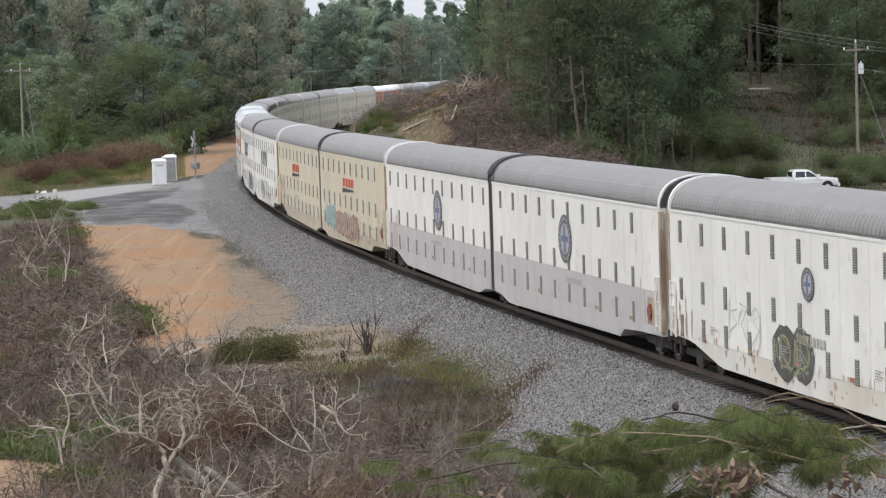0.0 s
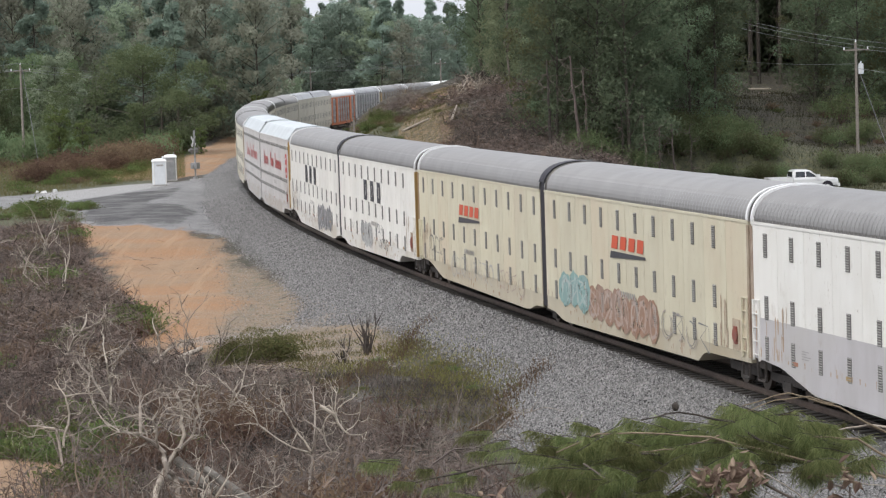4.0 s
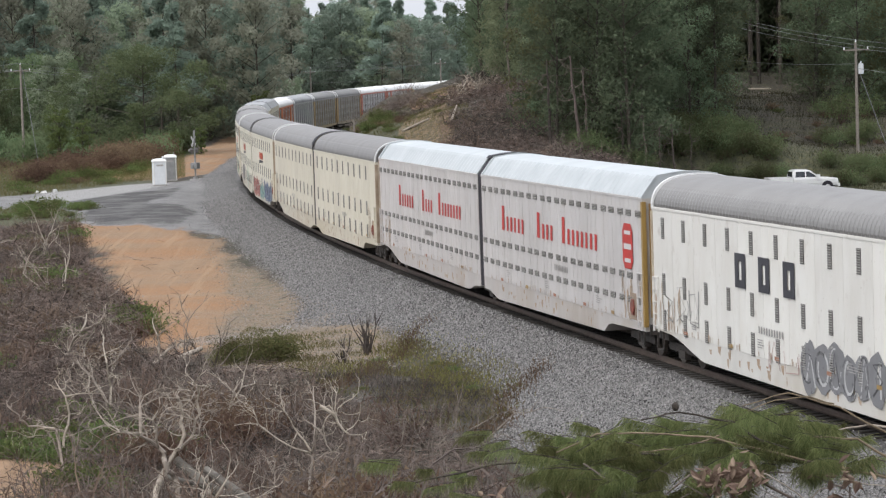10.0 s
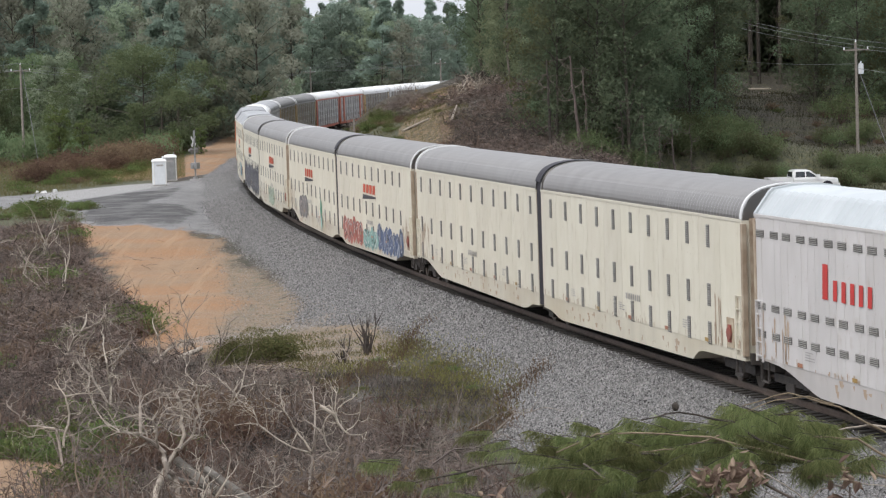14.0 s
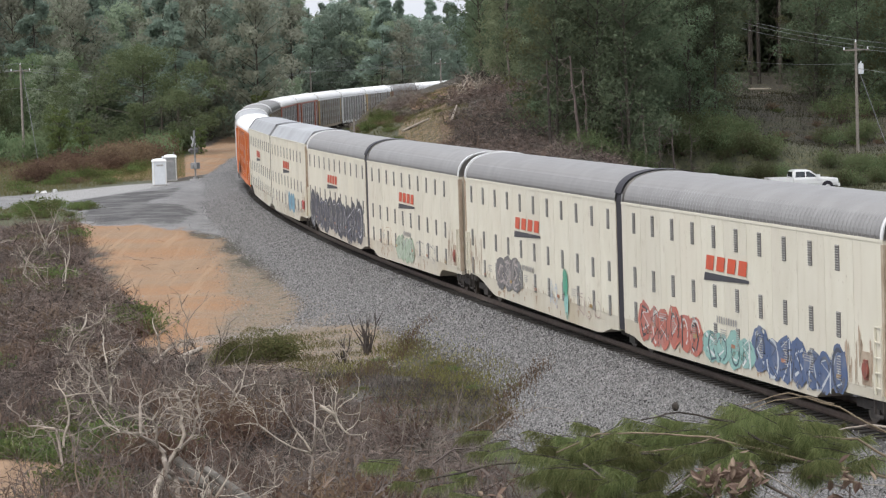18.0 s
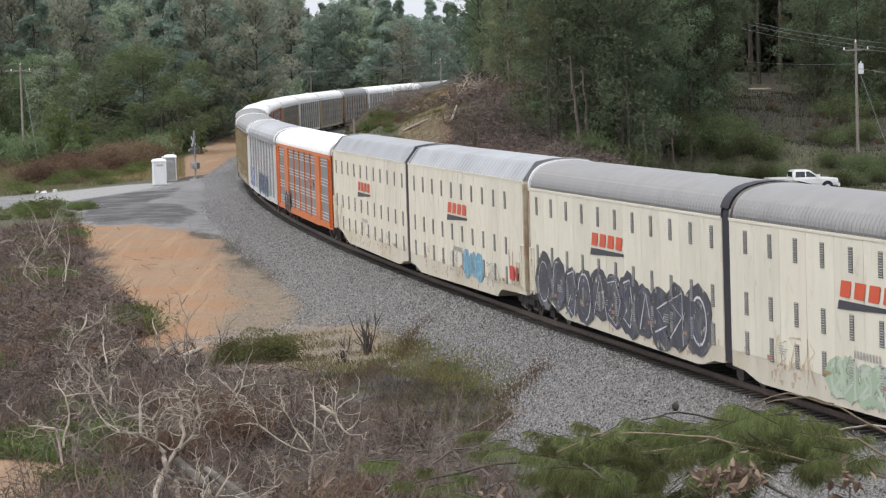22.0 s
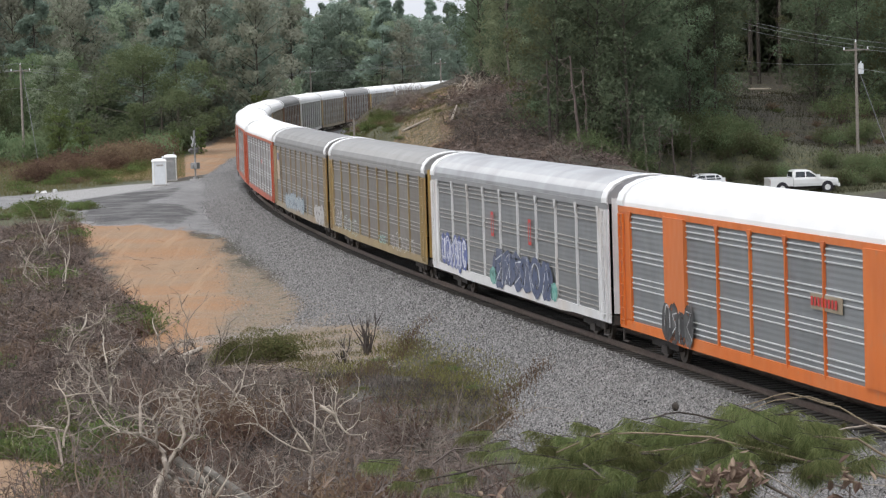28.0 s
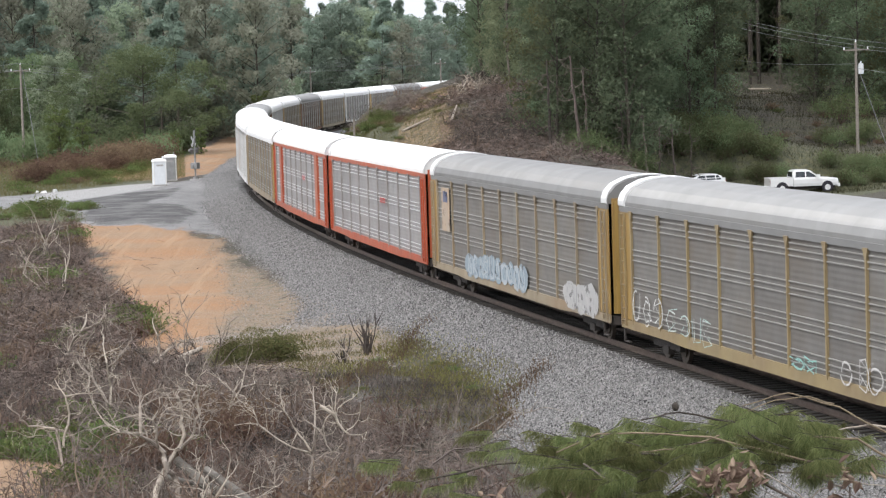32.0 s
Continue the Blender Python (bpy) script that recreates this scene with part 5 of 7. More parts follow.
                graffiti(car, 5.0, 11.0, 0.9, 1.8, (0.55, 0.54, 0.52), (0.60, 0.58, 0.56), 87, False, label="faint pale tags")
            elif i == 3:
                graffiti(car, -7.0, 2.6, 0.9, 1.9, (0.26, 0.33, 0.38), (0.46, 0.49, 0.51), 88, label="pale blue sprayed lettering")
                graffiti(car, 8.4, 12.0, 0.8, 1.9, (0.46, 0.45, 0.44), (0.30, 0.30, 0.30), 89, label="white sprayed lettering")
                part("shield", Shape().box(-11.3, -9.9, -1.56, -1.54, 2.5, 4.3), spray((0.45, 0.34, 0.24)), car, "faded tan panel with blue shield")
                part("shield_top", Shape().box(-11.0, -10.2, -1.57, -1.561, 3.7, 4.15), spray((0.05, 0.07, 0.16)), car)
        couple(car, s)
        s -= CONV


build_train()


# ---- trees ----
def limb_tree(height, seed, kind, spread=1.0, foot=0.1):
    """A tapered trunk with limbs, and the clumps of its crown: centres and radii."""
    rng = np.random.RandomState(seed)
    wood = Shape()
    lean = rng.normal(0, 0.03, 2)
    trunk = [(lean[0] * z * (1 + 0.2 * math.sin(z)), lean[1] * z, z) for z in np.linspace(-0.6, height * 0.93, 8)]
    r0 = 0.0075 * height + 0.03
    wood.tube(trunk, [r0 * (1 - 0.85 * i / 7) for i in range(8)], 6)
    top = lambda z: np.array([lean[0] * z, lean[1] * z, z])
    centres, radii = [], []
    if kind == "pine":
        base, n = foot * rng.uniform(0.85, 1.2), 34
        for i in range(n):
            h = base + (1 - base) * (i + rng.uniform(0, 1)) / n
            reach = height * 0.17 * (1.15 - 0.98 * (h - base) / (1 - base)) * rng.uniform(0.5, 1.2)
            a = rng.uniform(0, 6.28)
            p0 = top(h * height)
            p1 = p0 + np.array([math.cos(a) * reach, math.sin(a) * reach, reach * rng.uniform(-0.5, 0.2)])
            wood.tube([p0, (p0 + p1) / 2 + [0, 0, -0.1], p1], [0.06, 0.04, 0.015], 3)
            for f, r in ((1.0, 0.75), (0.62, 0.85)):
                centres.append(p0 * (1 - f) + p1 * f)
                radii.append(r * rng.uniform(0.75, 1.25) * (0.6 + 0.65 * reach / (height * 0.16)))
    else:
        base, n = foot * rng.uniform(0.7, 1.3), 30
        wide = rng.uniform(0.21, 0.27) * height * spread
        for i in range(n):
            h = base + (0.97 - base) * (i + rng.uniform(0, 1)) / n
            u = (h - base) / (0.97 - base)
            reach = wide * math.sqrt(max(0.05, 1 - (2 * u - 0.8) ** 2 / 1.7)) * rng.uniform(0.35, 1.15)
            a = 2.4 * i + rng.uniform(-0.6, 0.6)
            p0 = top(max(0.05, h - 0.14) * height)
            p1 = top(h * height) + np.array([math.cos(a) * reach, math.sin(a) * reach, 0])
            wood.tube([p0, (p0 + p1) / 2 + [0, 0, 0.25], p1], [0.065, 0.04, 0.012], 3)
            for f in (1.0, 0.55):
                centres.append(p0 * (1 - f) + p1 * f + rng.normal(0, 0.3, 3))
                radii.append(height * rng.uniform(0.05, 0.088) * (0.6 + 0.4 * spread))
    return wood.mesh("trunk"), centres, radii


def tree_kind(name, height, seed, kind, leaf, size, leaves, label, spread=1.0, foot=0.1):
    trunk, centres, radii = limb_tree(height, seed, kind, spread, foot)
    rng = np.random.RandomState(seed + 100)
    t = tagged(new(name), label, "tree", "trees of the woods")
    part("trunk", trunk, BARK, t)
    pine = kind == "pine"
    part("crown", shell_leaves("crown", centres, radii, leaves, size, leaf, rng, 0.8 if pine else 0.72, 1.5 if pine else 1.0, 1.0 if pine else 0.6), None, t)
    return t


SKYLINE = ((-0.09, 0.036), (-0.066, 0.030), (-0.0640, 0.0300), (-0.0628, 0.0238), (-0.0615, 0.0242), (-0.0600, 0.029), (-0.0500, 0.028), (-0.0475, 0.0240), (-0.0455, 0.0190), (-0.0425, 0.0205), (-0.0390, 0.027),
           (-0.0180, 0.027), (-0.0150, 0.0215), (-0.0064, 0.0190), (0.003, 0.0185), (0.0104, 0.0195), (0.0143, 0.0235), (0.03, 0.03))


def skyline(x, y):
    """Height of the far treetops against the sky."""
    return EYE[2] + y * np.interp(np.asarray(x) / y, [q[0] for q in SKYLINE], [q[1] for q in SKYLINE])


def woods_mass(name, label, n, x0, x1, y0, y1, top, size, leaf, seed, capped=False):
    """Dense woods too far off to tell trees apart: crowns of leaves, uneven above."""
    rng = np.random.RandomState(seed)
    x, y = rng.uniform(x0, x1, n), rng.uniform(y0, y1, n)
    crowns = rng.uniform(0, 1, (400, 3))
    cx, cy, ch = x0 + crowns[:, 0] * (x1 - x0), y0 + crowns[:, 1] * (y1 - y0), crowns[:, 2]
    near = np.argmin((x[:, None] - cx) ** 2 + ((y[:, None] - cy) * 0.7) ** 2, 1)
    d = np.hypot(x - cx[near], y - cy[near])
    h = top * (0.66 + 0.34 * ch[near]) * (1 - np.clip(d / 9, 0, 1) ** 2 * 0.35)
    z = ground_height(x, y) + h * rng.uniform(0, 1, n) ** 0.7
    if capped:
        roof = skyline(x, y) - rng.uniform(0.2, 3.0, n)
        z = np.where(z > roof, roof - rng.uniform(0, 8, n), z)
    me = cards(name, np.stack([x, y, z], -1), size, leaf, rng, c=3)
    tagged(new(name, me), label, "woods", kind="stuff")


def plant_woods():
    rng = random.Random(21)
    edge = [tree_kind("broadleaf_tree", h, 30 + i, "broad", LEAF[m], 0.16, 160, lab) for i, (h, m, lab) in enumerate((
        (17, 0, "green broadleaf tree at the edge of the woods"), (15, 0, "rounded green broadleaf tree before the woods"), (18, 1, "dark green broadleaf tree in dense woods")))]
    hill = [tree_kind("broadleaf_tree", h, 130 + i, "broad", LEAF[m], 0.145, 170, "dark green broadleaf tree on the wooded hill", 1.0, 0.11) for i, (h, m) in enumerate(((19, 1), (17, 4), (20, 1)))]
    near_p = [tree_kind("pine_tree", h, 50 + i, "pine", LEAF[3], 0.145, 110, "tall dark green pine with bare lower trunk", 1.0, 0.42) for i, h in enumerate((22, 25))]
    hill_p = [tree_kind("pine_tree", h, 150 + i, "pine", LEAF[3], 0.14, 125, "dark green pine with low drooping boughs", 1.0, 0.13) for i, h in enumerate((21, 18))]
    mid = [tree_kind("broadleaf_tree", h, 160 + i, "broad", MID_HAZED_LEAF, 0.15, 150, "pale olive-green broadleaf tree at the edge of the woods", 0.85, 0.1) for i, h in enumerate((18, 16))]
    # far trees, with distance haze painted into their leaf colour
    far_b = [tree_kind("broadleaf_tree", h, 40 + i, "broad", HAZED_LEAF[m], 0.24, 125, lab) for i, (h, m, lab) in enumerate((
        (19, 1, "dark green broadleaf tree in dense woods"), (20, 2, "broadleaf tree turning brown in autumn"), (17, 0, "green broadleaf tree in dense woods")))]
    far_p = [tree_kind("pine_tree", h, 55 + i, "pine", HAZED_LEAF[3], 0.24, 76, "tall dark green pine in distant woods", 1.0, 0.36) for i, h in enumerate((22, 20))]
    young = tree_kind("young_tree", 7, 47, "broad", LEAF_BRIGHT, 0.10, 110, "young light green tree before darker woods")
    broad = tree_kind("spreading_tree", 13.6, 49, "broad", LEAF[0], 0.16, 430, "wide spreading green tree before darker woods", 3.0, 0.06)
    used = set()

    def plant(src, x, y, k):
        m = Matrix.Translation((x, y, gz(x, y) - 0.2)) @ Matrix.Rotation(rng.uniform(0, 6.28), 4, "Z")
        if src in used:
            t = copy_thing(src, m)
        else:
            used.add(src)
            src.matrix_basis = m
            t = src
        t.scale = (k * rng.uniform(0.9, 1.15), k * rng.uniform(0.9, 1.15), k)
        return t

    def scatter(n, x0, x1, y0, y1, ok, srcs, gap, kmin=0.8, kmax=1.15):
        placed, tries = [], 0
        while len(placed) < n and tries < n * 30:
            tries += 1
            x, y = rng.uniform(x0, x1), rng.uniform(y0, y1)
            if not ok(x / y, x, y) or any((x - a) ** 2 + (y - b) ** 2 < gap * gap for a, b in placed):
                continue
            if not clear_of(x, y, 8):
                continue
            placed.append((x, y))
            src, k = rng.choice(srcs), rng.uniform(kmin, kmax)
            if y > 430:
                k = min(1.45, (float(skyline(x, y)) - gz(x, y)) / TALL[src] * rng.uniform(0.86, 1.0))
            plant(src, x, y, k)

    TALL = dict(zip(far_b + far_p, (19, 20, 17, 22, 20)))
    # beyond the level crossing
    plant(broad, -36.4, 333, 1.0)
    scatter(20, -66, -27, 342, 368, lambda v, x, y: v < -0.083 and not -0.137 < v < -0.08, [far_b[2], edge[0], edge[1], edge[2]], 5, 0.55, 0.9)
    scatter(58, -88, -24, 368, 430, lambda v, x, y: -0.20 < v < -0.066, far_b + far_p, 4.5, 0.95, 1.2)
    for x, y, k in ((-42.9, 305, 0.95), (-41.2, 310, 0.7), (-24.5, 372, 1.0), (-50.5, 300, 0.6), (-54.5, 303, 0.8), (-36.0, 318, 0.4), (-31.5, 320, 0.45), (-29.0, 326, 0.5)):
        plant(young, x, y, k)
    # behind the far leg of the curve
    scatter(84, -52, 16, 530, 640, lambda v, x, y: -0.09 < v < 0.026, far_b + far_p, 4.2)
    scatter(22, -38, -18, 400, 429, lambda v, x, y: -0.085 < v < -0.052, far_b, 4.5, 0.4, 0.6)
    for v, tan, y in ((-0.0006, 0.0238, 600), (0.0046, 0.0226, 610), (0.0072, 0.0222, 590), (-0.0150, 0.0240, 600), (-0.0462, 0.0222, 596)):
        plant(far_p[1], v * y, y, (EYE[2] + tan * y - gz(v * y, y)) / 19.6).scale.x *= 0.6
    # the wooded hill inside the curve
    scatter(34, 7, 28, 206, 258, lambda v, x, y: 0.042 < v < 0.105 and y > 222 - 0.2 * x and not (v > 0.078 and y < 236), hill_p + hill + near_p[:1], 2.9, 0.8, 1.05)
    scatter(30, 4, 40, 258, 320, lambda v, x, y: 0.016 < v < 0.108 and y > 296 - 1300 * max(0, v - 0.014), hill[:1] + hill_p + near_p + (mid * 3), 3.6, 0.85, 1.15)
    scatter(34, 26, 66, 288, 330, lambda v, x, y: 0.102 < v < 0.19, [hill[0], hill[2], near_p[0], near_p[1], near_p[1]], 3.6, 0.85, 1.2)
    scatter(20, 36, 58, 256, 290, lambda v, x, y: 0.139 < v < 0.20, hill_p + hill[:2], 3.4, 0.6, 0.95)
    woods_mass("far_woods", "distant dense dark green woods", 60000, -80, 50, 640, 700, 26, 0.6, HAZED_LEAF[1], 1, True)
    woods_mass("far_woods", "dense dark woods beyond the crossing", 52000, -105, -28, 450, 490, 31, 0.6, HAZED_LEAF[1], 2)
    woods_mass("far_woods", "dense dark woods on the hill", 60000, 4, 75, 325, 355, 25, 0.62, LEAF[1], 3)
    woods_mass("far_woods", "dense dark woods on the hill", 50000, 27, 68, 300, 326, 23, 0.5, LEAF[1], 4)


def bare_trunk(x, y, height, r, lean, seed, label, mat_):
    """A bare standing trunk with a few broken stubs and hanging twigs."""
    rng = np.random.RandomState(seed)
    t = tagged(new("bare_trunk"), label, "tree trunk", "bare trunks at the edge of the woods")
    t.matrix_basis = Matrix.Translation((x, y, gz(x, y)))
    line = [np.array([lean * height * u + rng.normal(0, 0.05), rng.normal(0, 0.05), height * u - 0.3 * (u == 0)]) for u in np.linspace(0, 1, 8)]
    part("trunk", Shape().tube(line, [r * (1 - 0.6 * i / 7) for i in range(8)], 7), mat_, t)
    sh = Shape()
    for i in range(16):
        d = np.array([rng.normal(0, 0.8), rng.normal(0, 0.8), rng.uniform(-1.1, 0.5)])
        branching(sh, rng, line[rng.randint(2, 8)], d / np.linalg.norm(d), height * rng.uniform(0.08, 0.22), 0.03, 1, 3, 0.3, 0.5)
    tagged(part("stub", sh, TWIG_GREY, t), kind="stuff")


def clear_of(x, y, pad=7.5):
    return abs(beside([x], [y])[1][0]) > pad


plant_woods()


# ---- bushes, brush and weeds ----
def bush_kind(name, label, leaf, height, width, seed, size=0.12, n=900, category="bush"):
    rng = np.random.RandomState(seed)
    wood, pts = Shape(), []
    for i in range(16):
        a, r = rng.uniform(0, 6.28), rng.uniform(0.1, 0.5) * width
        h = height * rng.uniform(0.5, 1.0) * (1 - 0.5 * r / width)
        tip = np.array([math.cos(a) * r, math.sin(a) * r, h])
        wood.tube([(0, 0, -0.1), tip * [0.6, 0.6, 0.5], tip], [0.03, 0.02, 0.008], 3)
        q = rng.normal(size=(n // 16, 3)) * [width * 0.16, width * 0.16, height * 0.2]
        pts.append(q + tip * [1, 1, 0.8])
    b = tagged(new(name), label, category, "bushes and weeds")
    tagged(part("stem_base", wood, TWIG, b), kind="stuff")
    pts = np.concatenate(pts)
    pts[:, 2] = np.abs(pts[:, 2])
    part("foliage", cards("foliage", pts, size, leaf, rng, c=3), None, b)
    return b


def branching(sh, rng, p, d, length, r, depth, steps=2, bend=0.25, fork=0.55):
    """A bent, forking branch."""
    pts, q = [p], p.copy()
    for i in range(steps):
        d = d + rng.normal(0, bend, 3)
        d /= np.linalg.norm(d)
        q = q + d * length / steps
        pts.append(q.copy())
    sh.tube(pts, [r * (1 - 0.6 * i / steps) for i in range(steps + 1)], 3 if r < 0.04 else 6, False)
    if depth:
        for k in range(rng.randint(2, 4)):
            e = d + rng.normal(0, fork, 3)
            branching(sh, rng, pts[rng.randint(1, steps + 1)], e / np.linalg.norm(e), length * rng.uniform(0.45, 0.75), r * 0.55, depth - 1, steps, bend, fork)


def brush_kind(name, label, height, width, seed, mat_, stems=30, thick=0.02, flat=0.6, depth=2, category="dead brush", steps=2, bend=0.25):
    """A tangle of bare forking stems."""
    rng = np.random.RandomState(seed)
    sh = Shape()
    for i in range(stems):
        a, r = rng.uniform(0, 6.28), width * 0.5 * math.sqrt(rng.uniform(0, 1))
        d = np.array([rng.normal(0, flat), rng.normal(0, flat), rng.uniform(0.2, 1.0)])
        branching(sh, rng, np.array([math.cos(a) * r, math.sin(a) * r, -0.05]), d / np.linalg.norm(d), height * rng.uniform(0.4, 1.0), thick * rng.uniform(0.5, 1.6), depth, steps, bend)
    b = tagged(new(name), label, category, "dead brush on the cleared bank")
    tagged(part("branch_tangle", sh, mat_, b), kind="stuff")
    return b


def scatter_copies(srcs, places, rng, kmin=0.7, kmax=1.3, used=set()):
    for x, y in places:
        src = rng.choice(srcs)
        k = rng.uniform(kmin, kmax)
        m = Matrix.Translation((x, y, gz(x, y) - 0.05)) @ Matrix.Rotation(rng.uniform(0, 6.28), 4, "Z")
        if src.name in used:
            t = copy_thing(src, m)
        else:
            used.add(src.name)
            src.matrix_basis = m
            t = src
        t.scale = (k, k, k * rng.uniform(0.8, 1.2))


def spots(rng, n, x0, x1, y0, y1, ok):
    out = []
    for _ in range(n * 20):
        x, y = rng.uniform(x0, x1), rng.uniform(y0, y1)
        if ok(x, y):
            out.append((x, y))
            if len(out) == n:
                break
    return out


def lies_in(x, y, poly):
    return bool(inside(np.array([x]), np.array([y]), poly)[0])


def along(a, b, n, rng, off):
    return [(a[0] + (b[0] - a[0]) * i / n + rng.uniform(-off, off), a[1] + (b[1] - a[1]) * i / n + rng.uniform(-off, off)) for i in range(n)]


def dead_tree(x, y, height, seed, label, tilt=(0.0, 0.0), thick=0.1, stems=3, depth=3):
    """A bleached, leafless, forked tree top standing in the slash."""
    rng = np.random.RandomState(seed)
    sh = Shape()
    for i in range(stems):
        d = np.array([rng.normal(0, 0.3) + tilt[0], rng.normal(0, 0.3) + tilt[1], 1.0])
        branching(sh, rng, np.array([rng.normal(0, 0.12), rng.normal(0, 0.12), -0.2]), d / np.linalg.norm(d), height * rng.uniform(0.5, 0.8), thick * rng.uniform(0.6, 1.0), depth, 4, 0.2, 0.6)
    t = tagged(new("dead_tree"), label, "dead tree", "bleached dead trees")
    t.matrix_basis = Matrix.Translation((x, y, gz(x, y)))
    part("branchwork", sh, PALE_WOOD, t)


def bare_tree(label, y, limbs, radii, seed, twigs=5, reach=0.5):
    """A bleached dead tree from bent limbs, with crooked twigs off each."""
    rng = np.random.RandomState(seed)
    t = tagged(new("dead_tree"), label, "dead tree", "bleached dead trees")
    x0 = limbs[0][0][0]
    z0 = gz(x0, y)
    t.matrix_basis = Matrix.Translation((x0, y, z0))
    for k, limb in enumerate(limbs):
        sway = rng.normal(0, 0.25, len(limb))
        sway[0] = 0
        pts = [np.array([px - x0, sway[i], pz - z0]) for i, (px, pz) in enumerate(limb)]
        if k < 1 and pts[0][2] > -0.2:
            pts[0][2] = -0.2
        fine = []
        for a, b in zip(pts, pts[1:]):
            fine += [a + (b - a) * u + rng.normal(0, 0.03, 3) for u in (0, 0.4, 0.75)]
        fine.append(pts[-1])
        r = radii[min(k, len(radii) - 1)]
        sh = Shape().tube(fine, [r * (1 - 0.72 * i / len(fine)) for i in range(len(fine))], 7)
        for q in range(twigs):
            p = fine[rng.randint(len(fine) // 3, len(fine))]
            d = rng.normal(0, 1, 3) * [1, 0.7, 0.6] + [0, 0, 0.55]
            branching(sh, rng, p, d / np.linalg.norm(d), reach * rng.uniform(0.5, 1.2), min(0.018, r * 0.4), 2, 4, 0.38, 0.8)
        part("limb", sh, PALE_WOOD, t)


def log(x, y, ang, length, r, label, lift=0.25):
    t = tagged(new("log"), label, "log", "felled logs")
    z0, z1 = gz(x, y), gz(x + math.cos(ang) * length, y + math.sin(ang) * length)
    rng = np.random.RandomState(int(abs(x * 31 + y)))
    pts = [(math.cos(ang) * length * u, math.sin(ang) * length * u + rng.normal(0, 0.03), r + (z1 - z0) * u + lift * u) for u in (0, 0.25, 0.5, 0.75, 1.0)]
    t.matrix_basis = Matrix.Translation((x, y, z0))
    part("log_trunk", Shape().tube(pts, [r, r * 0.95, r * 0.85, r * 0.78, r * 0.65], 9), PALE_WOOD, t)


def grow_brush():
    rng = random.Random(5)
    brown = [brush_kind("dead_brush", "tangled dead brown brush on cleared ground", 1.1, 2.8, 70 + i, TWIG, 21) for i in range(4)]
    grey = [brush_kind("dead_brush", "tangled grey leafless brush on cleared ground", 1.2, 2.6, 80 + i, TWIG_GREY, 20) for i in range(4)]
    dark = [brush_kind("dead_brush", "dark low tangle of dead twigs", 0.8, 2.6, 85 + i, TWIG_DARK, 22, 0.018, 0.9) for i in range(3)]
    pale = [brush_kind("dead_branch_heap", "bleached forked dead branches on cleared ground", 1.7, 1.4, 90 + i, PALE_WOOD, 4, 0.04, 0.5, 3) for i in range(4)]
    weeds = [bush_kind("weed_clump", "low bright green weeds on rough ground", LEAF_BRIGHT, 0.6, 1.8, 60 + i, 0.09, 560) for i in range(2)]
    reds = [bush_kind("weed_clump", "rust-brown dying weeds on rough ground", LEAF_RED, 0.8, 1.8, 64 + i, 0.085, 520) for i in range(2)]
    shrubs = [bush_kind("shrub", "dense dark green shrub beside the woods", LEAF[0], 2.2, 3.0, 66 + i, 0.17, 1200) for i in range(2)]
    thin = [brush_kind("dead_brush", lab, 1.25, 2.4, 95 + i, mat_, 62, 0.0085, 0.55, 1, steps=4, bend=0.33) for i, (mat_, lab) in enumerate(((TWIG, "fine arching brown dead stems on cleared ground"), (TWIG_GREY, "fine arching grey dead stems on cleared ground"), (TWIG_DARK, "fine dark dead stems on cleared ground")))]
    # below the camera and along the lower edge
    low = lambda x, y: not (x < -10.2 and 64 < y < 79) and clear_of(x, y, 9.5) and -0.185 < x / y < 0.022 and not lies_in(x, y, SLOPE_GRASS)
    for x, y in spots(rng, 74, -16, 2, 44, 92, low):
        w = float(waves(np.array([x]), np.array([y]), 7, 61)[0])
        scatter_copies(grey if w > 0.25 else brown if w > -0.25 else dark, [(x, y)], rng, 0.9, 1.55 if w > 0.25 or w < -0.25 else 1.2)
    scatter_copies(pale, spots(rng, 4, -7, 0, 46, 84, low), rng, 0.7, 1.1)
    scatter_copies(thin, spots(rng, 60, -15, 2, 52, 94, low), rng, 0.7, 1.3)
    scatter_copies(weeds, spots(rng, 9, -13, -8, 60, 90, low), rng, 0.7, 1.2)
    scatter_copies(weeds, [(-12.6, 78.8), (-11.4, 77.8), (-13.1, 80), (-12.0, 80.2), (-11.0, 79.4), (-10.6, 77.2), (-10.0, 72), (-13.2, 78), (-12.2, 81.5)], rng, 0.8, 1.2)
    scatter_copies(weeds, along((-13.4, 78), (-10.8, 76.5), 9, rng, 0.7), rng, 0.5, 0.8)
    scatter_copies(reds, spots(rng, 18, -10, 1, 46, 92, low), rng)
    scatter_copies(reds, [(-2.6, 60), (-2.0, 62), (-1.6, 60.5), (-2.4, 64), (-3.0, 63), (-6.4, 78), (-5.9, 79.5), (-6.8, 80), (-6.0, 77)], rng, 1.2, 1.7)
    bare_tree("forked bleached dead tree top among slash", 62, [
        [(-7.0, -1.3), (-6.86, -0.36), (-6.74, 0.09), (-6.52, 0.46), (-6.27, 0.76), (-6.17, 1.52), (-6.29, 1.93)], [(-6.2, -1.3), (-6.31, -0.37), (-6.36, 0.01), (-6.59, 0.43), (-6.74, 0.78), (-7.07, 1.13), (-7.18, 1.76)],
        [(-6.52, 0.46), (-6.12, 0.9), (-5.86, 1.58), (-5.73, 2.12), (-5.83, 2.37)], [(-7.07, 1.13), (-7.48, 1.28), (-7.95, 1.37)], [(-6.27, 0.76), (-5.84, 1.09), (-5.76, 1.44)], [(-6.74, 0.78), (-6.78, 1.47), (-6.66, 2.01)]], (0.095, 0.095, 0.042, 0.03), 301, 9, 0.85)
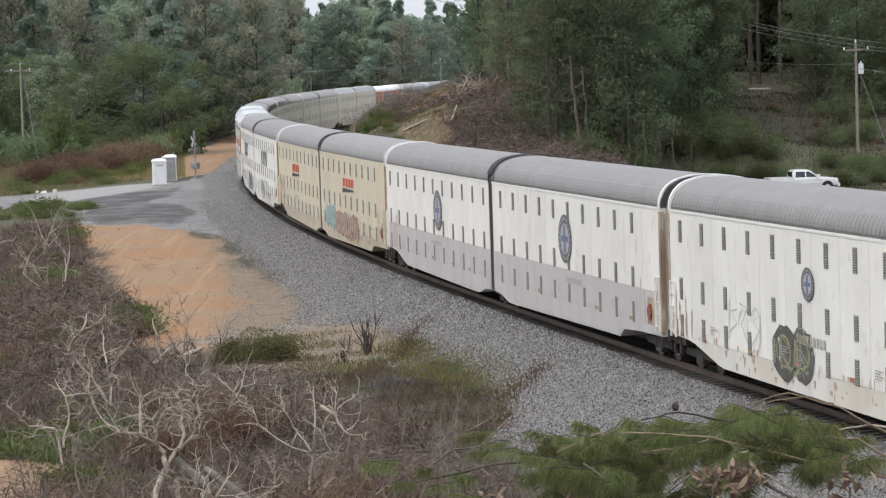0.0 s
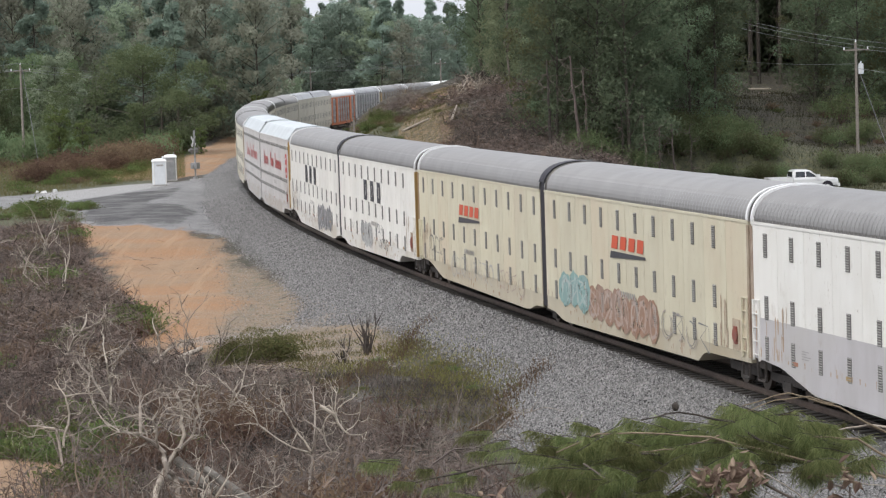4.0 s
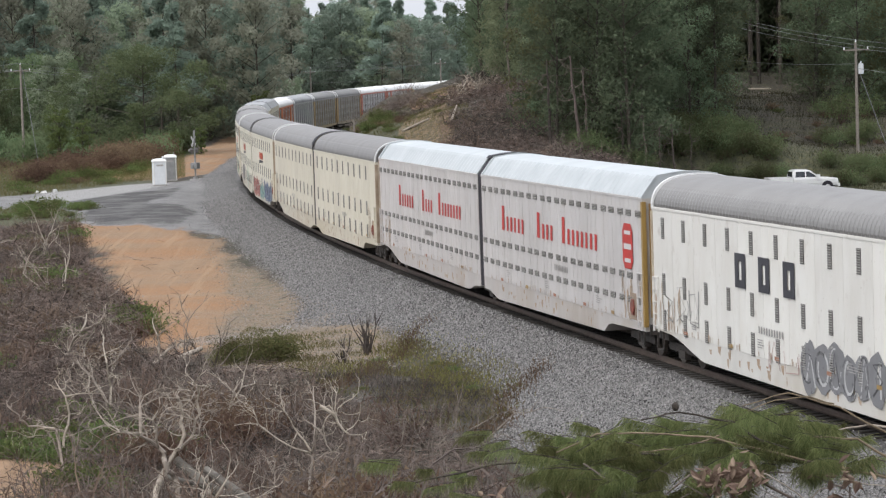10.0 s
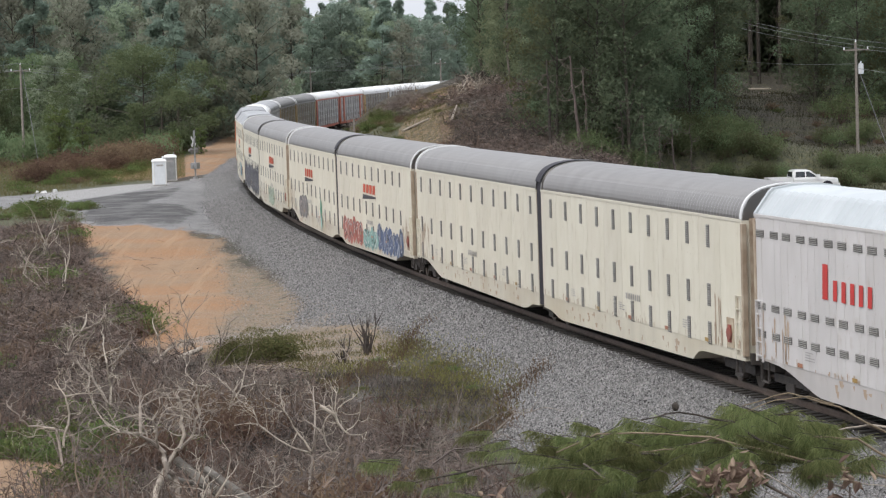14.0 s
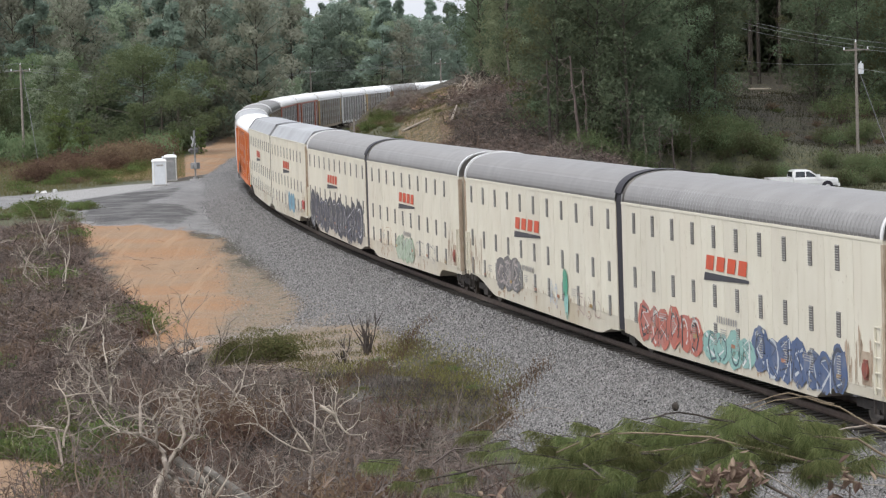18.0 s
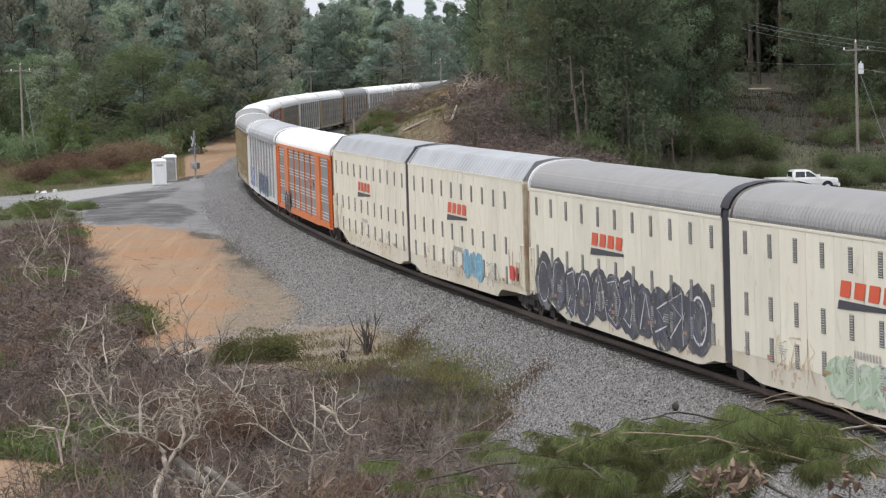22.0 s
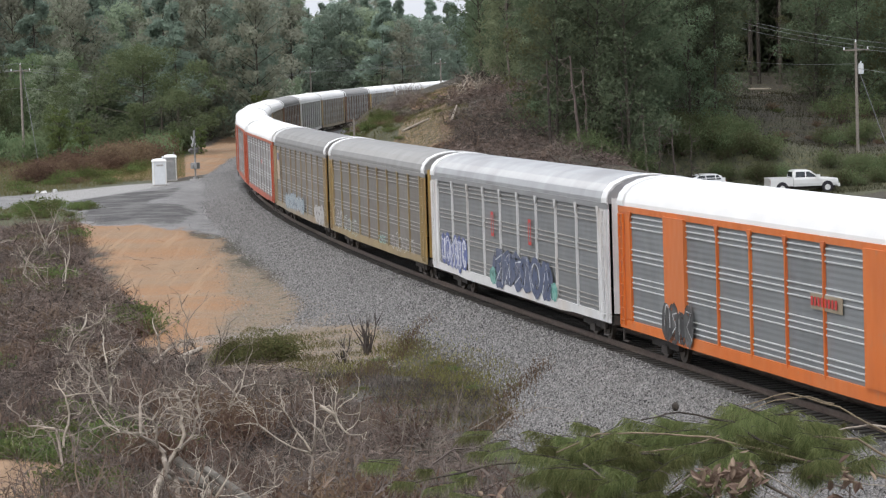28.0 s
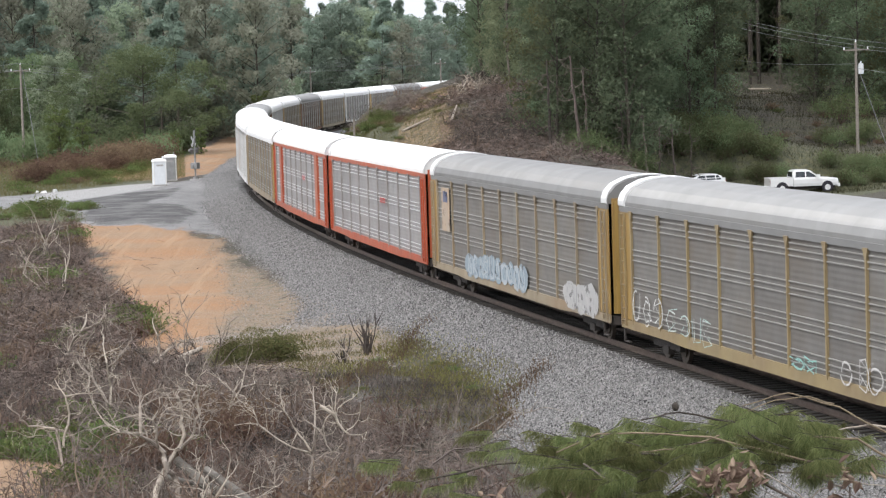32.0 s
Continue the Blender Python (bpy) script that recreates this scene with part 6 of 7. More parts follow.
    bare_tree("bleached dead branches among dark brush", 60, [
        [(-3.3, -1.2), (-3.19, -0.05), (-3.09, 0.81), (-2.97, 1.48), (-3.04, 2.28)], [(-3.09, 0.95), (-3.47, 1.43), (-3.71, 1.97)], [(-2.97, 1.48), (-2.63, 0.87)], [(-2.92, 1.94), (-2.53, 1.66), (-2.19, 1.22)],
        [(-3.93, -1.1), (-3.94, 0.24), (-3.89, 0.77)], [(-3.09, 0.81), (-4.13, 1.38), (-4.38, 1.92)]], (0.04, 0.026, 0.024, 0.045, 0.024), 302, 8, 0.7)
    bare_tree("low bleached dead branches among brush", 74, [
        [(-10.7, -1.5), (-10.88, -0.32), (-11.61, -0.17), (-11.92, 0.13), (-12.11, 0.46)], [(-10.68, -0.8), (-10.54, 0.08), (-10.58, 0.66), (-10.9, 1.08)], [(-10.51, 0.66), (-9.94, 0.68)], [(-10.88, -0.23), (-11.37, -0.3), (-11.62, -0.46)]], (0.042, 0.04, 0.026, 0.022), 303, 7, 0.7)
    bare_tree("forked bleached dead tree among brush", 86, [
        [(-10.9, -1.6), (-11.08, -0.71), (-11.53, -0.03), (-11.89, 0.36)], [(-10.8, -1.5), (-10.87, -0.62), (-10.9, 0.24), (-11.06, 1.0)], [(-10.87, 0.14), (-10.27, 0.64)], [(-11.3, -1.4), (-11.59, -0.5), (-11.53, -0.08)]], (0.055, 0.05, 0.035), 304, 7, 0.8)
    bare_tree("tall bleached dead branch beside the clay", 100, [
        [(-14.7, -1.6), (-14.0, -0.56), (-13.55, 0.04), (-13.4, 0.6)], [(-13.9, -0.45), (-14.15, -0.9), (-14.4, -1.2)], [(-13.55, 0.04), (-12.9, 0.28), (-12.7, 0.6)], [(-13.6, -1.5), (-13.5, -0.6), (-13.0, 0.2)]], (0.07, 0.05, 0.045), 305, 6, 0.9)
    bare_tree("broken stump with bare branch beside the clay", 98, [[(-10.75, -1.6), (-10.7, -1.16), (-10.36, -0.79), (-9.99, -0.48)], [(-10.5, -0.68), (-10.55, -0.03), (-10.74, 0.52)]], (0.12, 0.035), 306, 2, 0.5)
    dead_tree(-19.6, 136, 3.2, 307, "bleached dead branches leaning over brush", (-0.8, 0.0), 0.08, 3)
    dead_tree(-23.5, 158, 3.0, 308, "bleached dead branches leaning over brush", (-0.3, 0.0), 0.07, 3)
    for pts, y, r in (([(-6.34, 0.50), (-5.68, -0.01), (-4.9, -0.4), (-4.0, -0.85)], 62, 0.15), ([(-5.62, 0.35), (-4.96, 0.01), (-4.2, -0.45)], 61.4, 0.12), ([(-6.74, 0.0), (-5.36, -0.25), (-4.1, -0.9)], 62.8, 0.10)):
        lg = tagged(new("log"), "grey felled log leaning in slash", "log", "felled logs")
        lg.matrix_basis = Matrix.Translation((pts[-1][0], y - 1.5, gz(pts[-1][0], y - 1.5)))
        o = lg.matrix_basis.translation
        line = [(a - o.x, 1.5 - 1.5 * i / (len(pts) - 1), b - o.z) for i, (a, b) in enumerate(pts)] + [(0.9, -0.5, -0.15)]
        part("log_trunk", Shape().tube(line, [r * (0.7 + 0.3 * i / len(pts)) for i in range(len(line))], 10), LOG_GREY, lg)
    log(-10.6, 100.0, 0.5, 1.6, 0.13, "short pale log on the clay edge", 0.5)
    log(-2.6, 62.0, -0.7, 1.6, 0.06, "pale peeled branch lying on brush", 0.9)
    # beside the bare clay
    side = lambda x, y: clear_of(x, y, 9) and not lies_in(x, y, DIRT) and not lies_in(x, y, SLOPE_GRASS) and -0.178 < x / y and x < -7.8 - (y - 92) * 0.11
    scatter_copies(brown + grey + dark + thin, spots(rng, 66, -32, -8, 92, 180, side), rng, 0.8, 1.35)
    scatter_copies(pale, spots(rng, 5, -28, -9, 92, 170, side), rng, 0.7, 1.1)
    scatter_copies(weeds, spots(rng, 14, -26, -9, 95, 178, side) + [(-13.8, 120), (-13.4, 117), (-14.2, 122), (-12.8, 114), (-25.5, 186), (-29, 190)], rng)
    scatter_copies(reds, spots(rng, 18, -30, -9, 95, 178, side), rng)
    mat_bush = [bush_kind("low_evergreen", "low matted olive-green evergreen on gravel", LEAF_OLIVE, 0.8, 1.6, 68, 0.05, 2400)]
    # low evergreen mat, stumps and streaks of dry grass on the slope below the ballast
    scatter_copies(mat_bush, [(-7.2, 101.6), (-6.7, 101.8)], rng, 1.35, 1.5)
    scatter_copies(mat_bush, [(-7.9, 101.3), (-7.4, 100.6), (-8.4, 100.9), (-6.3, 102.2), (-6.8, 100.6), (-8.0, 102.6)], rng, 0.7, 1.0)
    scatter_copies(weeds, [(-0.4, 97.6), (0.3, 95), (0.5, 91), (0.9, 89.5), (-2.9, 90.6), (-2.6, 100)], rng, 0.22, 0.36)
    scatter_copies(dark + thin[1:], along((-3.4, 94), (1.0, 86), 16, rng, 1.0) + along((-2.6, 90), (0.8, 83), 10, rng, 0.8), rng, 0.5, 0.8)
    scatter_copies(pale, [(-3.7, 99.3)], rng, 0.5, 0.5)
    for x, y, h in ((-3.1, 102.6, 1.1), (-3.0, 103.4, 1.25), (-3.9, 99.6, 0.8)):
        st = tagged(new("dead_stump"), "dark dead stump with bare stubs on slope", "stump", "stumps on the slope")
        st.matrix_basis = Matrix.Translation((x, y, gz(x, y)))
        sh, r2 = Shape(), np.random.RandomState(int(h * 100))
        for q in range(7):
            d = np.array([r2.normal(0, 0.22), r2.normal(0, 0.2), 1.0])
            branching(sh, r2, np.array([r2.normal(0, 0.06), r2.normal(0, 0.06), -0.1]), d / np.linalg.norm(d), h * r2.uniform(0.5, 1.0), 0.045, 1, 3, 0.1, 0.3)
        part("stub_bundle", sh, TWIG_DARK, st)
    # beyond the crossing
    rusty = [bush_kind("rusty_bush", "rust-brown bush with dying leaves by the road", LEAF_RED, 2.0, 3.0, 164 + i, 0.14, 1300) for i in range(2)]
    olive = [bush_kind("weed_bush", "olive and yellow-green weed bush by the road", LEAF_BRIGHT, 1.3, 2.4, 168 + i, 0.12, 1000) for i in range(2)]
    scatter_copies(rusty, along((-38.5, 250), (-34.5, 285), 16, rng, 1.6) + along((-34.5, 285), (-33.5, 320), 14, rng, 1.6) + along((-37, 262), (-37, 320), 10, rng, 2.0), rng, 0.45, 1.35)
    scatter_copies(olive + weeds, along((-35.5, 246), (-31.0, 268), 14, rng, 1.0) + along((-31.0, 268), (-30.5, 290), 6, rng, 0.8) + along((-31, 200), (-27, 190), 8, rng, 1.2), rng, 0.5, 1.0)
    for k in range(4):
        rk = tagged(new("rubble_block"), "pale broken rubble block beside the road", "rubble", "rubble by the road")
        x, y = -34.8 + 0.5 * k + rng.uniform(-0.3, 0.3), 230 + rng.uniform(-2, 2)
        rk.matrix_basis = pose(x, y, gz(x, y), rng.uniform(-20, 20), rng.uniform(-20, 20), rng.uniform(0, 180))
        a, b, c = rng.uniform(0.1, 0.3), rng.uniform(0.08, 0.2), rng.uniform(0.06, 0.25)
        part("stone", Shape().loft([[(-a, -b, -0.1), (a, -b * 0.8, -0.1), (a * 0.9, b, -0.1), (-a * 0.8, b * 0.9, -0.1)], [(-a * 0.8, -b * 0.7, c), (a * 0.7, -b * 0.7, c * 0.8), (a * 0.7, b * 0.7, c * 1.1), (-a * 0.6, b * 0.6, c)]], True, True), PALEPOST, rk)
    beyond = lambda x, y: clear_of(x, y, 12) and x / y > -0.18 and not lies_in(x, y, FAR_DIRT) and not lies_in(x, y, APRON) and x < -27
    scatter_copies(reds + weeds, spots(rng, 30, -56, -25, 250, 335, beyond), rng, 1.0, 1.9)
    scatter_copies(shrubs, spots(rng, 26, -58, -30, 300, 345, beyond), rng, 0.9, 1.7)
    scatter_copies(weeds + reds, spots(rng, 22, -50, -29, 228, 300, beyond), rng, 0.7, 1.3)
    scatter_copies(weeds, spots(rng, 14, -50, -24, 188, 204, lambda x, y: x / y > -0.17 and x < -26), rng, 0.7, 1.1)
    # bank and hill inside the curve
    scatter_copies(brown + grey + dark + dark, spots(rng, 34, 1, 13, 206, 262, lambda x, y: clear_of(x, y, 9) and 0.004 < x / y < 0.05), rng, 1.0, 1.7)
    scatter_copies(dark + brown, spots(rng, 22, -7, 8, 262, 300, lambda x, y: clear_of(x, y, 11)), rng, 0.6, 1.2)
    scatter_copies(pale + brown, spots(rng, 12, 1.5, 7, 278, 292, lambda x, y: clear_of(x, y, 8)), rng, 1.1, 1.7)
    scatter_copies(dark + brown, spots(rng, 18, -8, -1, 280, 318, lambda x, y: clear_of(x, y, 12)), rng, 0.7, 1.1)
    scatter_copies(weeds + weeds + reds, spots(rng, 30, -10, 1, 226, 300, lambda x, y: clear_of(x, y, 8)), rng, 0.6, 1.1)
    tall = [brush_kind("dead_brush_heap", "tall dark heap of dead brush on the bank", 2.1, 4.2, 185 + i, TWIG_DARK, 44, 0.024, 0.8) for i in range(2)]
    heap = [brush_kind("branch_pile", "pile of bleached cut branches on the bank", 2.6, 3.4, 188, PALE_WOOD, 34, 0.035, 0.9)]
    greyb = [brush_kind("leafless_bush", "grey-purple leafless bush on the bank", 1.6, 2.6, 189 + i, TWIG_GREY, 40, 0.014, 0.5) for i in range(2)]
    scatter_copies(tall, along((3.0, 228), (11.5, 236), 9, rng, 2.0) + along((4.5, 246), (10.5, 250), 7, rng, 2.0) + along((2.4, 240), (4.0, 222), 5, rng, 0.8), rng, 0.8, 1.2)
    scatter_copies(heap + tall, [(4.2, 309), (5.4, 313), (6.4, 318), (3.6, 305), (5.2, 304)], rng, 0.9, 1.3)
    scatter_copies(greyb, along((-5.0, 286), (-2.4, 322), 10, rng, 0.9) + [(-8.2, 284), (-7.4, 290)], rng, 0.9, 1.5)
    scatter_copies(olive + weeds, along((-8.4, 272), (-4.4, 272), 9, rng, 1.4) + along((-7.0, 280), (-4.4, 286), 6, rng, 1.0), rng, 0.6, 1.0)
    post = tagged(new("marker_post"), "grey wooden marker post beside the track", "post")
    post.matrix_basis = Matrix.Translation((-8.6, 272, gz(-8.6, 272)))
    part("shaft", Shape().box(-0.1, 0.1, -0.1, 0.1, -0.3, 2.2), POLE, post)
    log(-3.6, 262, 0.5, 3.0, 0.13, "pale felled log on the bank")
    log(1.2, 262, 1.3, 2.2, 0.13, "pale felled log on the bank", 0.8)
    scrub = [bush_kind("shrub", "dull green scrub at the foot of the hill", SCRUB, 2.1, 2.8, 266 + i, 0.125, 1300) for i in range(2)]
    scatter_copies(scrub, spots(rng, 40, 9, 26, 218, 240, lambda x, y: x / y > 0.05 and not (16 < x < 36 and y < 231)), rng, 0.7, 1.2)
    scatter_copies(scrub, along((17.6, 231), (29, 231.5), 26, rng, 0.9) + along((33.5, 231), (41, 232), 12, rng, 0.9) + along((18, 235), (28, 237), 16, rng, 1.6), rng, 0.55, 0.95)
    scatter_copies(scrub, along((12, 224), (19.5, 225), 12, rng, 1.0) + along((14, 221), (19, 222), 6, rng, 1.0) + along((23.6, 228), (29.5, 228.6), 8, rng, 0.5) + along((33.8, 227.5), (41, 229), 9, rng, 0.6), rng, 0.45, 0.8)
    scatter_copies(scrub, spots(rng, 22, 35, 50, 242, 266, lambda x, y: x / y > 0.142), rng, 0.6, 1.2)
    scatter_copies(dark, spots(rng, 40, 22, 50, 244, 285, lambda x, y: x / y > 0.10), rng, 0.5, 0.9)
    scatter_copies(weeds + reds, spots(rng, 18, 24, 46, 232, 285, lambda x, y: x / y > 0.10), rng, 0.4, 0.9)


def grass_tufts(name, label, n, where, blade, leaf, seed):
    """Short blades scattered over a stretch of ground."""
    rng = np.random.RandomState(seed)
    x, y = where(rng, n)
    n = len(x)
    z = ground_height(x, y)
    a, h = rng.uniform(0, 6.28, n), blade * rng.uniform(0.4, 1.3, n)
    w = 0.014 + 0.01 * rng.uniform(0, 1, n)
    lx, ly = rng.normal(0, 0.5, n) * h, rng.normal(0, 0.5, n) * h
    v = np.stack([np.stack([x - np.cos(a) * w, y - np.sin(a) * w, z - 0.02], -1), np.stack([x + np.cos(a) * w, y + np.sin(a) * w, z - 0.02], -1), np.stack([x + lx, y + ly, z + h], -1)], 1).reshape(-1, 3)
    me = bpy.data.meshes.new(name)
    me.from_pydata(v.tolist(), [], np.arange(3 * n).reshape(-1, 3).tolist())
    me.materials.append(leaf)
    tagged(new(name, me), label, "grass", kind="stuff")


def on_slope(rng, n):
    out = np.empty((0, 2))
    while len(out) < n:
        p = np.stack([rng.uniform(-9, 4, 4 * n), rng.uniform(80, 118, 4 * n)], -1)
        keep = inside(p[:, 0], p[:, 1], SLOPE_GRASS) & (waves(p[:, 0], p[:, 1] * 0.45, 4, 31) + rng.uniform(-0.9, 0.9, 4 * n) > 0.0)
        out = np.concatenate([out, p[keep]])
    return out[:n, 0], out[:n, 1]


def on_clearing(rng, n):
    return rng.uniform(18, 50, n), 222 + 60 * rng.uniform(0, 1, n) ** 1.3


def by_crossing(rng, n):
    y = rng.uniform(250, 335, n)
    return -y * rng.uniform(0.095, 0.18, n), y


def by_road(rng, n):
    y = rng.uniform(196, 252, n)
    x = -y * rng.uniform(0.105, 0.178, n)
    keep = ~inside(x, y, APRON) & ~inside(x, y, PALE_GRAVEL) & ~inside(x, y, DIRT)
    return x[keep], y[keep]


def bright_patches(rng, n):
    """Tufty spots of fresh grass on the gravelly slope."""
    spot = np.array([(-0.8, 97.5), (0.1, 95.0), (0.5, 91.5), (0.9, 88.5), (-1.6, 102.0), (-3.4, 97.0)])[rng.randint(0, 6, n)]
    return spot[:, 0] + rng.normal(0, 0.65, n), spot[:, 1] + rng.normal(0, 2.2, n)


def dry_streaks(rng, n):
    ends = np.array([[(-3.6, 91.0), (-1.9, 101.0)], [(-2.0, 101.0), (-0.8, 107.5)], [(0.9, 80.0), (2.0, 86.0)], [(2.0, 86.5), (2.9, 90.0)], [(-4.4, 90), (-2.9, 97)]])
    k, u = rng.randint(0, 5, n), rng.uniform(0, 1, n)[:, None]
    p = ends[k, 0] * (1 - u) + ends[k, 1] * u
    return p[:, 0] + rng.normal(0, 0.28, n) + 0.25 * np.sin(p[:, 1]), p[:, 1] + rng.normal(0, 0.6, n)


def twig_litter(name, label, n, where, length, thick, pile, seed):
    """Dead sticks lying and leaning over one another, too many to count."""
    rng = np.random.RandomState(seed)
    x, y = where(rng, n)
    heap = np.clip(0.5 + 0.6 * waves(x, y, 6, 40) + 0.4 * waves(x, y, 2.2, 41), 0.08, 1.5) * pile
    z = ground_height(x, y) + heap * rng.uniform(0, 1, n)
    d = rng.normal(size=(n, 3)) * [1, 1, 0.55]
    d /= np.linalg.norm(d, axis=1)[:, None]
    L = length * rng.uniform(0.3, 1.3, (n, 1))
    b = np.cross(d, rng.normal(size=(n, 3)))
    b = b / np.linalg.norm(b, axis=1)[:, None] * thick * rng.uniform(0.4, 1.5, (n, 1))
    c = np.stack([x, y, z], -1)
    bend = rng.normal(size=(n, 3)) * L * 0.12
    v = np.stack([c - d * L + b, c - d * L - b, c + bend + b * 0.8, c + bend - b * 0.8, c + d * L], 1).reshape(-1, 3)
    i = np.arange(n)[:, None] * 5
    f = [tuple(q) for q in (i + np.array([0, 1, 3, 2])).tolist()] + [tuple(q) for q in (i + np.array([2, 3, 4])).tolist()]
    me = bpy.data.meshes.new(name)
    me.from_pydata(v.tolist(), [], f)
    me.materials.append(LITTER)
    tagged(new(name, me), label, "twig litter", kind="stuff")


def on_low_bank(rng, n):
    out = np.empty((0, 2))
    while len(out) < n:
        p = np.stack([rng.uniform(-18, 2.5, 4 * n), 44 + 56 * rng.uniform(0, 1, 4 * n) ** 0.8], -1)
        v = p[:, 0] / p[:, 1]
        keep = (v > -0.18) & (v < 0.02) & ~inside(p[:, 0], p[:, 1], SLOPE_GRASS) & ~inside(p[:, 0], p[:, 1], DIRT) & (np.abs(beside(p[:, 0], p[:, 1])[1]) > 9) & ~((p[:, 0] < -10.8) & (p[:, 1] > 67) & (p[:, 1] < 77) & (rng.uniform(0, 1, len(p)) < 0.85))
        out = np.concatenate([out, p[keep]])
    return out[:n, 0], out[:n, 1]


def on_left_flat(rng, n):
    out = np.empty((0, 2))
    while len(out) < n:
        p = np.stack([rng.uniform(-34, -8, 4 * n), rng.uniform(96, 178, 4 * n)], -1)
        v = p[:, 0] / p[:, 1]
        keep = (v > -0.175) & ~inside(p[:, 0], p[:, 1], SLOPE_GRASS) & ~inside(p[:, 0], p[:, 1], DIRT) & (p[:, 0] < -9 - (p[:, 1] - 92) * 0.11)
        out = np.concatenate([out, p[keep]])
    return out[:n, 0], out[:n, 1]


def on_clay(rng, n):
    x, y = rng.uniform(-26, -5, 12 * n), rng.uniform(100, 186, 12 * n)
    keep = inside(x, y, DIRT) | inside(x, y, TAN_DIRT)
    return x[keep][:n], y[keep][:n]


def on_inner_bank(rng, n):
    out = np.empty((0, 2))
    while len(out) < n:
        p = np.stack([rng.uniform(-6, 15, 4 * n), rng.uniform(205, 300, 4 * n)], -1)
        keep = (np.abs(beside(p[:, 0], p[:, 1])[1]) > 11) & ((p[:, 0] / p[:, 1] > 0.004) | (p[:, 1] > 282)) & (waves(p[:, 0], p[:, 1], 12, 44) > -0.35)
        out = np.concatenate([out, p[keep]])
    return out[:n, 0], out[:n, 1]


def on_bank_top(rng, n):
    return rng.uniform(-9, 3, n), rng.uniform(250, 325, n)


grow_brush()
for q, (v, y, h, r, lean, mat_) in enumerate(((0.0265, 292, 14.0, 0.12, 0.0, TWIG_GREY), (0.031, 294, 15.0, 0.10, 0.01, TWIG_GREY), (0.0412, 220, 7.4, 0.16, -0.01, BARK), (0.0437, 221, 6.2, 0.13, 0.02, BARK), (0.0525, 219, 8.0, 0.16, -0.09, TWIG_GREY),
                                              (0.0550, 220, 7.0, 0.13, -0.03, TWIG_GREY), (0.0680, 219, 5.6, 0.11, 0.0, BARK), (0.0770, 219, 5.4, 0.11, -0.04, TWIG_GREY), (0.0815, 220, 5.0, 0.09, 0.03, TWIG_GREY), (0.0870, 221, 5.6, 0.10, -0.02, TWIG_GREY), (0.0930, 222, 5.2, 0.10, 0.02, BARK),
                                              (0.116, 287, 12, 0.16, 0.0, BARK), (0.1275, 286, 14, 0.2, 0.0, BARK), (0.1345, 288, 13, 0.15, 0.0, BARK), (0.1415, 287, 14, 0.2, 0.01, BARK))):
    bare_trunk(v * y, y, h, r, lean, 700 + q, "grey bare snag with broken stubs in the woods" if mat_ is TWIG_GREY else "dark bare trunk standing before dense woods", mat_)
log(32.4, 281.0, -0.9, 3.2, 0.10, "pale dead trunk lying in the hillside clearing", 0.6)
log(33.0, 277.5, 0.1, 1.6, 0.07, "pale dead branch lying in the hillside clearing", 0.1)
twig_litter("twig_litter", "dense brown and grey dead twigs over the bank", 50000, on_low_bank, 0.34, 0.008, 0.55, 11)
twig_litter("twig_litter", "dense brown and grey dead twigs beside the clay", 40000, on_left_flat, 0.55, 0.012, 0.72, 12)
twig_litter("twig_litter", "brown logging slash heaped on the inner bank", 34000, on_inner_bank, 0.6, 0.017, 1.1, 13)
twig_litter("twig_litter", "sparse dead twigs lying on the bare clay", 150, on_clay, 0.45, 0.012, 0.03, 14)
grass_tufts("dry_grass", "brown dry grass in streaks down the slope", 3400, dry_streaks, 0.16, GRASS_BROWN, 4)
grass_tufts("dry_grass", "thin yellow-green grass on gravelly slope", 12000, on_slope, 0.13, GRASS, 1)
grass_tufts("rough_grass", "rough grass in the hillside clearing", 22000, on_clearing, 0.4, GRASS_SHADED, 2)
grass_tufts("fresh_grass", "yellow-green grass tufts on the slope", 3600, bright_patches, 0.15, GRASS_YELLOW, 8)
grass_tufts("rough_grass", "rough weedy grass beside the road", 16000, by_road, 0.32, GRASS_OLIVE, 7)
grass_tufts("rough_grass", "rough grass on the inner bank", 12000, on_bank_top, 0.4, GRASS_OLIVE, 6)
grass_tufts("rough_grass", "rough weedy grass beyond the crossing", 22000, by_crossing, 0.5, GRASS_OLIVE, 3)


# ---- poles and wires ----
def pole(name, x, y, top, label, arms=1, can=False, span=1.15):
    z = gz(x, y)
    p = tagged(new(name), label, "utility pole")
    p.matrix_basis = Matrix.Translation((x, y, z))
    h = top - z
    part("post", Shape().tube([(0, 0, -0.5), (0, 0, h * 0.5), (0, 0, h)], [0.16, 0.14, 0.11], 10), POLE, p)
    for i in range(arms):
        zz = h - 0.75 - 0.9 * i
        part("crossarm", Shape().box(-span, span, -0.16, -0.06, zz, zz + 0.12), POLE, p)
        for dx in (0.1 - span, span - 0.1):
            part("insulator", Shape().disc((dx, -0.11, zz + 0.22), 0.06, 0.22, 8, "z"), PLASTIC, p)
    part("insulator", Shape().disc((0, 0, h + 0.12), 0.06, 0.24, 8, "z"), PLASTIC, p)
    if can:
        part("transformer", Shape().disc((0.42, -0.05, h - 2.4), 0.24, 0.85, 14, "z").disc((0.42, -0.05, h - 1.85), 0.06, 0.3, 8, "z").disc((0.42, -0.05, h - 1.94), 0.2, 0.1, 14, "z"), PLASTIC, p, "grey transformer can")
    return p


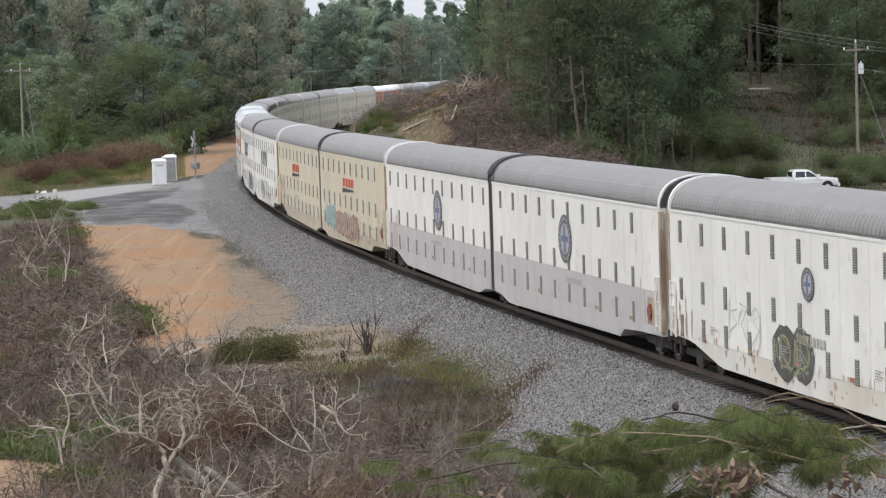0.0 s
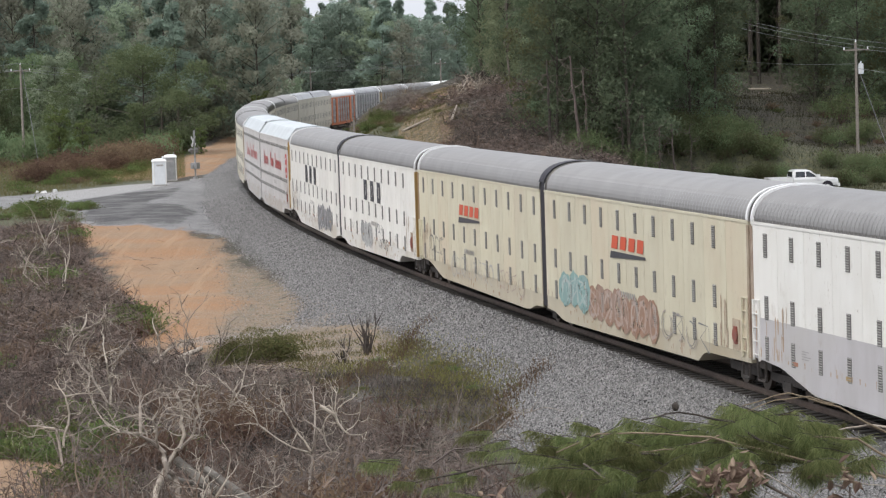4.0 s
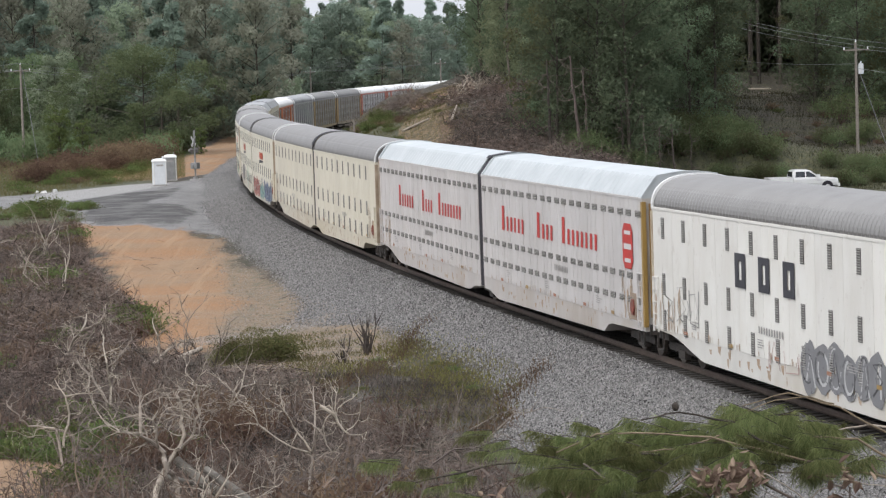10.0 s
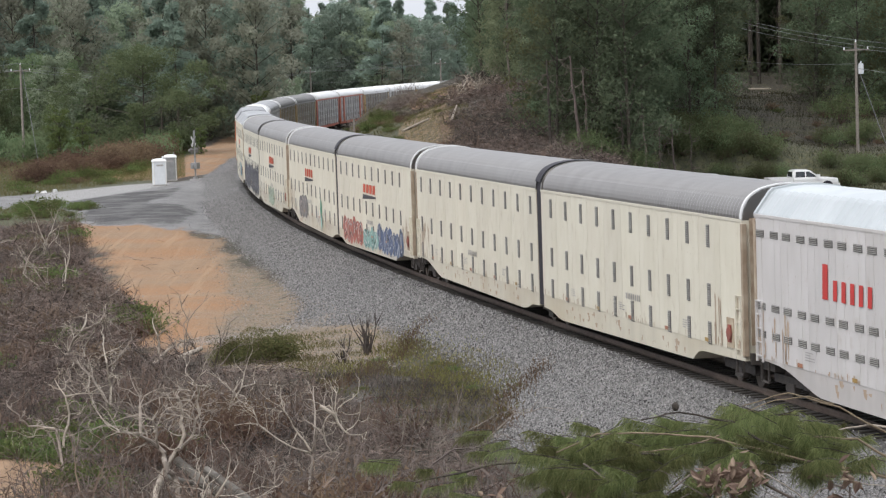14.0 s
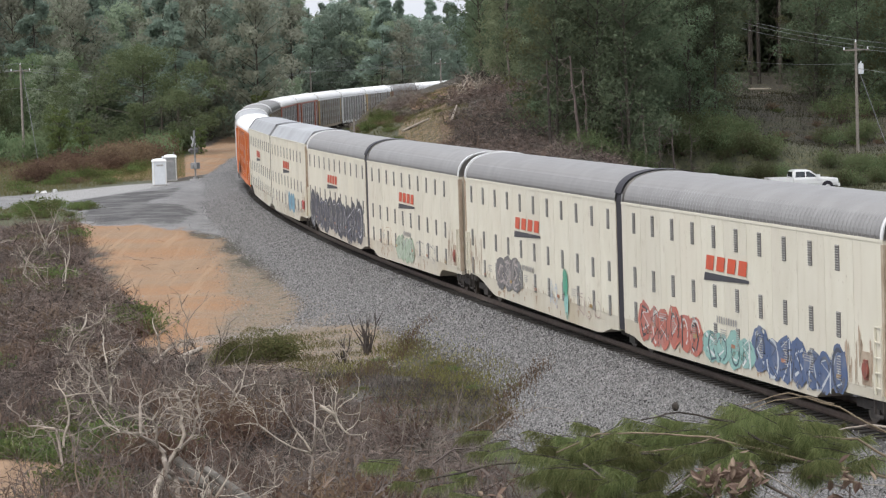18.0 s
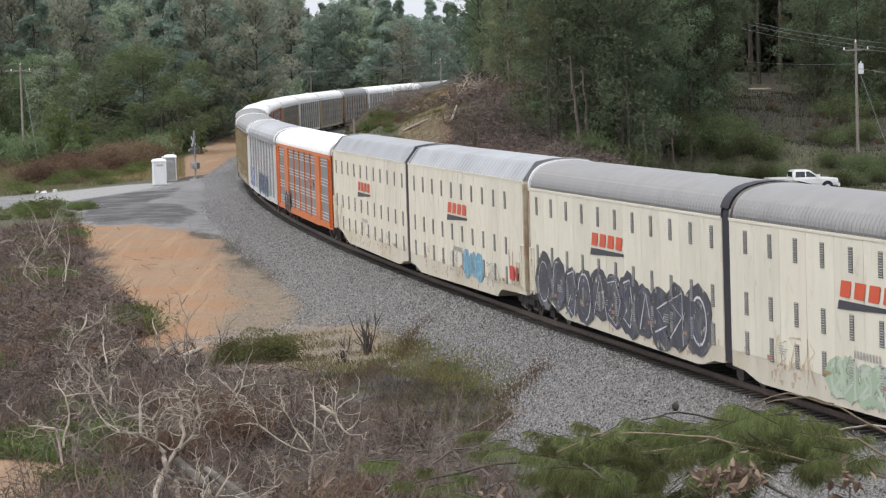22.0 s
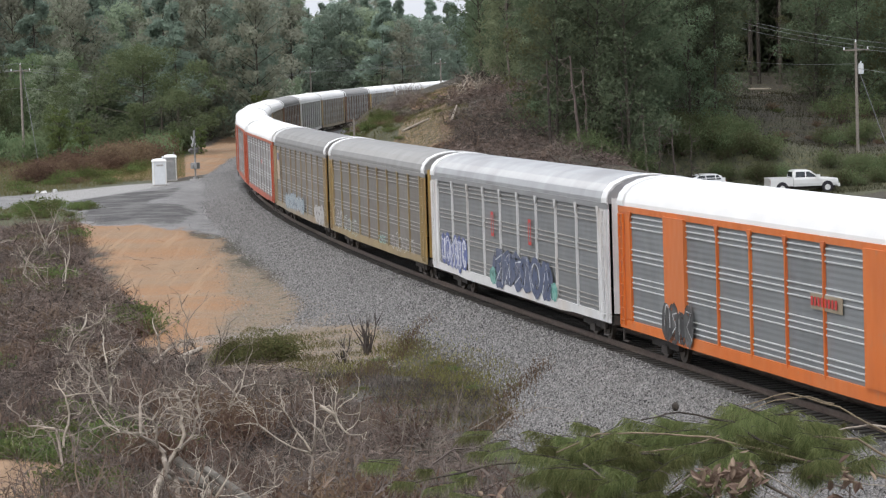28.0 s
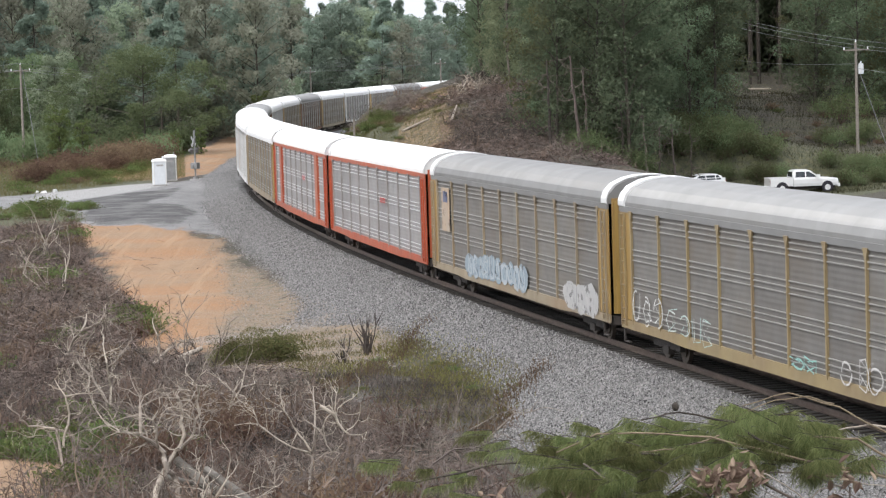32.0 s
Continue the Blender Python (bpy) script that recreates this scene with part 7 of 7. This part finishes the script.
def wire(name, a, b, sag, label="thin grey overhead power wire", r=0.017):
    a, b = Vector(a), Vector(b)
    pts = [a.lerp(b, i / 14) - Vector((0, 0, sag * 4 * (i / 14) * (1 - i / 14))) for i in range(15)]
    tagged(part(name, Shape().tube(pts, r, 4), WIRE), label, "wire")


pole("utility_pole", 37.3, 240, 10.3, "weathered wooden utility pole with crossarm and grey transformer", 1, True)
pole("utility_pole", -47.6, 308, 11.0, "wooden utility pole beside the woods", 1)
pole("utility_pole", -22.6, 480, 9.6, "distant wooden utility pole with crossarm", 1, span=0.9)
pole("utility_pole", 0.6, 480, 10.4, "distant wooden utility pole with crossarm", 1, span=0.95)
part("guy_wire", Shape().tube([(37.4, 240, 8.2), (40.0, 239, 0.2)], 0.03, 4), WIRE)
tagged(bpy.data.objects["guy_wire"], "guy wire staying the utility pole", "wire")
for dx, dz in ((-1.05, -0.4), (1.05, -0.4), (0, 0.2)):
    wire("power_line", (37.3 + dx, 240, 10.3 + dz), (22 + dx, 300, 17.5 + dz), 0.8)
    wire("power_line", (37.3 + dx, 240, 10.3 + dz), (70 + dx, 190, 6.5 + dz), 0.6)
wire("power_line", (37.3, 240, 8.4), (24, 280, 10.3), 0.6)
wire("power_line", (37.3, 240, 8.0), (60, 215, 4.5), 0.4)
for dx, dz in ((-1.05, -0.5), (1.05, -0.5), (0, 0.2), (0, -2.6)):
    wire("power_line", (-47.6 + dx, 308, 11.0 + dz), (-22.6 + dx, 480, 9.6 + dz), 1.6, r=0.017)
    wire("power_line", (-47.6 + dx, 308, 11.0 + dz), (-90 + dx, 250, 11.0 + dz), 1.2, r=0.017)
    wire("power_line", (-22.6 + dx, 480, 9.6 + dz), (0.6 + dx, 480, 10.4 + dz), 0.3, r=0.017)
    wire("power_line", (-22.6 + dx, 470, 9.6 + dz), (30 + dx, 430, 24 + dz), 1.2, r=0.017)
wire("guy_wire", (-47.4, 308, 10.5), (-45.4, 304, 0.0), 0.0, "guy wire staying the utility pole", 0.03)


# ---- at the level crossing ----
def portable_toilet(x, y, turn, label, shell):
    t = tagged(new("portable_toilet"), label, "portable toilet", "portable toilets by the crossing")
    t.matrix_basis = pose(x, y, gz(x, y), 0, 0, turn)
    part("base", Shape().box(-0.62, 0.62, -0.62, 0.62, 0.0, 0.14), GREYMARK, t)
    part("cabin", Shape().box(-0.57, 0.57, -0.57, 0.57, 0.14, 2.12), shell, t)
    part("door", Shape().box(-0.4, 0.4, -0.6, -0.573, 0.2, 1.98), shell, t)
    for dx in (-0.56, 0.5):
        part("corner_rib", Shape().box(dx, dx + 0.06, -0.6, -0.573, 0.14, 2.12), CLEAN, t)
    for dy in (-0.4, -0.1, 0.2):
        part("wall_rib", Shape().box(0.573, 0.6, dy, dy + 0.12, 0.2, 2.05), shell, t)
    part("vent_grille", Shape().box(-0.3, 0.3, -0.61, -0.603, 1.75, 1.9), GREYMARK, t)
    ring = lambda k, z: [(-0.62 * k, -0.62 * k, z), (0.62 * k, -0.62 * k, z), (0.62 * k, 0.62 * k, z), (-0.62 * k, 0.62 * k, z)]
    part("roof", Shape().loft([ring(1, 2.12), ring(1, 2.22), ring(0.8, 2.36), ring(0.35, 2.42)], True, True), ROOF_WHITE, t)
    part("vent_pipe", Shape().disc((0.35, 0.4, 2.45), 0.06, 0.3, 8, "z"), shell, t)


portable_toilet(-24.75, 236.7, 12, "white portable toilet on grey gravel by the crossing", PLASTIC)
portable_toilet(-24.75, 246.5, 5, "grey portable toilet with pale roof on gravel", SIGNAL_GREY)


def crossing_signal(x, y):
    s = tagged(new("crossing_signal"), "grey level crossing signal with crossed boards and lamps", "crossing signal")
    s.matrix_basis = pose(x, y, gz(x, y), 0, 0, 250)
    part("mast", Shape().disc((0, 0, 2.2), 0.075, 4.4, 12, "z").disc((0, 0, 0.1), 0.22, 0.2, 12, "z"), SIGNAL_GREY, s)
    for a in (38, -52):
        d = Vector((math.cos(radians(a)), 0, math.sin(radians(a))))
        u = Vector((-d.z, 0, d.x)) * 0.11
        c = Vector((0.0, -0.1 - 0.01 * (a > 0), 3.45))
        part("crossbuck_board", Shape().loft([[c - d * 0.6 - u, c - d * 0.6 + u, c + d * 0.6 + u, c + d * 0.6 - u], [q + Vector((0, 0.02, 0)) for q in (c - d * 0.6 - u, c - d * 0.6 + u, c + d * 0.6 + u, c + d * 0.6 - u)]], True, True), ROOF_WHITE, s)
    part("lamp_arm", Shape().box(-0.7, 0.7, -0.04, 0.04, 2.68, 2.76), SIGNAL_GREY, s)
    for dx in (-0.55, 0.55):
        lamp = part("lamp_housing", Shape().disc((dx, -0.06, 2.6), 0.28, 0.05, 16).disc((dx, -0.2, 2.6), 0.13, 0.25, 12), VENT, s)
        part("lens", Shape().disc((dx, -0.33, 2.6), 0.11, 0.02, 12), LAMP, lamp)
    part("gate_mechanism", Shape().box(-0.35, 0.35, -0.3, 0.3, 0.95, 1.5).box(-0.5, 0.5, -0.05, 0.05, 1.05, 1.3), SIGNAL_GREY, s, "grey gate motor box")
    part("foundation", Shape().box(-0.4, 0.4, -0.4, 0.4, -0.1, 0.06), GREYMARK, s)


crossing_signal(-22.0, 241.5)


# ---- parked vehicles ----
def tyre(parent, x, y, r):
    t = part("wheel", Shape().disc((x, y, r), r, 0.24, 20), BLACK, parent)
    part("rim", Shape().disc((x, y - 0.125 if y < 0 else y + 0.125, r), r * 0.6, 0.02, 14), PALEPOST, t)


def body_ring(x, w, pts):
    return [(x, -w * k, z) for k, z in pts] + [(x, w * k, z) for k, z in reversed(pts)]


def pickup(x, y, turn):
    p = tagged(new("pickup_truck"), "white four-door pickup truck parked on grass", "pickup truck")
    p.matrix_basis = pose(x, y, gz(x, y), 0, 0, turn)
    sec = lambda xx, w, zt: body_ring(xx, w, [(0.96, 0.55), (1.0, 0.8), (1.0, zt - 0.15), (0.95, zt)])
    part("hood", Shape().loft([sec(2.95, 0.82, 1.02), sec(2.85, 0.95, 1.14), sec(2.2, 1.0, 1.22), sec(1.3, 1.0, 1.27)], True, True), CARWHITE, p)
    part("cab", Shape().loft([sec(1.3, 1.0, 1.27), sec(-0.95, 1.0, 1.27)], True, True)
         .loft([body_ring(xx, w, [(1.0, 1.22), (0.96, 1.5), (0.8, z)]) for xx, w, z in ((1.35, 0.95, 1.24), (0.55, 0.92, 1.84), (0.2, 0.92, 1.93), (-0.7, 0.92, 1.92), (-0.95, 0.92, 1.8), (-1.0, 0.92, 1.24))], True, True), CARWHITE, p)
    for s in (-1, 1):
        for x0, x1, x2, x3 in ((0.15, 1.08, 0.45, 0.15), (-0.78, 0.05, 0.05, -0.72)):
            part("side_window", Shape().face((x0, s * 0.945, 1.3), (x1, s * 0.945, 1.3), (x2, s * 0.86, 1.76), (x3, s * 0.86, 1.76)), GLASS, p)
        part("bed_side", Shape().box(-2.95, -1.0, s * 0.98 - 0.05, s * 0.98 + 0.05, 0.58, 1.3), CARWHITE, p)
        part("mirror", Shape().box(0.95, 1.1, s * 1.1 - 0.1, s * 1.1 + 0.1, 1.28, 1.5), CARWHITE, p)
        part("headlight", Shape().box(2.8, 2.98, s * 0.68 - 0.14, s * 0.68 + 0.14, 0.86, 1.02), GLASS, p)
        part("tail_light", Shape().box(-2.97, -2.93, s * 0.9 - 0.06, s * 0.9 + 0.06, 0.85, 1.22), LAMP, p)
        part("wheel_arch", Shape().disc((1.95, s * 0.99, 0.46), 0.50, 0.06, 20).disc((-1.95, s * 1.0, 0.46), 0.50, 0.08, 20), BLACK, p)
        for xx in (1.95, -1.95):
            tyre(p, xx, s * 0.93, 0.41)
    part("windscreen", Shape().face((1.36, -0.86, 1.3), (1.36, 0.86, 1.3), (0.62, 0.74, 1.83), (0.62, -0.74, 1.83)), GLASS, p)
    part("rear_window", Shape().face((-1.01, -0.7, 1.35), (-1.01, 0.7, 1.35), (-0.98, 0.62, 1.75), (-0.98, -0.62, 1.75)), GLASS, p)
    part("bed_floor", Shape().box(-2.9, -1.0, -0.95, 0.95, 0.58, 0.75), GREYMARK, p)
    part("tailgate", Shape().box(-2.97, -2.9, -0.93, 0.93, 0.62, 1.27), CARWHITE, p)
    part("front_bumper", Shape().box(2.85, 3.05, -0.9, 0.9, 0.45, 0.72), CARWHITE, p)
    part("rear_bumper", Shape().box(-3.12, -2.97, -0.9, 0.9, 0.45, 0.62), RIB, p)
    part("chassis", Shape().box(-2.8, 2.7, -0.6, 0.6, 0.3, 0.58), STEEL, p)


def hatchback(x, y, turn):
    c = tagged(new("crossover_car"), "white crossover car parked on grass", "car")
    c.matrix_basis = pose(x, y, gz(x, y), 0, 0, turn)
    sec = lambda xx, w, zt: body_ring(xx, w, [(0.92, 0.3), (1.0, 0.55), (1.0, zt - 0.1), (0.93, zt)])
    part("body", Shape().loft([sec(2.2, 0.7, 0.75), sec(2.05, 0.84, 0.88), sec(1.0, 0.9, 1.02), sec(-1.9, 0.9, 1.05), sec(-2.2, 0.82, 0.95)], True, True), CARWHITE, c)
    part("roof", Shape().loft([body_ring(xx, 0.85, [(1.0, 0.95), (0.95, 1.2), (0.76, z)]) for xx, z in ((1.1, 0.98), (0.3, 1.44), (-0.4, 1.56), (-1.3, 1.54), (-1.85, 1.35), (-2.12, 0.98))], True, True), CARWHITE, c)
    for s in (-1, 1):
        for x0, x1, x2, x3 in ((-0.3, 0.75, 0.25, -0.3), (-1.2, -0.38, -0.38, -1.2), (-1.75, -1.28, -1.28, -1.5)):
            part("side_window", Shape().face((x0, s * 0.85, 1.05), (x1, s * 0.85, 1.05), (x2, s * 0.735, 1.42), (x3, s * 0.735, 1.42)), GLASS, c)
        for xx in (1.35, -1.35):
            tyre(c, xx, s * 0.83, 0.34)
        part("tail_light", Shape().box(-2.2, -2.1, s * 0.7 - 0.1, s * 0.7 + 0.1, 0.8, 1.05), LAMP, c)
        part("headlight", Shape().box(2.0, 2.16, s * 0.6 - 0.14, s * 0.6 + 0.14, 0.66, 0.8), GLASS, c)
        part("mirror", Shape().box(0.7, 0.85, s * 0.98 - 0.08, s * 0.98 + 0.08, 1.02, 1.16), CARWHITE, c)
    part("rear_window", Shape().face((-2.14, -0.62, 1.02), (-2.14, 0.62, 1.02), (-1.88, 0.55, 1.38), (-1.88, -0.55, 1.38)), GLASS, c)
    part("windscreen", Shape().face((1.12, -0.72, 1.02), (1.12, 0.72, 1.02), (0.36, 0.62, 1.43), (0.36, -0.62, 1.43)), GLASS, c)


pickup(30.2, 225, 8)
hatchback(21.6, float(min(np.arange(221, 232, 0.25), key=lambda q: abs(gz(21.6, q) + 1.90))), 200)


# ---- felled pine top close below the camera ----
def felled_pine():
    rng = np.random.RandomState(7)
    t = tagged(new("felled_pine_top"), "felled pine top with green hanging needles and bare twigs", "pine top")
    limbs = [([(2.72, 6.88), (2.05, 7.02), (1.37, 7.08), (0.69, 7.09), (0.25, 7.05), (-0.36, 6.93)], 0.014, BARK), ([(2.72, 6.90), (2.05, 7.07), (1.54, 7.21), (1.2, 7.25), (0.87, 7.25), (0.63, 7.15)], 0.009, TWIG_TAN),
             ([(1.95, 7.09), (1.68, 7.29), (1.36, 7.36), (1.14, 7.32)], 0.009, BARK), ([(2.75, 7.10), (2.32, 7.35), (2.02, 7.45), (1.75, 7.38)], 0.007, TWIG_TAN),
             ([(2.75, 6.95), (2.4, 7.18), (2.15, 7.2)], 0.010, TWIG_TAN), ([(2.2, 6.72), (1.77, 6.97), (1.43, 6.99), (1.05, 6.70)], 0.010, TWIG_GREY), ([(1.60, 7.21), (1.35, 7.14), (1.1, 7.13), (1.02, 7.0)], 0.006, TWIG_TAN),
             ([(0.78, 7.1), (1.0, 6.95), (1.1, 6.8)], 0.006, TWIG_GREY), ([(2.3, 7.36), (2.15, 7.41), (1.95, 7.40), (1.7, 7.30)], 0.006, TWIG_TAN), ([(2.75, 7.2), (2.5, 7.24), (2.3, 7.21)], 0.009, PALE_WOOD),
             ([(1.48, 6.93), (1.62, 7.0), (1.86, 6.99), (2.05, 6.86), (2.22, 6.70)], 0.007, PALE_WOOD), ([(1.86, 6.99), (2.12, 6.97), (2.32, 6.88), (2.5, 6.74)], 0.006, TWIG_GREY), ([(2.0, 6.7), (2.2, 6.86), (2.4, 6.9), (2.62, 6.86)], 0.006, PALE_WOOD),
             ([(2.65, 7.0), (2.5, 7.06), (2.38, 7.0), (2.3, 6.86)], 0.005, TWIG_GREY), ([(1.2, 6.62), (1.28, 6.8), (1.5, 6.93)], 0.008, TWIG_GREY), ([(0.55, 6.62), (0.62, 6.8), (0.72, 6.86), (0.70, 6.98)], 0.005, PALE_WOOD), ([(1.02, 6.6), (1.0, 6.8), (0.98, 7.02)], 0.005, TWIG_TAN)]
    for k, (pts, r, m) in enumerate(limbs):
        y = 15.8 + rng.normal(0, 0.12)
        fine = []
        for (ax, az), (bx, bz) in zip(pts, pts[1:]):
            fine += [(ax + (bx - ax) * u, y, az + (bz - az) * u + 0.004 * math.sin(9 * ax + 7 * u)) for u in (0, 0.33, 0.66)]
        fine.append((pts[-1][0], y, pts[-1][1]))
        part("limb", Shape().tube(fine, [r * (1 - 0.6 * i / len(fine)) for i in range(len(fine))], 6), m, t)
    part("trunk", Shape().tube([(4.6, 15.8, 5.6), (3.6, 15.9, 6.4), (2.72, 16.0, 6.88)], [0.06, 0.05, 0.03], 8), BARK, t)
    part("pine_cone", Shape().loft([[(1.36 + r * math.cos(q), 15.98 + r * math.sin(q), 7.37 + z) for q in (0, 1.05, 2.1, 3.14, 4.2, 5.24)] for r, z in ((0.008, -0.026), (0.022, -0.01), (0.02, 0.012), (0.006, 0.028))], True, True), BARK, t, "small dark pine cone")
    # hanging tufts of long needles, in bundles along thin shoots
    upper = lambda x: np.interp(x, (0.45, 0.62, 0.93, 1.16, 1.47, 1.71, 1.79, 2.06, 2.25, 2.51), (7.02, 7.14, 7.20, 7.25, 7.28, 7.26, 7.33, 7.33, 7.22, 7.10))
    sprays = [(0.26, 7.17, 0.2), (-0.2, 7.07, 0.14), (0.12, 6.95, 0.15)]
    made = 0
    while made < 205:
        if made % 13 == 12:
            sx, sz, wide = sprays[(made // 13) % 3]
            x, z, short = sx + rng.uniform(-wide, wide), sz + rng.normal(0, 0.015), 0.55
            d = np.array([-1.0, rng.normal(0, 0.4), rng.uniform(-0.2, 0.15)])
        else:
            x = rng.uniform(0.66, 2.46)
            z = 6.70 + (upper(x) - 6.70) * rng.uniform(0.05, 1.0) ** 0.75
            if (x > 1.85 and z < 7.02 and rng.uniform() < 0.8) or (1.4 < x < 1.85 and z < 6.96 and rng.uniform() < 0.7):
                continue
            short = 1.0
            d = np.array([rng.choice((-1, -0.7, 0.6)), rng.normal(0, 0.4), rng.uniform(-0.25, 0.45)])
        made += 1
        c0 = np.array([x, 16 + rng.normal(0, 0.3), z])
        d /= np.linalg.norm(d)
        ln = rng.uniform(0.12, 0.32) * (0.4 + 0.6 * short)
        sp = part("shoot", Shape().tube([c0, c0 + d * ln * 0.6 + [0, 0, 0.012], c0 + d * ln], [0.003, 0.0022, 0.0015], 4), BARK, t)
        k = int(420 * short)
        u = rng.uniform(0.0, 1.0, (k, 1))
        p = c0 + d * ln * u
        e = d * 0.3 + rng.normal(0, 0.42, (k, 3)) + np.array([0, 0, -0.85])
        e /= np.linalg.norm(e, axis=1)[:, None]
        L = rng.uniform(0.05, 0.135, (k, 1)) * (0.4 + 0.6 * short)
        sag = np.array([0, 0, -1.0]) * L * 0.18
        sd = np.cross(e, rng.normal(size=e.shape))
        sd = sd / np.linalg.norm(sd, axis=1)[:, None] * 0.00085
        mid = p + e * L * 0.55
        v = np.stack([p - sd, p + sd, mid + sd * 0.8, p + e * L + sag, mid - sd * 0.8], 1).reshape(-1, 3)
        me = bpy.data.meshes.new("needle_tuft")
        me.from_pydata(v.tolist(), [], np.arange(len(v)).reshape(-1, 5).tolist())
        me.materials.append(NEEDLE)
        part("needle_tuft", me, None, sp)


def leaf_litter(name, label, cx, cy, cz, n, spread, seed):
    """Curled brown leaves caught on twigs."""
    rng = np.random.RandomState(seed)
    t = tagged(new(name), label, "dead leaves", "dead leaves on cut twigs")
    t.matrix_basis = Matrix.Translation((cx, cy, cz))
    for i in range(n):
        a = rng.normal(size=3)
        a[2] -= 0.4
        a /= np.linalg.norm(a)
        b = np.cross(a, rng.normal(size=3))
        b /= np.linalg.norm(b)
        c = np.cross(a, b)
        p, L = rng.normal(size=3) * spread, rng.uniform(0.026, 0.056)
        w = L * 0.35
        sh = Shape().loft([[p - a * L, p - a * L * 0.4 + b * w + c * w * 0.5, p + a * L * 0.3 + b * w + c * w * 0.5, p + a * L], [p - a * L, p - a * L * 0.4, p + a * L * 0.3, p + a * L],
                           [p - a * L, p - a * L * 0.4 - b * w + c * w * 0.6, p + a * L * 0.3 - b * w + c * w * 0.5, p + a * L]], False)
        part("leaf", sh, LEAF_DEAD, t)
    br = Shape()
    for i in range(5):
        d = rng.normal(size=3) * [1, 0.4, 0.5]
        branching(br, rng, np.array([0.3 * rng.normal(), 0, -0.2]), d / np.linalg.norm(d), 0.35, 0.006, 1)
    br.tube([(0.05, 0, -1.3), (0.0, 0, -0.6), (0.02, 0, -0.05)], [0.015, 0.011, 0.006], 5)
    part("twig", br, TWIG_GREY, t)


felled_pine()
leaf_litter("dead_leaf_cluster", "curled brown dead leaves caught on cut twigs", 1.56, 15.05, 7.07, 110, np.array([0.11, 0.06, 0.045]), 1)
sprig = bush_kind("weed_sprig", "small yellow-green leafy weed among cut twigs", LEAF_BRIGHT, 1.0, 0.4, 69, 0.026, 260)
sprig.matrix_basis = Matrix.Translation((2.06, 15.7, gz(2.06, 15.7)))
leaf_litter("dead_leaf_cluster", "curled brown dead leaves caught on cut twigs", 0.75, 15.6, 6.92, 18, np.array([0.09, 0.1, 0.03]), 2)
leaf_litter("dead_leaf_cluster", "curled brown dead leaves caught on cut twigs", 2.3, 15.5, 6.98, 26, np.array([0.10, 0.1, 0.05]), 3)
leaf_litter("dead_leaf_cluster", "curled brown dead leaves caught on cut twigs", 0.15, 15.6, 6.90, 14, np.array([0.12, 0.1, 0.03]), 4)


# ---- the run of the train ----
def run(t):
    """Metres that the train has gone at t seconds: it gathers a little speed."""
    tt = np.arange(0, 32.01, 0.05)
    vv = np.interp(tt, (0, 8, 16, 24, 32), (12.804, 13.19, 13.632, 13.841, 14.408))
    return float(np.interp(t, tt, np.concatenate([[0], np.cumsum((vv[1:] + vv[:-1]) * 0.025)])))


def car_pose(s, half):
    a, b = rail(s + half), rail(s - half)
    d = a - b
    m = Matrix.Translation((a + b) / 2) @ Matrix.Rotation(math.atan2(d.y, d.x), 4, "Z")
    return m @ Matrix.Rotation(-math.atan2(d.z, math.hypot(d.x, d.y)), 4, "Y")


def motions():
    for car, s0 in TRAIN:
        walk(car, [(t, car_pose(s0 + run(t), 9.5)) for t in np.arange(0.0, 32.01, 1.0)])


motions()
